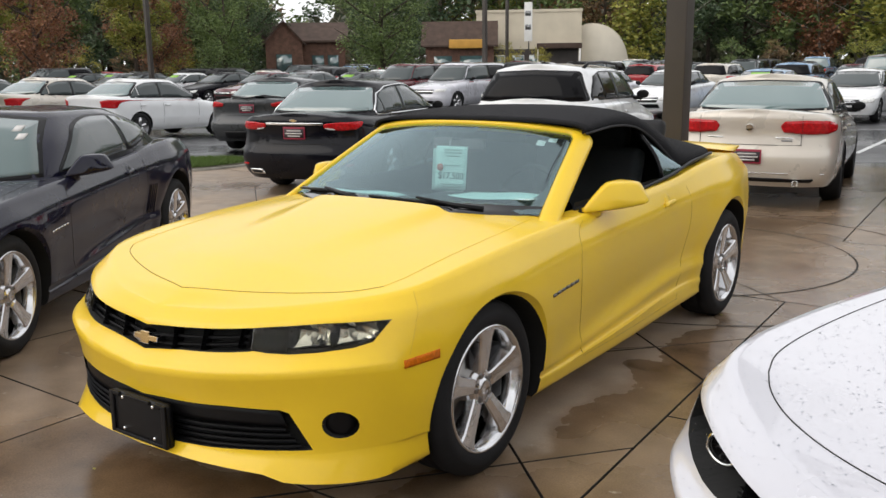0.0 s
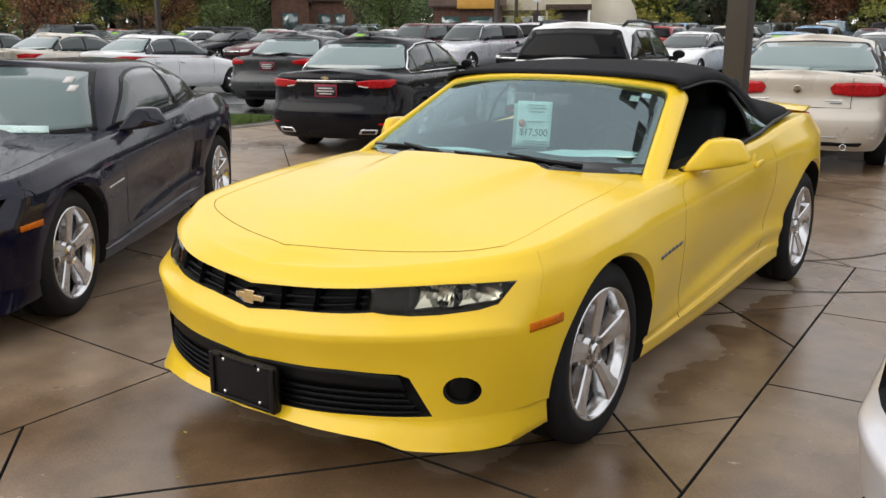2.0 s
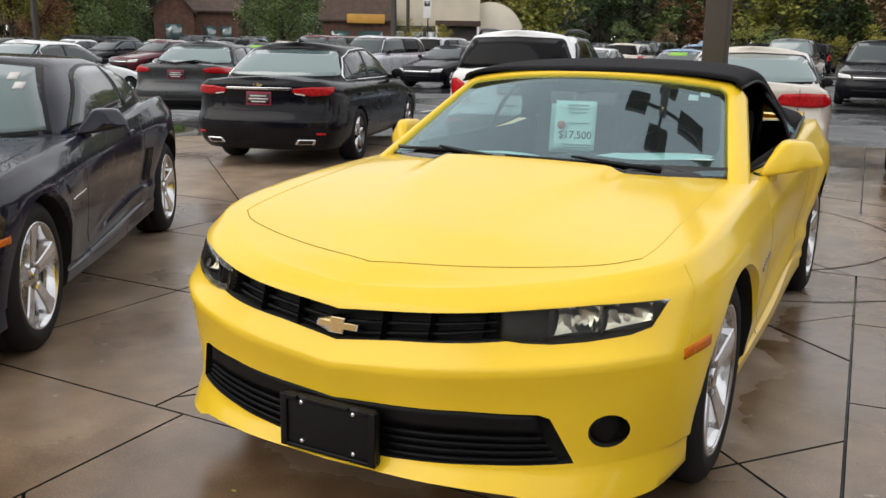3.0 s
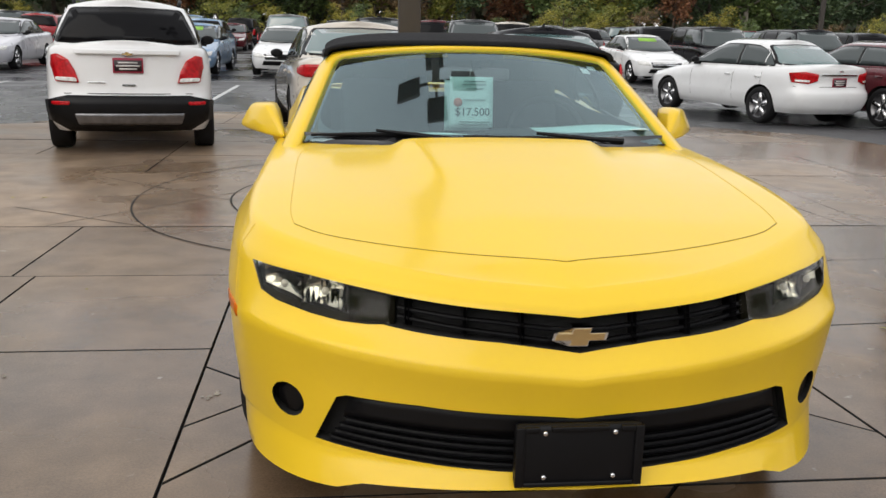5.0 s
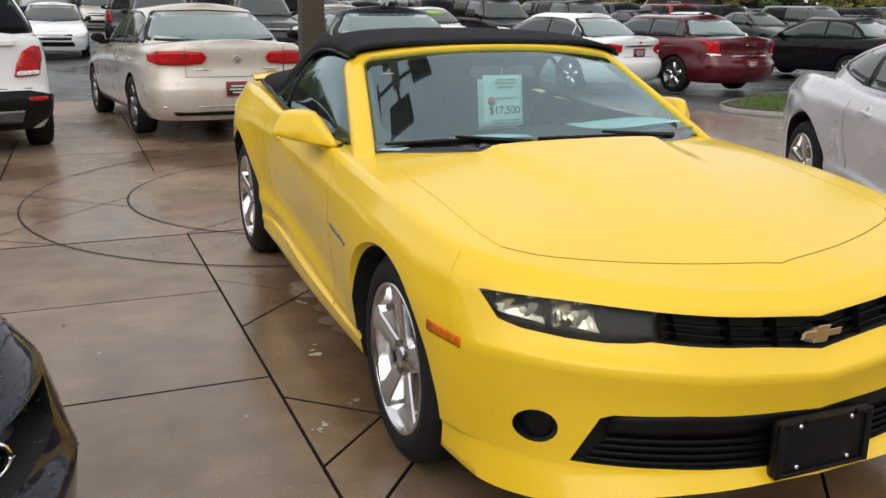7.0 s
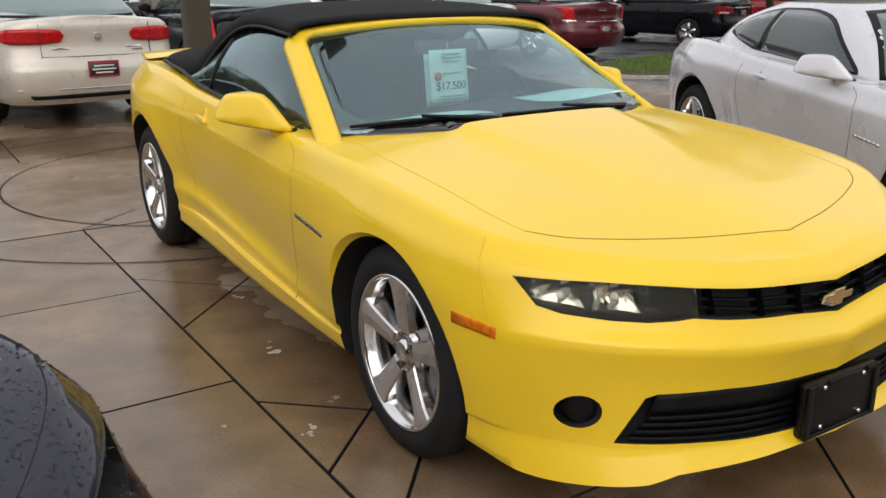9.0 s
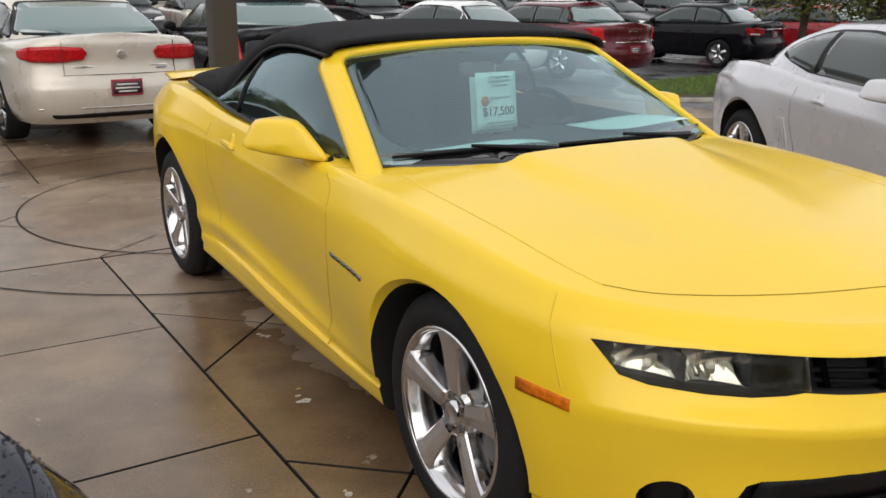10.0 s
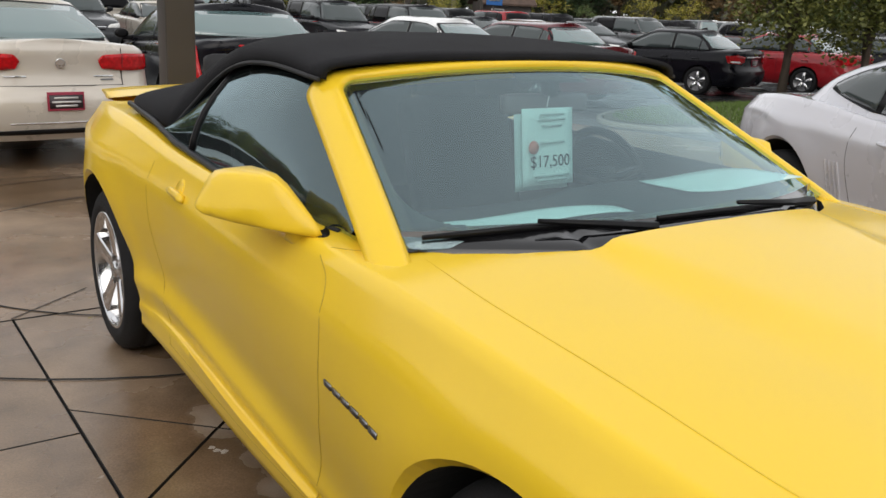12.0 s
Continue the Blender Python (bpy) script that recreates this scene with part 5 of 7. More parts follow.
car, m = row_car("crossover", "white compact suv with black roof rails", -3.1, 7.72, -11, WHITE, True)
fit_out(car, m, "crossover", "white", [
    ("tail_lamp", "back", [(.50, .775), (.735, .785), (.775, .95), (.765, 1.06), (.70, 1.075), (.60, 1.02), (.535, .90)], LAMPRED, .014, True, ""),
    ("lamp_core", "back", [(.515, .785), (.73, .795), (.735, .835), (.53, .83)], LAMPWHITE, .018, True, ""),
    ("lower_bumper", "back", [(-.84, .275), (0, .270), (.84, .275), (.87, .58), (.62, .64), (-.62, .64), (-.87, .58)], PLASTIC, .020, False, "black plastic lower bumper"),
    ("skid_plate", "back", [(-.52, .345), (.52, .345), (.56, .46), (-.56, .46)], ALLOYD, .030, False, "silver skid plate"),
    ("reflector", "back", [(.60, .545), (.78, .545), (.78, .58), (.60, .58)], LAMPRED, .026, True, ""),
    ("hatch_gap", "back", [(-.66, .66), (.66, .66), (.66, .667), (-.66, .667)], SEAM, .002, False, ""),
    ("script", "back", [(.24, .775), (.42, .775), (.42, .787), (.24, .787)], CHROME, .006, False, "bar of chrome script"),
    ("lock_slot", "back", [(-.07, .745), (.07, .745), (.07, .765), (-.07, .765)], MIDGREY, .006, False, ""),
    ("grab_bar", "back", [(-.52, 1.075), (.52, 1.075), (.54, 1.125), (-.54, 1.125)], WHITE, .03, False, "")])
plate(car, m, .965)
bowtie(car, m["bvh"], "back", 0, 1.085, .065, .024, (CHROME, GOLD), .04)
for s in (1, -1):
    bm = bmesh.new()
    add_tube(bm, [(s * .56, 1.0, 1.60), (s * .575, 1.12, 1.665), (s * .575, 1.9, 1.685), (s * .57, 2.6, 1.665), (s * .55, 2.78, 1.60)], [.02, .022, .022, .022, .02], 8)
    part("roof_rail", bm, PLASTIC, car)
part("rear_wiper", drape(m["rbvh"], "back", [(-.28, 1.245), (.05, 1.24), (.05, 1.265), (-.28, 1.255)], .02, .01, 1), PLASTIC, car)
part("aerial", box(-.03, .03, 2.58, 2.76, 1.63, 1.685, None, .01), PLASTIC, car)

car, m = row_car("sedan", "glossy black sedan with chrome boot strip", -5.85, 6.45, -17.5, BLACKP, True)
fit_out(car, m, "sedan", "black", [
    ("tail_lamp", "back", [(.42, .915), (.62, .880), (.80, .890), (.845, .935), (.84, .985), (.62, .985), (.42, .965)], LAMPRED, .012, True, ""),
    ("lamp_core", "back", [(.44, .905), (.56, .887), (.56, .900), (.44, .918)], LAMPWHITE, .016, True, ""),
    ("chrome_strip", "back", [(-.41, .950), (.41, .950), (.41, .978), (-.41, .978)], CHROME, .016, False, "broad chrome boot strip"),
    ("tail_pipe", "back", [(.44, .315), (.66, .315), (.69, .375), (.48, .375)], CHROME, .014, True, "chrome exhaust finisher"),
    ("pipe_mouth", "back", [(.475, .327), (.64, .327), (.662, .363), (.50, .363)], SEAM, .017, True, ""),
    ("reflector", "back", [(.70, .43), (.80, .43), (.80, .45), (.70, .45)], LAMPRED, .008, True, ""),
    ("bumper_gap", "back", [(-.60, .700), (.60, .700), (.60, .706), (-.60, .706)], SEAM, .002, False, "")])
plate(car, m, .845)
bowtie(car, m["bvh"], "back", 0, 1.005, .060, .022, (CHROME, GOLD), .012)
for way in ("left", "right"):
    rim = m["light"] + m["light"][:1]
    part("window_moulding", ribbon(m["rbvh"], way, rim, .018, .013, n=2, smooth=False), CHROME, car, "bright chrome window moulding")

car, m = row_car("sedan", "dark grey sedan with boot spoiler", -11.0, 10.1, -23, GREYP, True)
fit_out(car, m, "sedan", "grey", [
    ("tail_lamp", "back", [(.52, 0.920), (.88, 0.900), (.90, 1.000), (.70, 1.015), (.50, 0.980)], LAMPRED, .012, True, ""),
    ("lower_bumper", "back", [(-.80, .30), (.80, .30), (.82, .44), (-.82, .44)], PLASTIC, .008, False, ""),
    ("bumper_gap", "back", [(-.84, 0.740), (.84, 0.740), (.84, 0.747), (-.84, 0.747)], SEAM, .002, False, ""),
    ("spoiler", "back", [(-.70, 1.075), (.70, 1.075), (.68, 1.095), (-.68, 1.095)], GREYP, .06, False, "")])
plate(car, m, .88)

car, m = row_car("compact", "white compact sedan seen side on in the wet", -16.4, 10.0, -8, WHITE, True)
basic_lamps(car, m, "compact")
car, m = row_car("sedan", "beige sedan behind the navy coupe", -19.4, 9.5, -8, CREAM, True)
basic_lamps(car, m, "sedan")
car, m = row_car("sedan", "grey sedan at the row's end", -22.6, 9.0, -8, MIDGREY)
basic_lamps(car, m, "sedan")

car, m = row_car("saloon", "black saloon with upright red tail lamps", 2.1, 9.1, 2, BLACKP, True)
fit_out(car, m, "saloon", "black", [
    ("tail_lamp", "back", [(.78, .66), (.90, .68), (.90, 1.0), (.82, 1.02)], LAMPRED, .014, True, "tall upright red tail lamp"),
    ("chrome_strip", "back", [(-.32, .885), (.32, .885), (.32, .91), (-.32, .91)], CHROME, .014, False, ""),
    ("brake_light", "back", [(-.42, 1.005), (.42, 1.005), (.42, 1.022), (-.42, 1.022)], LAMPRED, .012, False, ""),
    ("bumper_strip", "back", [(-.86, .62), (.86, .62), (.86, .640), (-.86, .640)], CHROME, .008, False, ""),
    ("badge", "back", fog_ring(0, .955, .04, 12), CHROME, .014, False, "plain round badge")])
plate(car, m, .79)

car, m = row_car("compact", "white compact sedan with red tail lamps on wet asphalt", 7.6, 12.45, -16, WHITE, True)
fit_out(car, m, "compact", "white", [
    ("tail_lamp", "back", [(.46, .80), (.62, .75), (.83, .77), (.835, .93), (.70, .955), (.46, .92)], LAMPRED, .014, True, ""),
    ("lamp_core", "back", [(.60, .775), (.80, .785), (.80, .82), (.60, .81)], LAMPWHITE, .018, True, ""),
    ("chrome_strip", "back", [(-.40, .895), (.40, .895), (.40, .925), (-.40, .925)], CHROME, .014, False, ""),
    ("bumper_gap", "back", [(-.82, .70), (.82, .70), (.82, .707), (-.82, .707)], SEAM, .002, False, "")])
plate(car, m, .78)
bowtie(car, m["bvh"], "back", 0, .97, .05, .018, (CHROME, CHROME), .012)

car, m = row_car("saloon", "maroon saloon with chrome trim on wet asphalt", 9.8, 12.0, -9, MAROON, True)
fit_out(car, m, "saloon", "maroon", [
    ("tail_lamp", "back", [(.72, .78), (.88, .79), (.89, 1.0), (.76, 1.01)], LAMPRED, .014, True, ""),
    ("lamp_rim", "back", [(.70, .745), (.89, .755), (.89, .785), (.71, .775)], CHROME, .012, True, ""),
    ("bumper_strip", "back", [(-.86, .735), (.86, .735), (.86, .752), (-.86, .752)], CHROME, .010, False, ""),
    ("badge", "back", [(-.13, .94), (.13, .94), (.13, .955), (-.13, .955)], CHROME, .012, False, "plain chrome wing badge")])
plate(car, m, .60)

car, m = row_car("compact", "black compact sedan with alloy wheels", 15.3, 13.0, -13, BLACKP, True)
fit_out(car, m, "compact", "white", [
    ("tail_lamp", "back", [(.46, .80), (.62, .75), (.83, .77), (.835, .93), (.70, .955), (.46, .92)], LAMPRED, .014, True, ""),
    ("lamp_core", "back", [(.60, .775), (.80, .785), (.80, .82), (.60, .81)], LAMPWHITE, .018, True, ""),
    ("chrome_strip", "back", [(-.40, .895), (.40, .895), (.40, .925), (-.40, .925)], CHROME, .014, False, "")])
plate(car, m, .78)
car, m = row_car("sedan", "bright red sedan beyond the tree", 18.8, 12.6, -13, RED, True)
basic_lamps(car, m, "sedan")
car, m = row_car("sedan", "black sedan near the row's end", 22.2, 12.3, -13, BLACKP)
basic_lamps(car, m, "sedan")
car, m = row_car("suv", "white suv at the row's end", 25.8, 12.0, -13, WHITE)
basic_lamps(car, m, "suv")

# cars that face the pad across the aisle, and rows behind
rng = random.Random(7)
PAINTS = [(BLACKP, "black"), (WHITE, "white"), (GREYP, "dark grey"), (MIDGREY, "grey"), (BLACKP, "black"), (MAROON, "maroon"), (CREAM, "beige"), (SILVER, "silver"), (WHITE, "white"), (BLACKP, "black"), (GREYP, "dark grey"), (SKYBLUE, "light blue"), (GREYP, "dark grey"), (RED, "red"), (MIDGREY, "grey")]
NOUN = {"sedan": "sedan", "compact": "compact sedan", "saloon": "saloon", "crossover": "compact suv", "suv": "suv", "pickup": "pickup truck"}
for row, (y, kinds, facing, x0, x1, gap, group) in enumerate((
        (24.5, ("sedan", "compact", "suv", "sedan"), True, -46, 50, 2.9, "cars facing the pad"),
        (33.0, ("suv", "crossover", "suv", "pickup", "sedan"), False, -52, 58, 3.05, "second row of cars"),
        (47.0, ("sedan", "suv", "compact", "crossover"), True, -58, 64, 3.0, "third row of cars"),
        (56.0, ("suv", "pickup", "sedan", "suv"), False, -62, 70, 3.2, "fourth row of cars"))):
    x = x0
    while x < x1:
        kind = kinds[rng.randrange(len(kinds))]
        material, colour = PAINTS[rng.randrange(len(PAINTS))]
        jx, jy, ja = rng.uniform(-.15, .15), rng.uniform(-.4, .4), rng.uniform(-2, 2)
        gone = rng.random() < .06
        limed = facing and rng.random() < .2
        if row == 0 and -6.5 < x < 6:
            kind, material, colour = {-1: ("compact", WHITE, "white"), 0: ("suv", BLACKP, "black"), 1: ("suv", GREYP, "dark grey"), 2: ("sedan", RED, "red")}.get(int((x + 5) // 2.9) - 1, ("sedan", material, colour))
            gone = False
        if not gone:
            car, m = row_car(kind, f"{colour} {NOUN[kind]} parked in a wet row" + (" with lime paint" if limed else ""), x + jx, y + jy, ja, material, facing=facing, group=group, lime=limed)
            basic_lamps(car, m, kind)
        x += gap


# ---- ground ----
def wet(name, color, dry, wetrough, scale, bump, lo=.42, hi=.58, tone=False):
    """A wet hard surface: damp patches darken it and shine; with tone, slabs differ, damp and painted shade by the cars
    grow towards +x and the sheltered middle stays dry.
    """
    m = bpy.data.materials.new(name)
    m.use_nodes = True
    n, l = m.node_tree.nodes, m.node_tree.links
    b = n["Principled BSDF"]
    tex = n.new("ShaderNodeTexCoord")
    big, mid, fine = (n.new("ShaderNodeTexNoise") for _ in range(3))
    for node, sc in ((big, scale), (mid, scale * 7), (fine, 130)):
        node.inputs["Scale"].default_value, node.inputs["Detail"].default_value = sc, 7
        l.new(tex.outputs["Object"], node.inputs["Vector"])
    damp = n.new("ShaderNodeMapRange")
    damp.inputs["From Min"].default_value, damp.inputs["From Max"].default_value = lo, hi
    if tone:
        # darker towards +x: damp, with shade near the cars put into the colour
        axes, damp_shade, total = n.new("ShaderNodeSeparateXYZ"), n.new("ShaderNodeMapRange"), n.new("ShaderNodeMath")
        damp_shade.interpolation_type = "SMOOTHSTEP"
        damp_shade.inputs["From Min"].default_value, damp_shade.inputs["From Max"].default_value, damp_shade.inputs["To Min"].default_value, damp_shade.inputs["To Max"].default_value = -3.4, -.4, -.03, .15
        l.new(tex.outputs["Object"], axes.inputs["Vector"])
        l.new(axes.outputs["X"], damp_shade.inputs["Value"])
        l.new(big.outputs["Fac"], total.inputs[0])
        l.new(damp_shade.outputs["Result"], total.inputs[1])

        def sums(op, a, b):
            k = n.new("ShaderNodeMath")
            k.operation = op
            for i, v in enumerate((a, b)):
                if isinstance(v, (int, float)):
                    k.inputs[i].default_value = v
                else:
                    l.new(v, k.inputs[i])
            return k.outputs[0]
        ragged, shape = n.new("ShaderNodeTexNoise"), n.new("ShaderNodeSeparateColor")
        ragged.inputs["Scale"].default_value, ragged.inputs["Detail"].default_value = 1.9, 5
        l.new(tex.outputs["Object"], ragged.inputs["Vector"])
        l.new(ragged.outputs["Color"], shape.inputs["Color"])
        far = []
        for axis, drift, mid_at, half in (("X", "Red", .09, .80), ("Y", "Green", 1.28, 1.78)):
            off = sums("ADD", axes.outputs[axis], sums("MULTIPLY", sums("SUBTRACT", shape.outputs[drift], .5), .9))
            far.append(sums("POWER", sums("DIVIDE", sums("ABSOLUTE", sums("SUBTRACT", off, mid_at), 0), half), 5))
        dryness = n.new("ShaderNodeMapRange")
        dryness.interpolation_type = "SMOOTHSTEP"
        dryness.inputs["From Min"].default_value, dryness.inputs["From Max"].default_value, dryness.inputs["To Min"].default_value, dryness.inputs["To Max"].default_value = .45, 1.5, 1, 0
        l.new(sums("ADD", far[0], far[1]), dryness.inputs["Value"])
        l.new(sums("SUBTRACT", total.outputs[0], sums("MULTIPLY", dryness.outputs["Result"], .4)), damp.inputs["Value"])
    else:
        l.new(big.outputs["Fac"], damp.inputs["Value"])
    grain = n.new("ShaderNodeMapRange")
    grain.inputs["From Min"].default_value, grain.inputs["From Max"].default_value, grain.inputs["To Min"].default_value, grain.inputs["To Max"].default_value = .3, .7, .74, 1.26
    l.new(mid.outputs["Fac"], grain.inputs["Value"])
    speck = n.new("ShaderNodeMapRange")
    speck.inputs["From Min"].default_value, speck.inputs["From Max"].default_value, speck.inputs["To Min"].default_value, speck.inputs["To Max"].default_value = .25, .75, .80, 1.20
    l.new(fine.outputs["Fac"], speck.inputs["Value"])
    mx = n.new("ShaderNodeMix")
    mx.data_type = "RGBA"
    mx.inputs["A"].default_value, mx.inputs["B"].default_value = (*dry, 1), (*color, 1)
    l.new(damp.outputs["Result"], mx.inputs["Factor"])
    m1, m2 = (n.new("ShaderNodeMix") for _ in range(2))
    for k, src in ((m1, grain), (m2, speck)):
        k.data_type, k.blend_type = "RGBA", "MULTIPLY"
        k.inputs["Factor"].default_value = 1
        l.new(src.outputs["Result"], k.inputs["B"])
    l.new(mx.outputs["Result"], m1.inputs["A"])
    l.new(m1.outputs["Result"], m2.inputs["A"])
    last = m2
    if tone:
        info, span, last = n.new("ShaderNodeObjectInfo"), n.new("ShaderNodeMapRange"), n.new("ShaderNodeMix")
        span.inputs["To Min"].default_value, span.inputs["To Max"].default_value = .88, 1.12
        last.data_type, last.blend_type = "RGBA", "MULTIPLY"
        last.inputs["Factor"].default_value = 1
        l.new(info.outputs["Random"], span.inputs["Value"])
        l.new(m2.outputs["Result"], last.inputs["A"])
        l.new(span.outputs["Result"], last.inputs["B"])
        spots, rare, fleck = n.new("ShaderNodeTexNoise"), n.new("ShaderNodeMapRange"), n.new("ShaderNodeMix")
        spots.inputs["Scale"].default_value, spots.inputs["Detail"].default_value = 9, 3
        rare.inputs["From Min"].default_value, rare.inputs["From Max"].default_value, rare.inputs["To Max"].default_value = .72, .77, .55
        fleck.data_type = "RGBA"
        fleck.inputs["B"].default_value = (.46, .41, .34, 1)
        l.new(tex.outputs["Object"], spots.inputs["Vector"])
        l.new(spots.outputs["Fac"], rare.inputs["Value"])
        l.new(rare.outputs["Result"], fleck.inputs["Factor"])
        l.new(last.outputs["Result"], fleck.inputs["A"])
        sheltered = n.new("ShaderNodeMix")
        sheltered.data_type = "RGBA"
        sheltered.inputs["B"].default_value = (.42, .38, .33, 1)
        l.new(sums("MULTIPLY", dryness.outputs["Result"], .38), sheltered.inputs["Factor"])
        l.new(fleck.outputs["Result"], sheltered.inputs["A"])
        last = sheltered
    l.new(last.outputs["Result"], b.inputs["Base Color"])
    ro = n.new("ShaderNodeMapRange")
    ro.inputs["To Min"].default_value, ro.inputs["To Max"].default_value = .55, wetrough
    l.new(damp.outputs["Result"], ro.inputs["Value"])
    l.new(ro.outputs["Result"], b.inputs["Roughness"])
    bp = n.new("ShaderNodeBump")
    bp.inputs["Strength"].default_value, bp.inputs["Distance"].default_value = bump, .004
    l.new(fine.outputs["Fac"], bp.inputs["Height"])
    l.new(bp.outputs["Normal"], b.inputs["Normal"])
    return m


ASPHALT = wet("wet asphalt", (0.022, 0.023, 0.026), (0.05, 0.05, 0.052), .10, .35, .5, .36, .60)
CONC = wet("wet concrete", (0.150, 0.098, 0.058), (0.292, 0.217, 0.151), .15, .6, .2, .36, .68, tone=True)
GRASS = mat("lawn blades", (0.10, 0.16, 0.03), 0.8, vary=0.35, vscale=40)
SOIL = mat("damp soil", (0.05, 0.045, 0.022), 0.9, bump=.5, scale=30, vary=.3, vscale=5)
LINE = mat("road marking paint", (0.55, 0.56, 0.56), 0.4, vary=.2, vscale=5)
KERB = wet("kerb concrete", (0.20, 0.185, 0.155), (0.30, 0.275, 0.23), .3, 1.5, .3)

bm = bmesh.new()
xs = sorted({*range(-600, -60, 60), *range(-60, 61, 5), *range(60, 601, 60), -6, 6})
ys = sorted({*range(-600, -20, 58), *range(-20, 100, 5), *range(100, 601, 50), -12, 1.7, 3.4, 4.2, 6.5, 8.8, 9.4, 10.65, 11.3, 12.5})
add_grid(bm, [[(x, y, gz(x, y) - .022) for y in ys] for x in xs])
tagged(part("ground", bm, ASPHALT, None), "dark wet asphalt car lot reaching the horizon", "asphalt", kind="structure")

bm = bmesh.new()
for x in (-20, -14.5, -9, -3.4, -.6, 2.2, 5, 7.8, 10.6, 16, 22):
    add_box(bm, x - .05, x + .05, 15.4, 20.0, gz(x, 17) - .021, gz(x, 17) - .017)
tagged(part("road_markings", bm, LINE, None, smooth=False), "worn white bay lines on wet asphalt", "road marking", kind="structure")


def island(name, cx, cy, rx, ry, turn):
    """A kerbed island of turf."""
    ring = [(cx + rx * math.cos(a) * math.cos(turn) - ry * math.sin(a) * math.sin(turn), cy + rx * math.cos(a) * math.sin(turn) + ry * math.sin(a) * math.cos(turn)) for a in np.linspace(0, 2 * math.pi, 41)[:-1]]
    z0 = gz(cx, cy)
    kerb = bmesh.new()
    rows = []
    for i in range(40):
        x, y = ring[i]
        dx, dy = (cx - x), (cy - y)
        d = math.hypot(dx, dy)
        dx, dy = dx / d, dy / d
        z = gz(x, y)
        rows.append([(x, y, z - .1), (x, y, z + .028), (x + dx * .02, y + dy * .02, z + .04), (x + dx * .09, y + dy * .09, z + .04), (x + dx * .09, y + dy * .09, z)])
    add_grid(kerb, rows, closed=True)
    t = tagged(part(name, kerb, KERB, None), "turf island with a worn concrete kerb", "traffic island", kind="structure")
    soil = bmesh.new()
    soil.faces.new([soil.verts.new((cx + (x - cx) * .97, cy + (y - cy) * .97, gz(x, y) + .045)) for x, y in ring])
    part("soil", soil, SOIL, t)
    blades = bmesh.new()
    r = random.Random(3)
    for _ in range(9000):
        a, q = r.uniform(0, 2 * math.pi), math.sqrt(r.random()) * .96
        x = cx + (rx - .15) * q * math.cos(a) * math.cos(turn) - (ry - .15) * q * math.sin(a) * math.sin(turn)
        y = cy + (rx - .15) * q * math.cos(a) * math.sin(turn) + (ry - .15) * q * math.sin(a) * math.cos(turn)
        h, w, b = r.uniform(.04, .085), .012, r.uniform(0, 2 * math.pi)
        z = gz(x, y) + .04
        ex, ey = r.uniform(-.04, .04), r.uniform(-.04, .04)
        vs = [blades.verts.new(p) for p in ((x - w * math.cos(b), y - w * math.sin(b), z), (x + w * math.cos(b), y + w * math.sin(b), z), (x + ex, y + ey, z + h))]
        blades.faces.new(vs)
    g = part("grass", blades, GRASS, None)
    tagged(g, "short damp green turf on the island", "grass", kind="stuff")


island("island_east", 12.0, 8.85, 4.7, 1.65, radians(8))
island("island_west", -10.1, 6.7, 1.7, 1.0, radians(60))

# the lamp post
post = thing("lamp_post", "square bronze lamp post with four floodlight heads", "lamp post")
post.matrix_world = pose(-.09, 4.55, gz(0, 4.55))
part("pole", box(-.09, .09, -.09, .09, .0, 7.6, None, .012), POLEM, post)
part("base_plate", box(-.17, .17, -.17, .17, .0, .03, None, .008), POLEM, post)
for k in range(4):
    q = Matrix.Rotation(math.pi / 2 * k, 4, "Z")
    arm = bmesh.new()
    add_box(arm, .08, .50, -.03, .03, 7.42, 7.48, q)
    a = part("arm", arm, HEADM, post)
    head = bmesh.new()
    add_box(head, .42, .98, -.24, .24, 7.40, 7.56, q, .02)
    h = part("floodlight_head", head, HEADM, post)
    pane = bmesh.new()
    add_box(pane, .46, .94, -.20, .20, 7.39, 7.398, q)
    part("lens", pane, GLOSSB, h)


# ---- trees ----
BARK = mat("bark", (0.085, 0.065, 0.05), 0.9, bump=.8, scale=25, vary=.3, vscale=6)
PALEBARK = mat("pale bark", (0.30, 0.27, 0.23), 0.85, bump=.6, scale=18, vary=.35, vscale=4)


def leaf_mat(name, a, b):
    m = bpy.data.materials.new(name)
    m.use_nodes = True
    n, l = m.node_tree.nodes, m.node_tree.links
    p = n["Principled BSDF"]
    p.inputs["Roughness"].default_value = .55
    g = n.new("ShaderNodeNewGeometry")
    r = n.new("ShaderNodeValToRGB")
    r.color_ramp.elements[0].color, r.color_ramp.elements[1].color = (*a, 1), (*b, 1)
    l.new(g.outputs["Random Per Island"], r.inputs["Fac"])
    l.new(r.outputs["Color"], p.inputs["Base Color"])
    tr = n.new("ShaderNodeBsdfTranslucent")
    mx = n.new("ShaderNodeMixShader")
    mx.inputs["Fac"].default_value = .25
    l.new(r.outputs["Color"], tr.inputs["Color"])
    l.new(p.outputs["BSDF"], mx.inputs[1])
    l.new(tr.outputs["BSDF"], mx.inputs[2])
    l.new(mx.outputs["Shader"], n["Material Output"].inputs["Surface"])
    return m


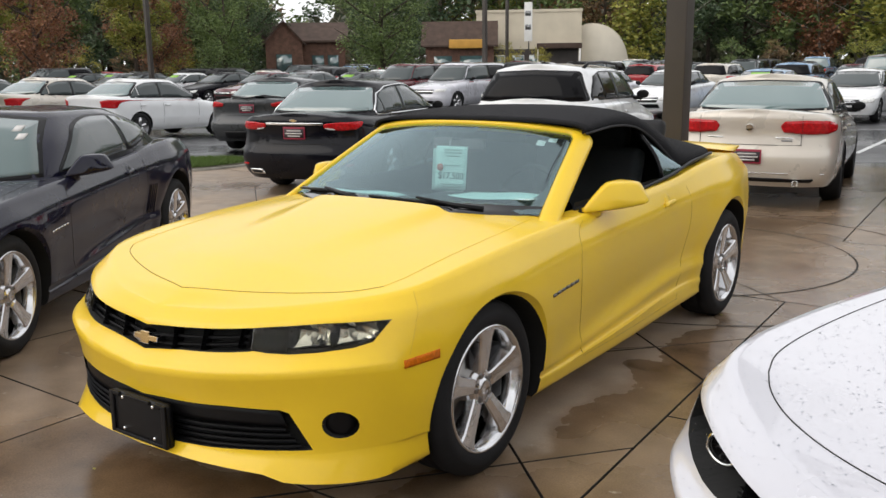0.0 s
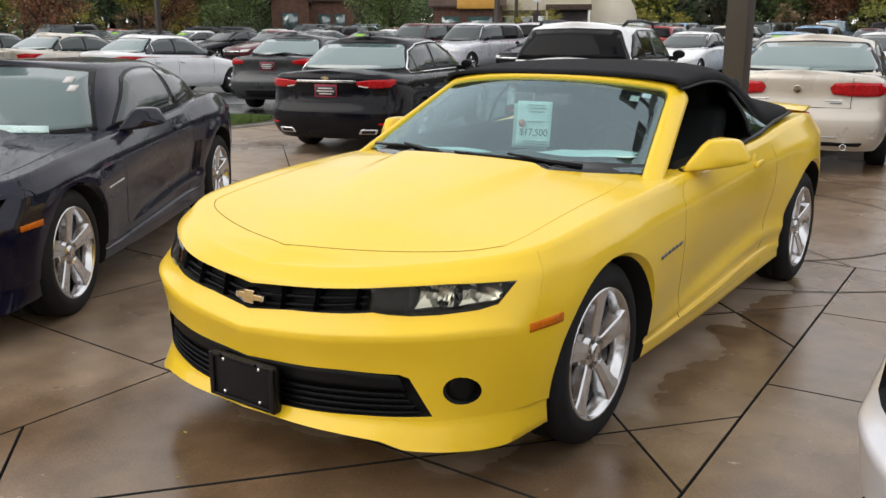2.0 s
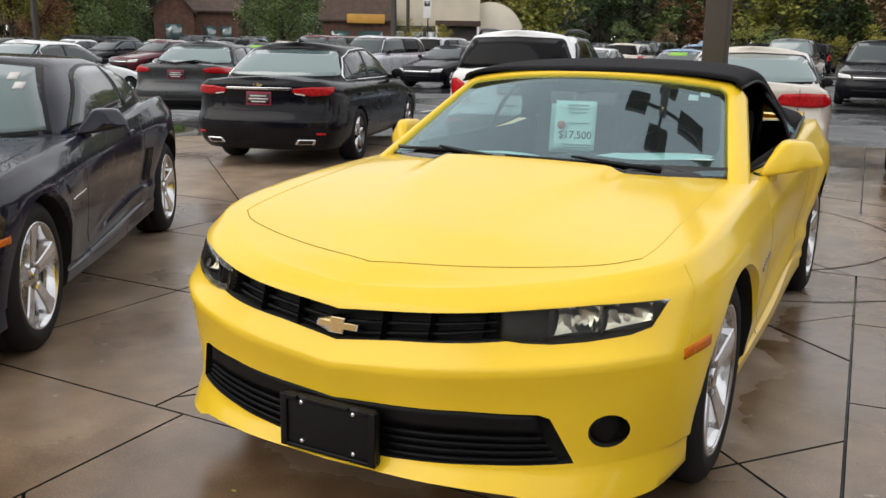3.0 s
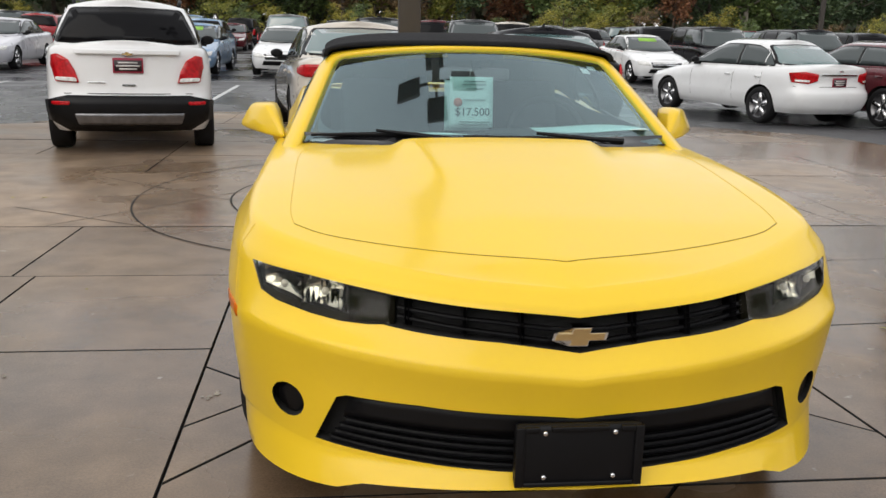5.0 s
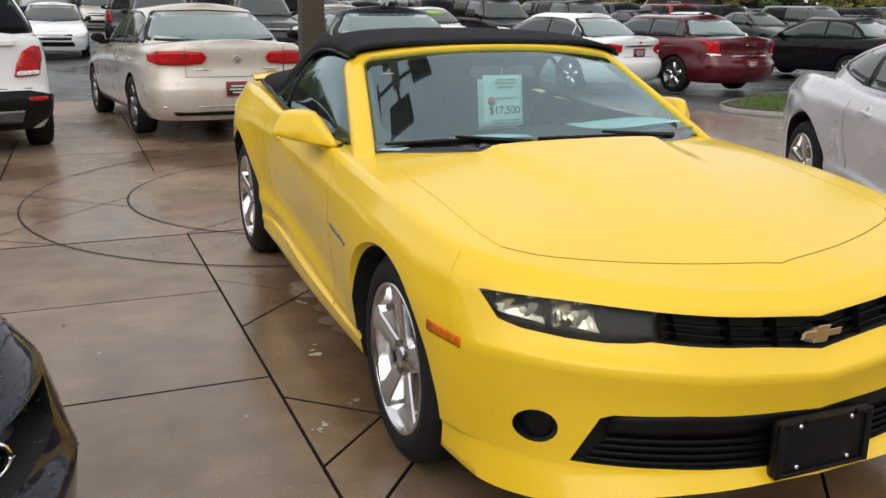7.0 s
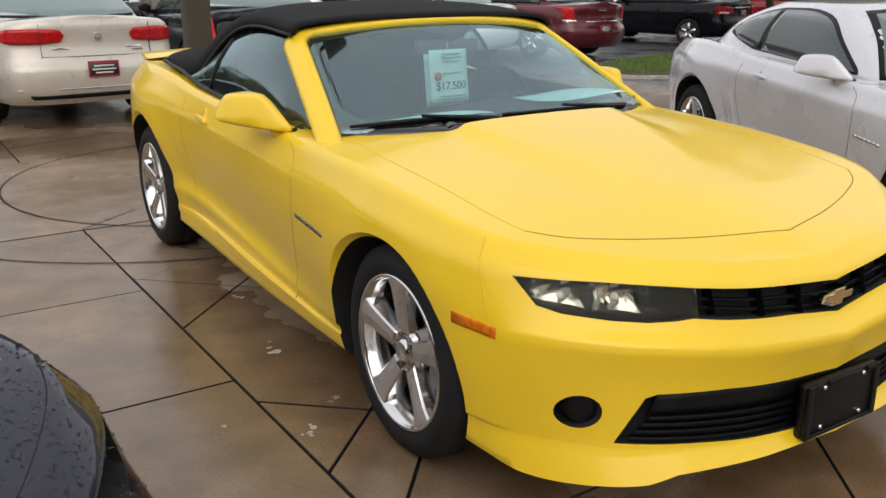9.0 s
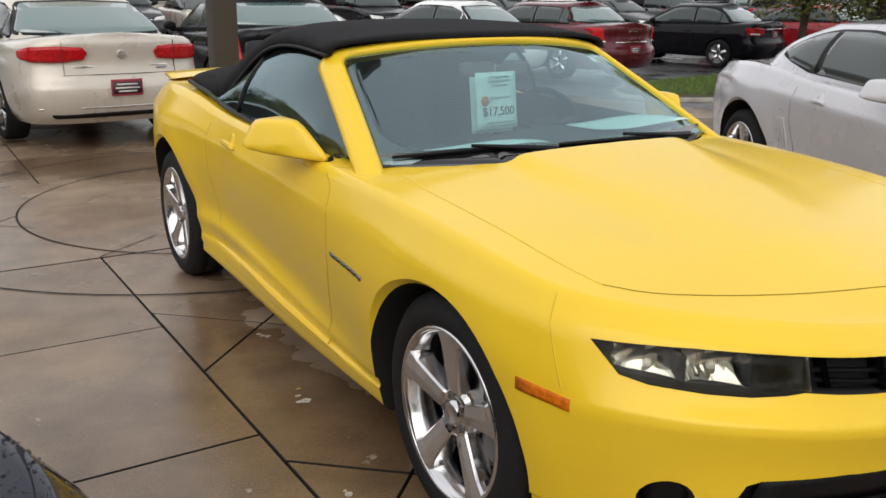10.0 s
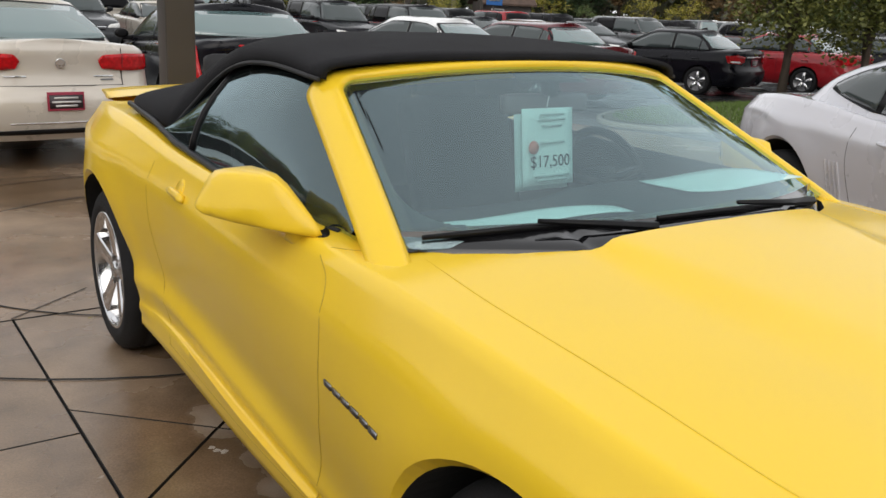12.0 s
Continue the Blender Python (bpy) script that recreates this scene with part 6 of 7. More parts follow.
LEAVES = {
    "green": leaf_mat("green leaves", (0.088, 0.135, 0.045), (0.240, 0.318, 0.105)),
    "dark": leaf_mat("dark leaves", (0.049, 0.086, 0.046), (0.142, 0.200, 0.089)),
    "olive": leaf_mat("olive leaves", (0.136, 0.178, 0.032), (0.410, 0.383, 0.082)),
    "moss": leaf_mat("moss green leaves", (0.060, 0.078, 0.020), (0.235, 0.240, 0.060)),
    # haze of distance is put into this greyer leaf colour
    "far": leaf_mat("far autumn leaves with painted haze", (0.054, 0.068, 0.041), (0.176, 0.169, 0.108)),
    "gold": leaf_mat("gold leaves", (0.215, 0.210, 0.030), (0.480, 0.410, 0.070)),
    "rust": leaf_mat("rust leaves", (0.150, 0.066, 0.040), (0.390, 0.185, 0.090)),
    "brown": leaf_mat("brown leaves", (0.149, 0.097, 0.051), (0.351, 0.230, 0.108)),
}
TREES = {}


def tree_mesh(kind, seed, fine=False):
    """Trunk with limbs, and a crown of clumped leaves; unit height 1. kind: round, tall, bush, young."""
    if (kind, seed, fine) in TREES:
        return TREES[kind, seed, fine]
    r = random.Random(seed)
    wood, crown = bmesh.new(), bmesh.new()
    rad, base, n = {"round": (.36, .20, 15), "tall": (.24, .30, 16), "bush": (.50, .10, 10), "young": (.27, .24, 15)}[kind]
    add_tube(wood, [(0, 0, 0), (.006, .004, base), (-.006, .0, .5), (.0, .01, .82)], [.022, .017, .011, .004], 8)
    clumps = []
    for i in range(n):
        h = base + (1 - base) * (i + .6) / n
        a = i * 2.4 + r.uniform(-.4, .4)
        span = rad * math.sin(math.pi * min(1, max(.08, (h - base * .7) / (1.08 - base * .7)))) ** .7 * r.uniform(.55, 1.0)
        tip = Vector((math.cos(a) * span, math.sin(a) * span, h))
        root = Vector((0, 0, max(base * .9, h - span * r.uniform(.5, .9))))
        add_tube(wood, [root, root.lerp(tip, .5) + Vector((0, 0, -.015)), tip], [.009, .006, .002], 5)
        for k in range(4):
            c = tip.lerp(root, r.uniform(0, .75)) + Vector((r.uniform(-1, 1), r.uniform(-1, 1), r.uniform(-.7, .8))) * rad * .26
            clumps.append((c, rad * r.uniform(.16, .34)))
    for c, s in clumps:
        for _ in range(200 if fine else 64):
            d = Vector((r.gauss(0, 1), r.gauss(0, 1), r.gauss(0, .8)))
            d = d.normalized() * s * (r.random() ** .45)
            p = c + d
            q = Euler((r.uniform(-1.1, 1.1), r.uniform(-1.1, 1.1), r.uniform(0, 6.3)))
            small = .55 if fine else 1
            w, l = r.uniform(.006, .012) * small, r.uniform(.012, .022) * small
            vs = [crown.verts.new(p + q.to_matrix() @ Vector(v)) for v in ((-w, 0, 0), (0, -l, .002), (w, 0, 0), (0, l, .003))]
            crown.faces.new(vs)
    TREES[kind, seed, fine] = (mesh_of("trunk", wood, BARK), mesh_of("crown", crown, LEAVES["green"]))
    return TREES[kind, seed, fine]


def tree(kind, seed, x, y, h, leaves, turn=0, bark=None, label="", wide=1.0, fine=False):
    wood, crown = tree_mesh(kind, seed, fine)
    names = {"green": "leafy green", "dark": "dark green", "olive": "olive autumn", "moss": "fine-leaved moss green", "gold": "golden autumn", "rust": "rust-red autumn", "brown": "brown autumn"}
    t = thing("tree", label or f"{names[leaves]} tree at the edge of the lot", "tree", "trees round the lot")
    t.matrix_world = Matrix.Translation((x, y, gz(x, y) - .05)) @ pose(0, 0, 0, 0, 0, turn) @ Matrix.Diagonal((h * wide, h * wide, h, 1))
    painted(part("trunk", wood, None, t), bark or BARK)
    painted(part("crown", crown, None, t), LEAVES[leaves])


rng = random.Random(21)
palette = ("green", "dark", "dark", "olive", "brown", "rust", "dark", "green")
for k in range(64):
    a = radians(-64 + 136 * k / 63)
    if -47.5 < math.degrees(a) < -41.5:
        continue
    d = rng.uniform(92, 118)
    tree(("round", "tall")[rng.random() < .4], 1 + rng.randrange(4), d * math.sin(a) + 1, d * math.cos(a), rng.uniform(13, 19), palette[rng.randrange(8)], rng.uniform(0, 360), PALEBARK if rng.random() < .25 else None, wide=rng.uniform(.95, 1.3))
for k in range(46):
    a = radians(-66 + 140 * k / 45)
    if -47.5 < math.degrees(a) < -41.5:
        continue
    d = rng.uniform(125, 150)
    tree("round", 1 + rng.randrange(4), d * math.sin(a), d * math.cos(a), rng.uniform(19, 26), ("dark", "brown", "dark", "olive")[rng.randrange(4)], rng.uniform(0, 360), wide=1.35)


# ---- woods, bushes and buildings round the lot ----
bm = bmesh.new()
r = random.Random(5)
for k in range(50000):
    # the last 7000 leaves close the ring unseen, added for reflections
    a = radians(r.uniform(-74, 78) if k < 43000 else r.uniform(78, 286))
    d = r.uniform(121, 165)
    low_gap = 1 - .62 * step(3.2, 1.2, abs(math.degrees(a) + 44.3))
    crest = 15 + 4 * math.sin(a * 23) + 3 * math.sin(a * 57 + 1)
    crest *= low_gap
    c = Vector((d * math.sin(a), d * math.cos(a), r.uniform(-.4, crest) * r.uniform(.75, 1)))
    q = Euler((r.uniform(.2, 1.9), r.uniform(-1, 1), r.uniform(0, 6.3))).to_matrix()
    w, h = r.uniform(.35, .75), r.uniform(.5, 1.0)
    bm.faces.new([bm.verts.new(c + q @ Vector(v)) for v in ((-w, 0, 0), (0, -h, .05), (w, 0, 0), (0, h, .05))])
tagged(part("far_woods", bm, LEAVES["far"], None), "dense dark autumn woods behind the lot", "woods", kind="stuff")

r = random.Random(9)
for k in range(42):
    a = radians(-62 + 134 * k / 41 + r.uniform(-1, 1))
    d = r.uniform(80, 90)
    tree("bush", 1 + r.randrange(3), d * math.sin(a), d * math.cos(a), r.uniform(2.6, 4.6), ("green", "dark", "olive", "brown", "gold")[r.randrange(5)], r.uniform(0, 360), label="low shrub at the edge of the woods", wide=1.25)
for x, y, h, kind, leaves, wide in ((-36.8, 45, 9.5, "round", "green", 1.2), (-49.5, 27, 10, "round", "rust", .95), (-54.5, 37.5, 11, "tall", "olive", 1.1), (-52, 44, 10.5, "round", "green", 1.0), (-62, 45, 12, "round", "rust", 1.0), (-58, 52, 12, "round", "dark", 1.0),
                                    (-64, 34, 12, "tall", "olive", 1.2), (-60, 22, 11, "round", "rust", 1.0), (-62, 12, 12, "round", "green", 1.1), (-19.3, 7, 3.6, "round", "gold", .9), (13.7, 10.0, 6.5, "young", "moss", 1.0), (14.7, 8.9, 6.2, "young", "moss", 1.0),
                                    (-1.2, 67, 3.1, "bush", "gold", 1.1), (-6.4, 67, 2.9, "bush", "gold", 1.1), (1.4, 67, 2.7, "bush", "gold", 1.1), (-34, 57.7, 3.3, "bush", "gold", .9), (-32, 59, 3.0, "bush", "gold", 1.0), (37.2, 58.2, 3.0, "bush", "gold", 1.1), (15.2, 67.3, 3.0, "bush", "gold", 1.1), (19, 66.3, 2.7, "bush", "gold", 1.2)):
    tree(kind, 1 + r.randrange(3), x, y, h, leaves, r.uniform(0, 360), wide=wide, fine=h > 3.4)

# unseen trees behind the camera, added to darken what glossy paint mirrors
for k in range(22):
    a = radians(92 + 172 * k / 21 + r.uniform(-2, 2))
    d = r.uniform(50, 62)
    tree(("round", "tall")[k % 2], 1 + r.randrange(4), d * math.sin(a), d * math.cos(a), r.uniform(12, 17), ("green", "olive", "dark", "rust")[r.randrange(4)], r.uniform(0, 360), label="leafy tree across the road from the lot", wide=1.2)

TANWALL = mat("tan stucco", (0.66, 0.59, 0.46), 0.85, bump=.15, scale=20, vary=.08, vscale=.6)
DKWALL = mat("dark shop front", (0.06, 0.05, 0.045), 0.6, vary=.2, vscale=1)
BROWNROOF = mat("brown shingle roof", (0.075, 0.048, 0.036), 0.85, bump=.5, scale=12, vary=.25, vscale=2)
BRICKW = mat("brown brick wall", (0.13, 0.068, 0.046), 0.85, bump=.4, scale=14, vary=.3, vscale=3)
DOMEM = mat("cream sheet dome", (0.66, 0.60, 0.49), 0.6, bump=.1, scale=4, vary=.06, vscale=.8)
SIGNW = mat("white sign face", (0.74, 0.74, 0.72), 0.5, vary=.05, vscale=2)
SIGNO = mat("orange sign face", (0.62, 0.33, 0.06), 0.5, vary=.08, vscale=2)
SIGNB = mat("blue sign face", (0.03, 0.14, 0.42), 0.45, vary=.08, vscale=2)


def building(name, label, p0, p1, category="building"):
    """An Empty at the facade's first corner: x runs along the facade, y away from the lot."""
    d = Vector((p1[0] - p0[0], p1[1] - p0[1]))
    b = thing(name, label, category)
    b.matrix_world = pose(p0[0], p0[1], gz(*p0) - .02, 0, 0, math.degrees(math.atan2(d.y, d.x)))
    return b, d.length


def pane(parent, x0, x1, z0, z1, y=0.0, rim=SIGNW):
    w = part("window", box(x0 - .06, x1 + .06, y - .05, y + .02, z0 - .06, z1 + .06, None, .01), rim, parent)
    part("pane", box(x0, x1, y - .06, y - .04, z0, z1), DGLASS, w)


def gable(parent, w, depth, eave, ridge, over=.4, along=True):
    """A pitched roof of two slabs."""
    for s in (0, 1):
        bm = bmesh.new()
        if along:
            y0, y1 = (-over, depth / 2) if s == 0 else (depth + over, depth / 2)
            out = [(y0, eave), (y1, ridge), (y1, ridge - .16), (y0, eave - .16)]
            add_prism(bm, out, lambda a, b: Vector((-over, a, b)), lambda a, b: Vector((w + over, a, b)))
        else:
            x0, x1 = (-over, w / 2) if s == 0 else (w + over, w / 2)
            out = [(x0, eave), (x1, ridge), (x1, ridge - .16), (x0, eave - .16)]
            add_prism(bm, out, lambda a, b: Vector((a, -over, b)), lambda a, b: Vector((a, depth, b)))
        part("roof", bm, BROWNROOF, parent, "brown shingle slope", False)


shop, w = building("flat_roofed_shop", "tan flat-roofed shop with a dark porch", (-44.3, 68.2), (-35.7, 73.2))
part("wall", box(0, w, 0, 9, 0, 6.4), TANWALL, shop, "", False)
part("parapet", box(-.08, w + .08, -.08, .3, 6.4, 6.65), TANWALL, shop, "", False)
part("shop_front", box(.6, w - .3, -.06, .0, .3, 3.0), DKWALL, shop, "dark glazed shop front", False)
part("awning", box(w - 4.2, w, -1.3, -.07, 3.0, 3.5, None, .05), BROWNROOF, shop, "brown porch roof")
for x in (w - 4.1, w - .2):
    part("porch_post", box(x - .08, x + .08, -1.25, -1.09, 0, 3.0), SIGNW, shop)
for x in (1.4, 3.2, 5.0):
    pane(shop, x, x + 1.3, .9, 2.4, -.06)

dome, w = building("arched_shed", "cream sheet-metal arched shed beside the tan shop", (-39.4, 75.2), (-33.2, 78.4), "shed")
prof = [(w / 2 - w / 2 * math.cos(math.pi * k / 24), 5.35 * math.sin(math.pi * k / 24) ** .7) for k in range(25)]
bm = bmesh.new()
add_prism(bm, prof, lambda a, b: Vector((a, 0, b)), lambda a, b: Vector((a, 10, b)))
part("shell", bm, DOMEM, dome)
for k in range(6):
    bm = bmesh.new()
    add_tube(bm, [(a + (a - w / 2) * .01, .3 + k * 1.9, b * 1.008) for a, b in prof], .05, 6)
    part("rib", bm, DOMEM, dome)

house, w = building("brick_house", "brown brick house with a shingled gable roof", (-55.9, 52.0), (-50.9, 56.8))
part("wall", box(0, w, 0, 6, 0, 3.85), BRICKW, house, "", False)
gable(house, w, 6, 3.9, 5.6)
wing = bmesh.new()
add_prism(wing, [(0, 0), (3.2, 0), (3.2, 3.8), (1.6, 5.5), (0, 3.8)], lambda a, b: Vector((a, -1.2, b)), lambda a, b: Vector((a, 1.0, b)))
part("gable_wing", wing, BRICKW, house, "", False)
for s in (0, 1):
    bm = bmesh.new()
    x0, x1 = ((-.3, 1.6), (3.5, 1.6))[s]
    add_prism(bm, [(x0, 3.6), (x1, 5.65), (x1, 5.48), (x0, 3.43)], lambda a, b: Vector((a, -1.5, b)), lambda a, b: Vector((a, 3, b)))
    part("roof", bm, BROWNROOF, house, "", False)
pane(house, .9, 2.2, 1.2, 2.7, -1.2, rim=DKWALL)
pane(house, 4.0, 5.0, 1.2, 2.6, rim=DKWALL)
pane(house, 5.4, 6.3, 1.2, 2.6, rim=DKWALL)

store, w = building("gabled_store", "brown gabled store with an orange sign", (-46.5, 63.0), (-41.2, 66.4))
part("wall", box(0, w, 0, 3, 0, 3.4), BRICKW, store, "", False)
gable(store, w, 3, 3.4, 5.6)
part("sign", box(2.2, 5.6, -.55, -.42, 3.1, 3.9, None, .02), SIGNO, store, "orange and yellow shop sign")
pane(store, .8, 2.4, .8, 2.4, rim=DKWALL)
pane(store, 3.2, 5.4, .8, 2.4, rim=DKWALL)

hut, w = building("roadside_hut", "small brown-roofed hut behind the parked cars", (43.0, 60.5), (47.0, 59.0), "hut")
part("wall", box(0, w, 0, 3.5, 0, 2.7), DKWALL, hut, "", False)
gable(hut, w, 3.5, 2.6, 4.0)
pane(hut, .8, 1.8, 1.0, 2.1)


def sign_post(name, label, x, y, zt, w, h, face, post=POLEM, turn=0):
    s = thing(name, label, "sign")
    s.matrix_world = pose(x, y, gz(x, y) - .02, 0, 0, turn)
    bm = bmesh.new()
    add_tube(bm, [(0, .08, 0), (0, .08, zt)], .06, 8)
    part("post", bm, post, s)
    p = part("panel", box(-w / 2, w / 2, -.06, .02, zt - h, zt, None, .015), face, s)
    for k in range(2):
        part("print_bar", box(-w * .36, w * .36, -.068, -.060, zt - h * (.35 + .35 * k), zt - h * (.22 + .35 * k)), MIDGREY, p)


sign_post("shop_sign", "tall white vertical sign on a pole", -37.6, 66.5, 7.0, .8, 3.4, SIGNW)
sign_post("road_sign", "blue panel sign on a post", 42.5, 58.3, 3.4, 1.6, 1.0, SIGNB)


def far_lamp(x, y, h):
    p = thing("lamp_post", "dark slender lamp post among the parked cars", "lamp post", "far lamp posts")
    p.matrix_world = pose(x, y, gz(x, y) - .02)
    part("pole", box(-.1, .1, -.1, .1, 0, h, None, .012), POLEM, p)
    part("base", box(-.25, .25, -.25, .25, 0, .5, None, .03), KERB, p)
    for s in (1, -1):
        part("floodlight_head", box(s * .55 - .3, s * .55 + .3, -.2, .2, h - .2, h - .02, None, .02), HEADM, p)
        part("arm", box(s * .17 - .09, s * .17 + .09, -.03, .03, h - .15, h - .09), HEADM, p)


for x, y in ((-21.8, 35), (-33.8, 23.8), (23.5, 40.7), (26.9, 38.7), (-34, 57), (44, 33)):
    far_lamp(x, y, 8.6)

# ---- things on and behind the windscreens ----
C0 = stand(0, 0, 0)


def lettering(text, size, m, material, parent, name="lettering"):
    cu = bpy.data.curves.new("text", "FONT")
    cu.body, cu.size, cu.extrude, cu.align_x, cu.align_y = text, size, .0004, "CENTER", "CENTER"
    ob = bpy.data.objects.new("text", cu)
    scene.collection.objects.link(ob)
    me = bpy.data.meshes.new_from_object(ob.evaluated_get(bpy.context.evaluated_depsgraph_get()))
    bpy.data.objects.remove(ob)
    me.transform(m)
    me.materials.clear()
    me.materials.append(material)
    return part(name, me, None, parent)


def sheet(rows_x, rows_y, z_of):
    """A slightly bent sheet of paper, 2 mm thick."""
    bm = bmesh.new()
    a = add_grid(bm, [[(x, y, z_of(x, y)) for y in rows_y] for x in rows_x])
    b = add_grid(bm, [[(x, y, z_of(x, y) - .002) for y in rows_y] for x in rows_x])
    n, m = len(a) - 1, len(a[0]) - 1
    edge = [(i, 0) for i in range(n)] + [(n, j) for j in range(m)] + [(i, m) for i in range(n, 0, -1)] + [(0, j) for j in range(m, 0, -1)]
    for (i, j), (k, q) in zip(edge, edge[1:] + edge[:1]):
        bm.faces.new((a[i][j], a[k][q], b[k][q], b[i][j]))
    return bm


tag = thing("price_tag", "pale green paper price tag hung behind the windscreen", "price tag")
tag.matrix_world = C0 @ pose(-.02, 1.10, 1.080, 84, 0, 3)
part("sheet", sheet(np.linspace(-.098, .102, 7), np.linspace(-.115, .115, 8), lambda x, y: .004 * math.sin(x * 22)), PAPER, tag)
part("back_sheet", sheet(np.linspace(-.122, .086, 7), np.linspace(-.128, .100, 8), lambda x, y: .004 * math.sin(x * 22) - .008), FILM, tag, "thin clear sleeve")
lettering("$17,500", .050, pose(.006, -.045, .0062), INK, tag)
bm = lathe([(0, .020), (.0012, .020), (.0012, 0)], 20)
bmesh.ops.transform(bm, matrix=pose(-.062, .0, .007) @ Matrix.Rotation(-math.pi / 2, 4, "Y"), verts=bm.verts[:])
part("round_mark", bm, DOTRED, tag, "faded red round print")
for k, (y, w) in enumerate(((.095, .05), (.080, .055), (.062, .04), (.012, .05), (-.088, .07), (-.100, .06))):
    part("print_bar", box(-w + .015, w + .015, y - .003, y + .003, .0045, .0068), FAINT, tag)
string = bmesh.new()
add_tube(string, [(-.01, .112, .008), (-.005, .135, .01), (0, .150, .01)], .0015, 5)
part("string", string, LETTER, tag)

rear = thing("rear_view_mirror", "black rear-view mirror at the windscreen header", "mirror")
rear.matrix_world = C0 @ pose(0, 1.15, 1.205)
part("mount", patch(-.20, .20, .90, 1.0, 8, 4, .003, -.012), PLASTIC, rear).matrix_local = rear.matrix_world.inverted() @ C0
# casing colour includes the pale sheen of the glass before it
part("casing", box(-.160, .160, -.02, .02, -.030, .030, None, .014), MAUVE, rear)
part("stalk", box(-.02, .02, -.04, .0, .02, .075, None, .006), PLASTIC, rear)

for name, x0, x1, y0, y1, z, turn in (("dash_sheet", -.24, .24, -.10, .11, .980, -4), ("folded_sheet", -.29, .28, -.045, .05, .950, -9)):
    p = thing(name, "pale green printed paper lying on the dashboard", "paper", "papers on the dashboard")
    p.matrix_world = C0 @ pose(.46 if z > .97 else -.345, .825 if z > .97 else .765, z, 0, 0, turn)
    part("paper", sheet(np.linspace(x0, x1, 9), np.linspace(y0, y1, 6), lambda x, y: .010 * math.sin(x * 9 + y * 6) + .012), PAPER, p)
for u0, u1, v0, v1 in ((.74, .80, .80, .865), (.81, .87, .86, .91)):
    s = part("windscreen_sticker", patch(u0, u1, v0, v1, 3, 3, .001, -.0065), SIGNW, None)
    s.matrix_world = C0
    tagged(s, "small white sticker inside the windscreen", "sticker", "stickers on the windscreen")

# ---- rain beads ----
WATER = mat("water", (0.80, 0.83, 0.86), 0.02, spec=0.12, trans=1.0, ior=1.33)


def rain_beads(car_matrix, x0, x1, y0, y1, n, seed, size=1.0, bvh=None):
    r = random.Random(seed)
    bm = bmesh.new()
    for _ in range(n):
        p = on(bvh or SPORTS_BVH, "top", r.uniform(x0, x1), r.uniform(y0, y1))
        if p is None:
            continue
        s = size * r.choice((.0016, .002, .0026, .0034, .0046, .0056))
        top = bm.verts.new(p + Vector((0, 0, s * .6)))
        mid = [bm.verts.new(p + Vector((s * .75 * math.cos(a), s * .75 * math.sin(a), s * .42))) for a in np.arange(6) * math.pi / 3]
        low = [bm.verts.new(p + Vector((s * math.cos(a), s * math.sin(a), -.0004))) for a in np.arange(6) * math.pi / 3]
        for k in range(6):
            bm.faces.new((top, mid[k], mid[(k + 1) % 6]))
            bm.faces.new((mid[k], low[k], low[(k + 1) % 6], mid[(k + 1) % 6]))
    ob = part("rain_beads", bm, WATER, None)
    ob.matrix_world = car_matrix
    tagged(ob, "clear rain beads standing on the waxed hood", "rain beads", kind="stuff")


rain_beads(stand(-2.885, -.768, 34.1), -.88, .88, -.75, .6, 15000, 1, .75)
rain_beads(stand(2.905, -.43, -24.3), -.88, .88, -.75, .6, 5000, 2, .55)


# ---- concrete pavement ----
def halves(poly, p, q, side):
    """One half of a convex outline, cut by the line from p to q."""
    nx, ny = -(q[1] - p[1]) * side, (q[0] - p[0]) * side
    out = []
    for a, b in zip(poly, poly[1:] + poly[:1]):
        da, db = ((v[0] - p[0]) * nx + (v[1] - p[1]) * ny for v in (a, b))
        if da >= 0:
            out.append(a)
        if da * db < 0:
            f = da / (da - db)
            out.append((a[0] + (b[0] - a[0]) * f, a[1] + (b[1] - a[1]) * f))
    return out


def area(poly):
    return abs(sum(a[0] * b[1] - b[0] * a[1] for a, b in zip(poly, poly[1:] + poly[:1]))) / 2


def split(polys, p, q, where=lambda x, y: True):
    out = []
    for poly in polys:
        c = [sum(v[k] for v in poly) / len(poly) for k in (0, 1)]
        both = [halves(poly, p, q, s) for s in (1, -1)]
        if where(*c) and all(len(h) > 2 and area(h) > .004 for h in both):
            out += both
        else:
            out.append(poly)
    return out


PADLINE = [(9.5, -14), (8.6, 3), (7.2, 7.4), (6.5, 9.6), (4.9, 11.2), (2.8, 13), (-3, 13), (-6.1, 9.7), (-9, 7.4), (-10.3, 3), (-11, -14)]
slabs = [PADLINE]
slabs = split(slabs, (-1, -.49), (1, -.49))
slabs = split(slabs, (-1, 3.46), (1, 3.46))
slabs = split(slabs, (-1, 5.82), (1, 5.82))
low = lambda x, y: y < -.49
left = lambda x, y: y > -.49 and x < -1.2
mid = lambda x, y: y > -.49 and -1.45 < x < 1.3
right = lambda x, y: y > -.49 and x > .8
slabs = split(slabs, (-1.0, -.5), (-.93, -3), low)
slabs = split(slabs, (1.342, -.5), (1.37, -3), low)
slabs = split(slabs, (-1.16, -.38), (-1.39, 10.2), lambda x, y: y > -.49 and not 3.46 < y < 5.82)
slabs = split(slabs, (1.322, 0), (.935, 8.9), lambda x, y: y > -.49 and x > -1.2 and not 3.46 < y < 5.82)
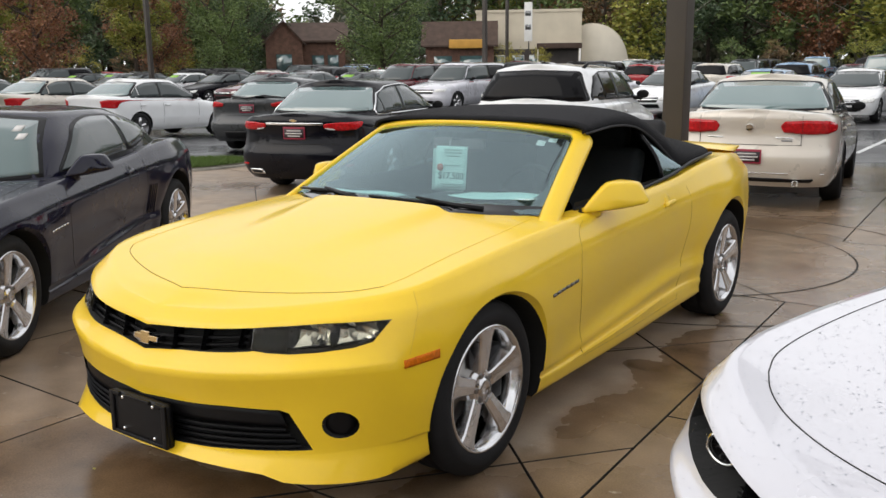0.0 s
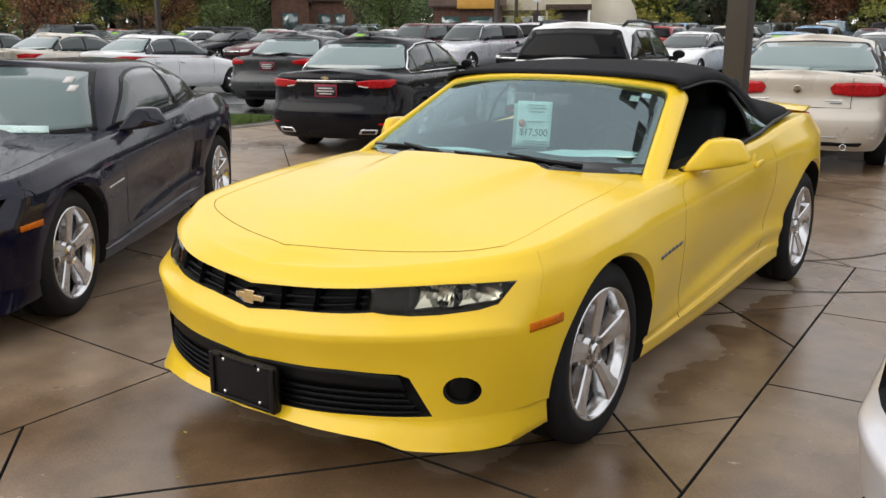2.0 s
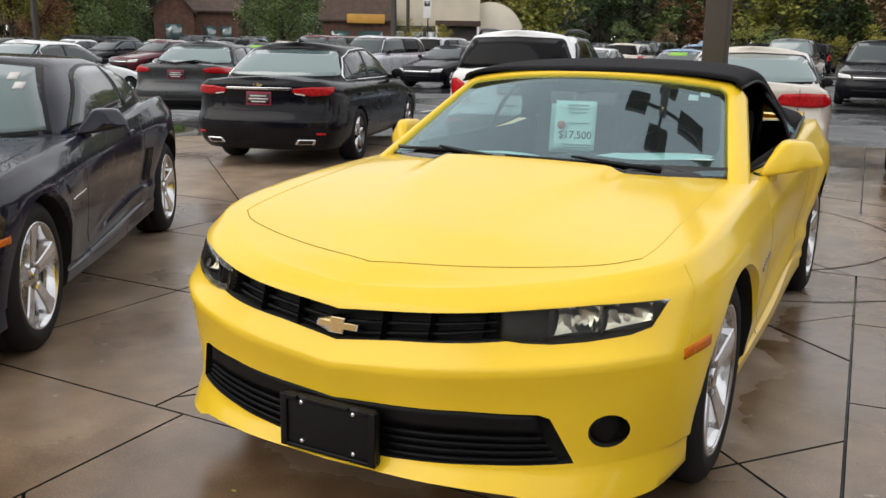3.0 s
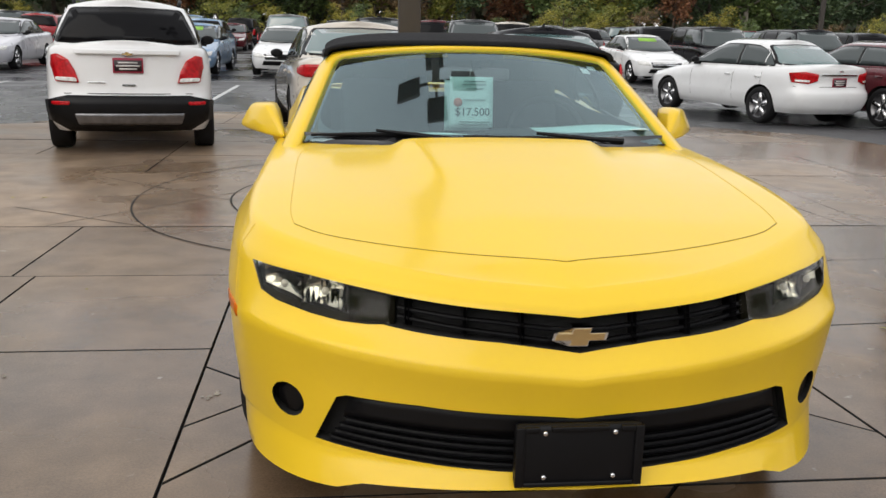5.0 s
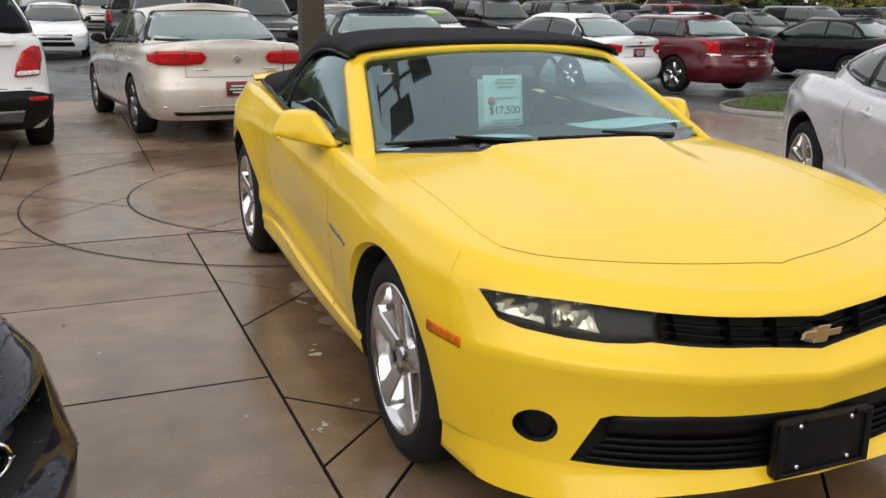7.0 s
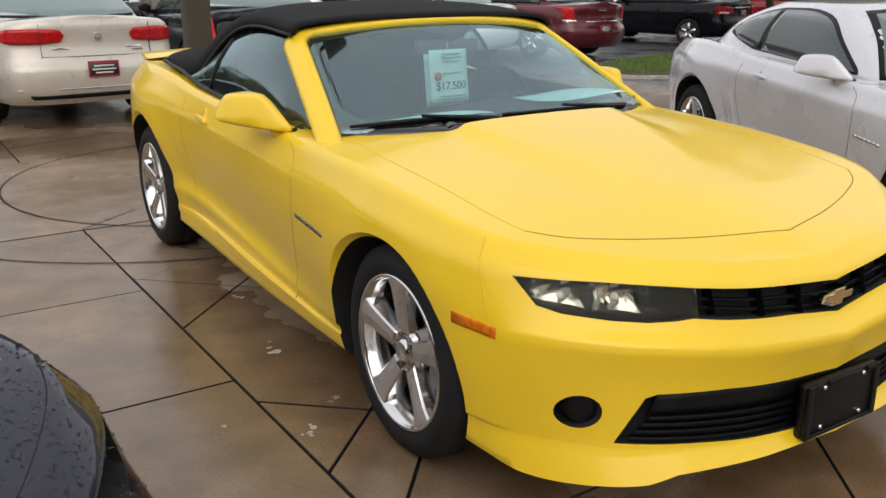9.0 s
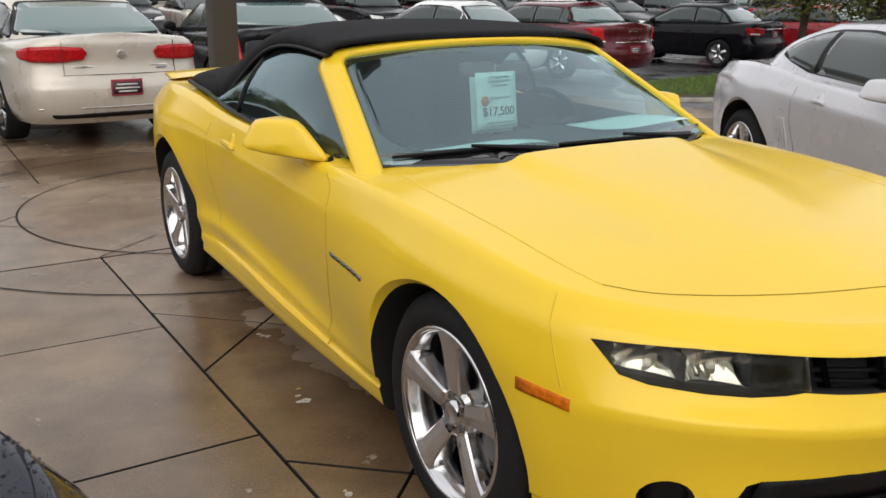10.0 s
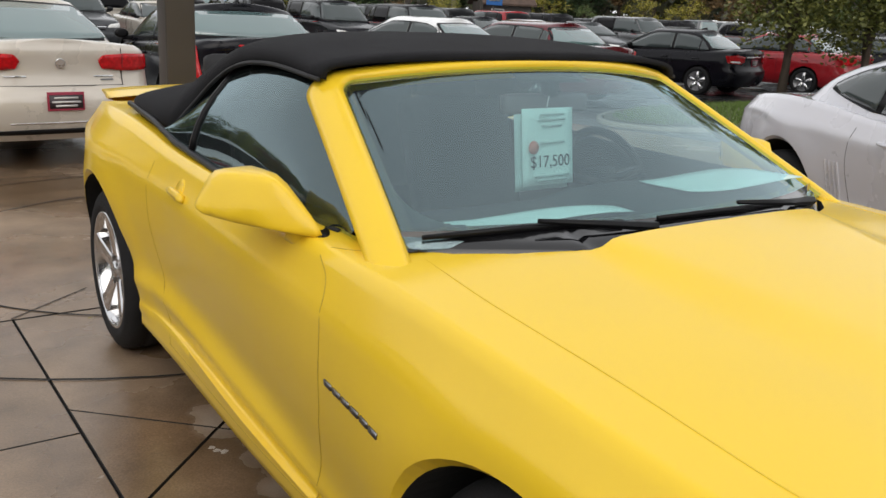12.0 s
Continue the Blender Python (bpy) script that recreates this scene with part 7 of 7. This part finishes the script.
is_l, is_m, is_r = (lambda x, y: y > -.49 and x < -1.19 - .0225 * y - .02), (lambda x, y: y > -.49 and abs(x + .02) < 1.1), (lambda x, y: y > -.49 and x > 1.25)
for y in (2.10, .84, 7.0, 8.2, 9.4, 10.6, 11.9):
    slabs = split(slabs, (-5, y), (-1, y), is_l)
for y in (2.3, 1.04, 7.05, 8.3, 9.5, 10.8):
    slabs = split(slabs, (1, y - .07), (5, y + .25), is_r)
ring = lambda x, y: 3.46 < y < 5.82
slabs = split(slabs, (-6.8, 5.8), (-4.1, 3.4), ring)
slabs = split(slabs, (3.7, 0), (3.6, 1), ring)
for x, y0, y1 in ((-2.36, -.49, 2.1), (-2.49, 2.1, 3.46), (-3.75, 2.1, 3.46), (-5.2, .84, 2.1), (-5.0, -.49, .84), (-6.4, 2.1, 3.46), (-7.7, -.49, 2.1), (-9.0, 2.1, 3.5), (-2.58, 5.8, 8.2), (-4.0, 7.0, 8.2), (-5.2, 5.8, 7.0), (-2.4, 8.2, 9.4), (-6.5, 7.0, 8.2), (-4.0, 9.4, 10.6), (-2.5, 10.6, 13), (-7.7, 5.8, 7.0)):
    slabs = split(slabs, (x, 0), (x, 1), lambda a, b, y0=y0, y1=y1: is_l(a, b) and y0 < b < y1)
for x, y0, y1 in ((2.6, -.49, 1.04), (3.9, 1.04, 2.3), (2.6, 2.3, 3.58), (5.2, -.49, 1.04), (6.5, 1.04, 2.3), (5.2, 2.3, 3.58), (3.6, 3.58, 5.85), (5.8, 3.58, 5.85), (2.4, 5.85, 7.05), (3.7, 7.05, 8.3), (4.9, 5.85, 7.05), (2.4, 8.3, 9.5), (4.4, 8.3, 9.5), (3.3, 9.5, 10.8)):
    slabs = split(slabs, (x, 0), (x, 1), lambda a, b, y0=y0, y1=y1: is_r(a, b) and y0 < b < y1)
for y in (7.0, 8.2, 9.4, 10.7, 11.9):
    slabs = split(slabs, (-1, y), (1, y + .05), is_m)
fan = lambda x, y: is_m(x, y) and y < 3.46
for p, q in (((-1.16, -.38), (-.94, -.12)), ((-1.2, 1.48), (-.2, 2.52)), ((1.22, 1.6), (.22, 2.55)), ((-1.18, .62), (-.18, -.28)), ((1.29, .57), (-.45, -1.62)), ((-1.2, 2.3), (.91, .242)), ((1.2, 2.35), (.2, 1.37))):
    slabs = split(slabs, p, q, fan)
for y in (-1.8, -3.1, -4.5, -6, -8, -10.5):
    slabs = split(slabs, (-1, y), (1, y), lambda a, b: low(a, b) and a < -.95)
    slabs = split(slabs, (-1, y - .3), (1, y - .3), lambda a, b: low(a, b) and a > 1.3)
for p, q in (((-.95, -1.23), (.05, -2.03)), ((1.29, .57), (-.45, -1.62)), ((-1, -3.2), (1.3, -3.2)), ((-1, -4.6), (1.3, -4.6)), ((-1, -6.5), (1.3, -6.5)), ((-1, -9), (1.3, -9))):
    slabs = split(slabs, p, q, lambda a, b: low(a, b) and -1 < a < 1.35)
for k, x in enumerate((-2.4, -3.9, -5.4, -7.2, -9)):
    slabs = split(slabs, (x, 0), (x, 1), lambda a, b, k=k: low(a, b) and a < -1 and int(-b) % 2 == k % 2)
for k, x in enumerate((2.7, 4.1, 5.6, 7.4)):
    slabs = split(slabs, (x, 0), (x, 1), lambda a, b, k=k: low(a, b) and a > 1.3 and int(-b) % 2 == k % 2)

pavement = thing("pavement", "damp brown concrete pad of sawn slabs", "concrete", kind="structure")
r = random.Random(14)


def shrink(poly, d):
    """The outline moved in by d on every side."""
    if sum(a[0] * b[1] - b[0] * a[1] for a, b in zip(poly, poly[1:] + poly[:1])) < 0:
        poly = poly[::-1]
    out = poly
    for a, b in zip(poly, poly[1:] + poly[:1]):
        n = math.hypot(b[0] - a[0], b[1] - a[1])
        if n < 1e-4:
            continue
        sx, sy = -(b[1] - a[1]) / n * d, (b[0] - a[0]) / n * d
        out = halves(out, (a[0] + sx, a[1] + sy), (b[0] + sx, b[1] + sy), 1)
        if len(out) < 3:
            return None
    return out


for poly in slabs:
    rim, top = shrink(poly, .0044), shrink(poly, .0066)
    rim = rim or poly
    if not top or len(rim) != len(top):
        top = rim
    dz = r.uniform(-.0015, .0015)
    bm = bmesh.new()
    rows = [[bm.verts.new((x, y, gz(x, y) + dz + z)) for x, y in ring] for ring, z in ((rim, -.05), (rim, -.004), (top, 0))]
    n = len(rim)
    for a, b in zip(rows, rows[1:]):
        for k in range(n):
            bm.faces.new((a[k], a[(k + 1) % n], b[(k + 1) % n], b[k]))
    bm.faces.new(rows[-1])
    for f in bm.faces:
        f.material_index = 0 if f.normal.z > .9 or len(f.verts) > 4 else 1
    bm.faces.ensure_lookup_table()
    bm.faces[-1].material_index = 0
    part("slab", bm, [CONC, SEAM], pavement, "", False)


def saw_cut(path, half=.004):
    bm = bmesh.new()
    for (x0, y0), (x1, y1) in zip(path, path[1:]):
        n = math.hypot(x1 - x0, y1 - y0)
        dx, dy = -(y1 - y0) / n * half, (x1 - x0) / n * half
        bm.faces.new([bm.verts.new((x, y, gz(x, y) + .0042)) for x, y in ((x0 + dx, y0 + dy), (x0 - dx, y0 - dy), (x1 - dx, y1 - dy), (x1 + dx, y1 + dy))])
    part("saw_cut", bm, SEAM, pavement, "", False)


for rad in (1.49, 2.27):
    saw_cut([(-.09 + rad * math.cos(a), 4.60 + rad * math.sin(a)) for a in np.linspace(0, 2 * math.pi, 73)], .0075)
saw_cut([(-1.25, 3.47), (-.84, 3.80)])
saw_cut([(1.13, 3.47), (.68, 3.86)])
saw_cut([(-3.2, 5.80), (-1.50, 4.37)])
saw_cut([(-2.75, 3.48), (-1.56, 4.79)])
saw_cut([(-3.2, 4.14), (-2.09, 3.47)])

# fallen leaves on the damp concrete
r = random.Random(4)
bm = bmesh.new()
for _ in range(90):
    x, y = r.uniform(-8, 7), r.uniform(-3, 9)
    c, a, s = Vector((x, y, gz(x, y) + .004)), r.uniform(0, 6.3), r.uniform(.012, .03)
    bm.faces.new([bm.verts.new(c + Vector((s * u * math.cos(a) - s * v * math.sin(a), s * u * math.sin(a) + s * v * math.cos(a), w * s))) for u, v, w in ((-1, 0, .0), (-.2, -.5, .15), (.9, 0, .05), (-.1, .5, .12))])
tagged(part("fallen_leaves", bm, LEAVES["gold"], None), "few small fallen leaves on wet concrete", "leaves", kind="stuff")


# dried white splashes on the concrete
def splash(x, y, size, seed):
    r = random.Random(seed)
    bm = bmesh.new()
    for k in range(r.randint(2, 4)):
        cx, cy, s = x + r.uniform(-1, 1) * size, y + r.uniform(-1, 1) * size, size * r.uniform(.35, .9)
        ring = [(cx + s * r.uniform(.6, 1.1) * math.cos(a), cy + s * r.uniform(.6, 1.1) * math.sin(a)) for a in np.linspace(0, 2 * math.pi, 11)[:-1]]
        mid = bm.verts.new((cx, cy, gz(cx, cy) + .0042))
        rim = [bm.verts.new((a, b, gz(a, b) + .0030)) for a, b in ring]
        for i in range(10):
            bm.faces.new((mid, rim[i], rim[(i + 1) % 10]))
    tagged(part("splash", bm, SPLASH, None), "small dried white splash on brown concrete", "stain", "splashes on the concrete")


SPLASH = mat("dried white splash", (0.42, 0.38, 0.32), 0.9, bump=.3, scale=300, vary=.3, vscale=60)
for i, (x, y, size) in enumerate(((-.96, 1.03, .03), (-1.08, .33, .018), (-1.13, .28, .016), (-.86, 1.74, .028), (-1.95, .55, .012), (-1.75, -.25, .010), (-2.55, 1.15, .026))):
    splash(x, y, size, 60 + i)
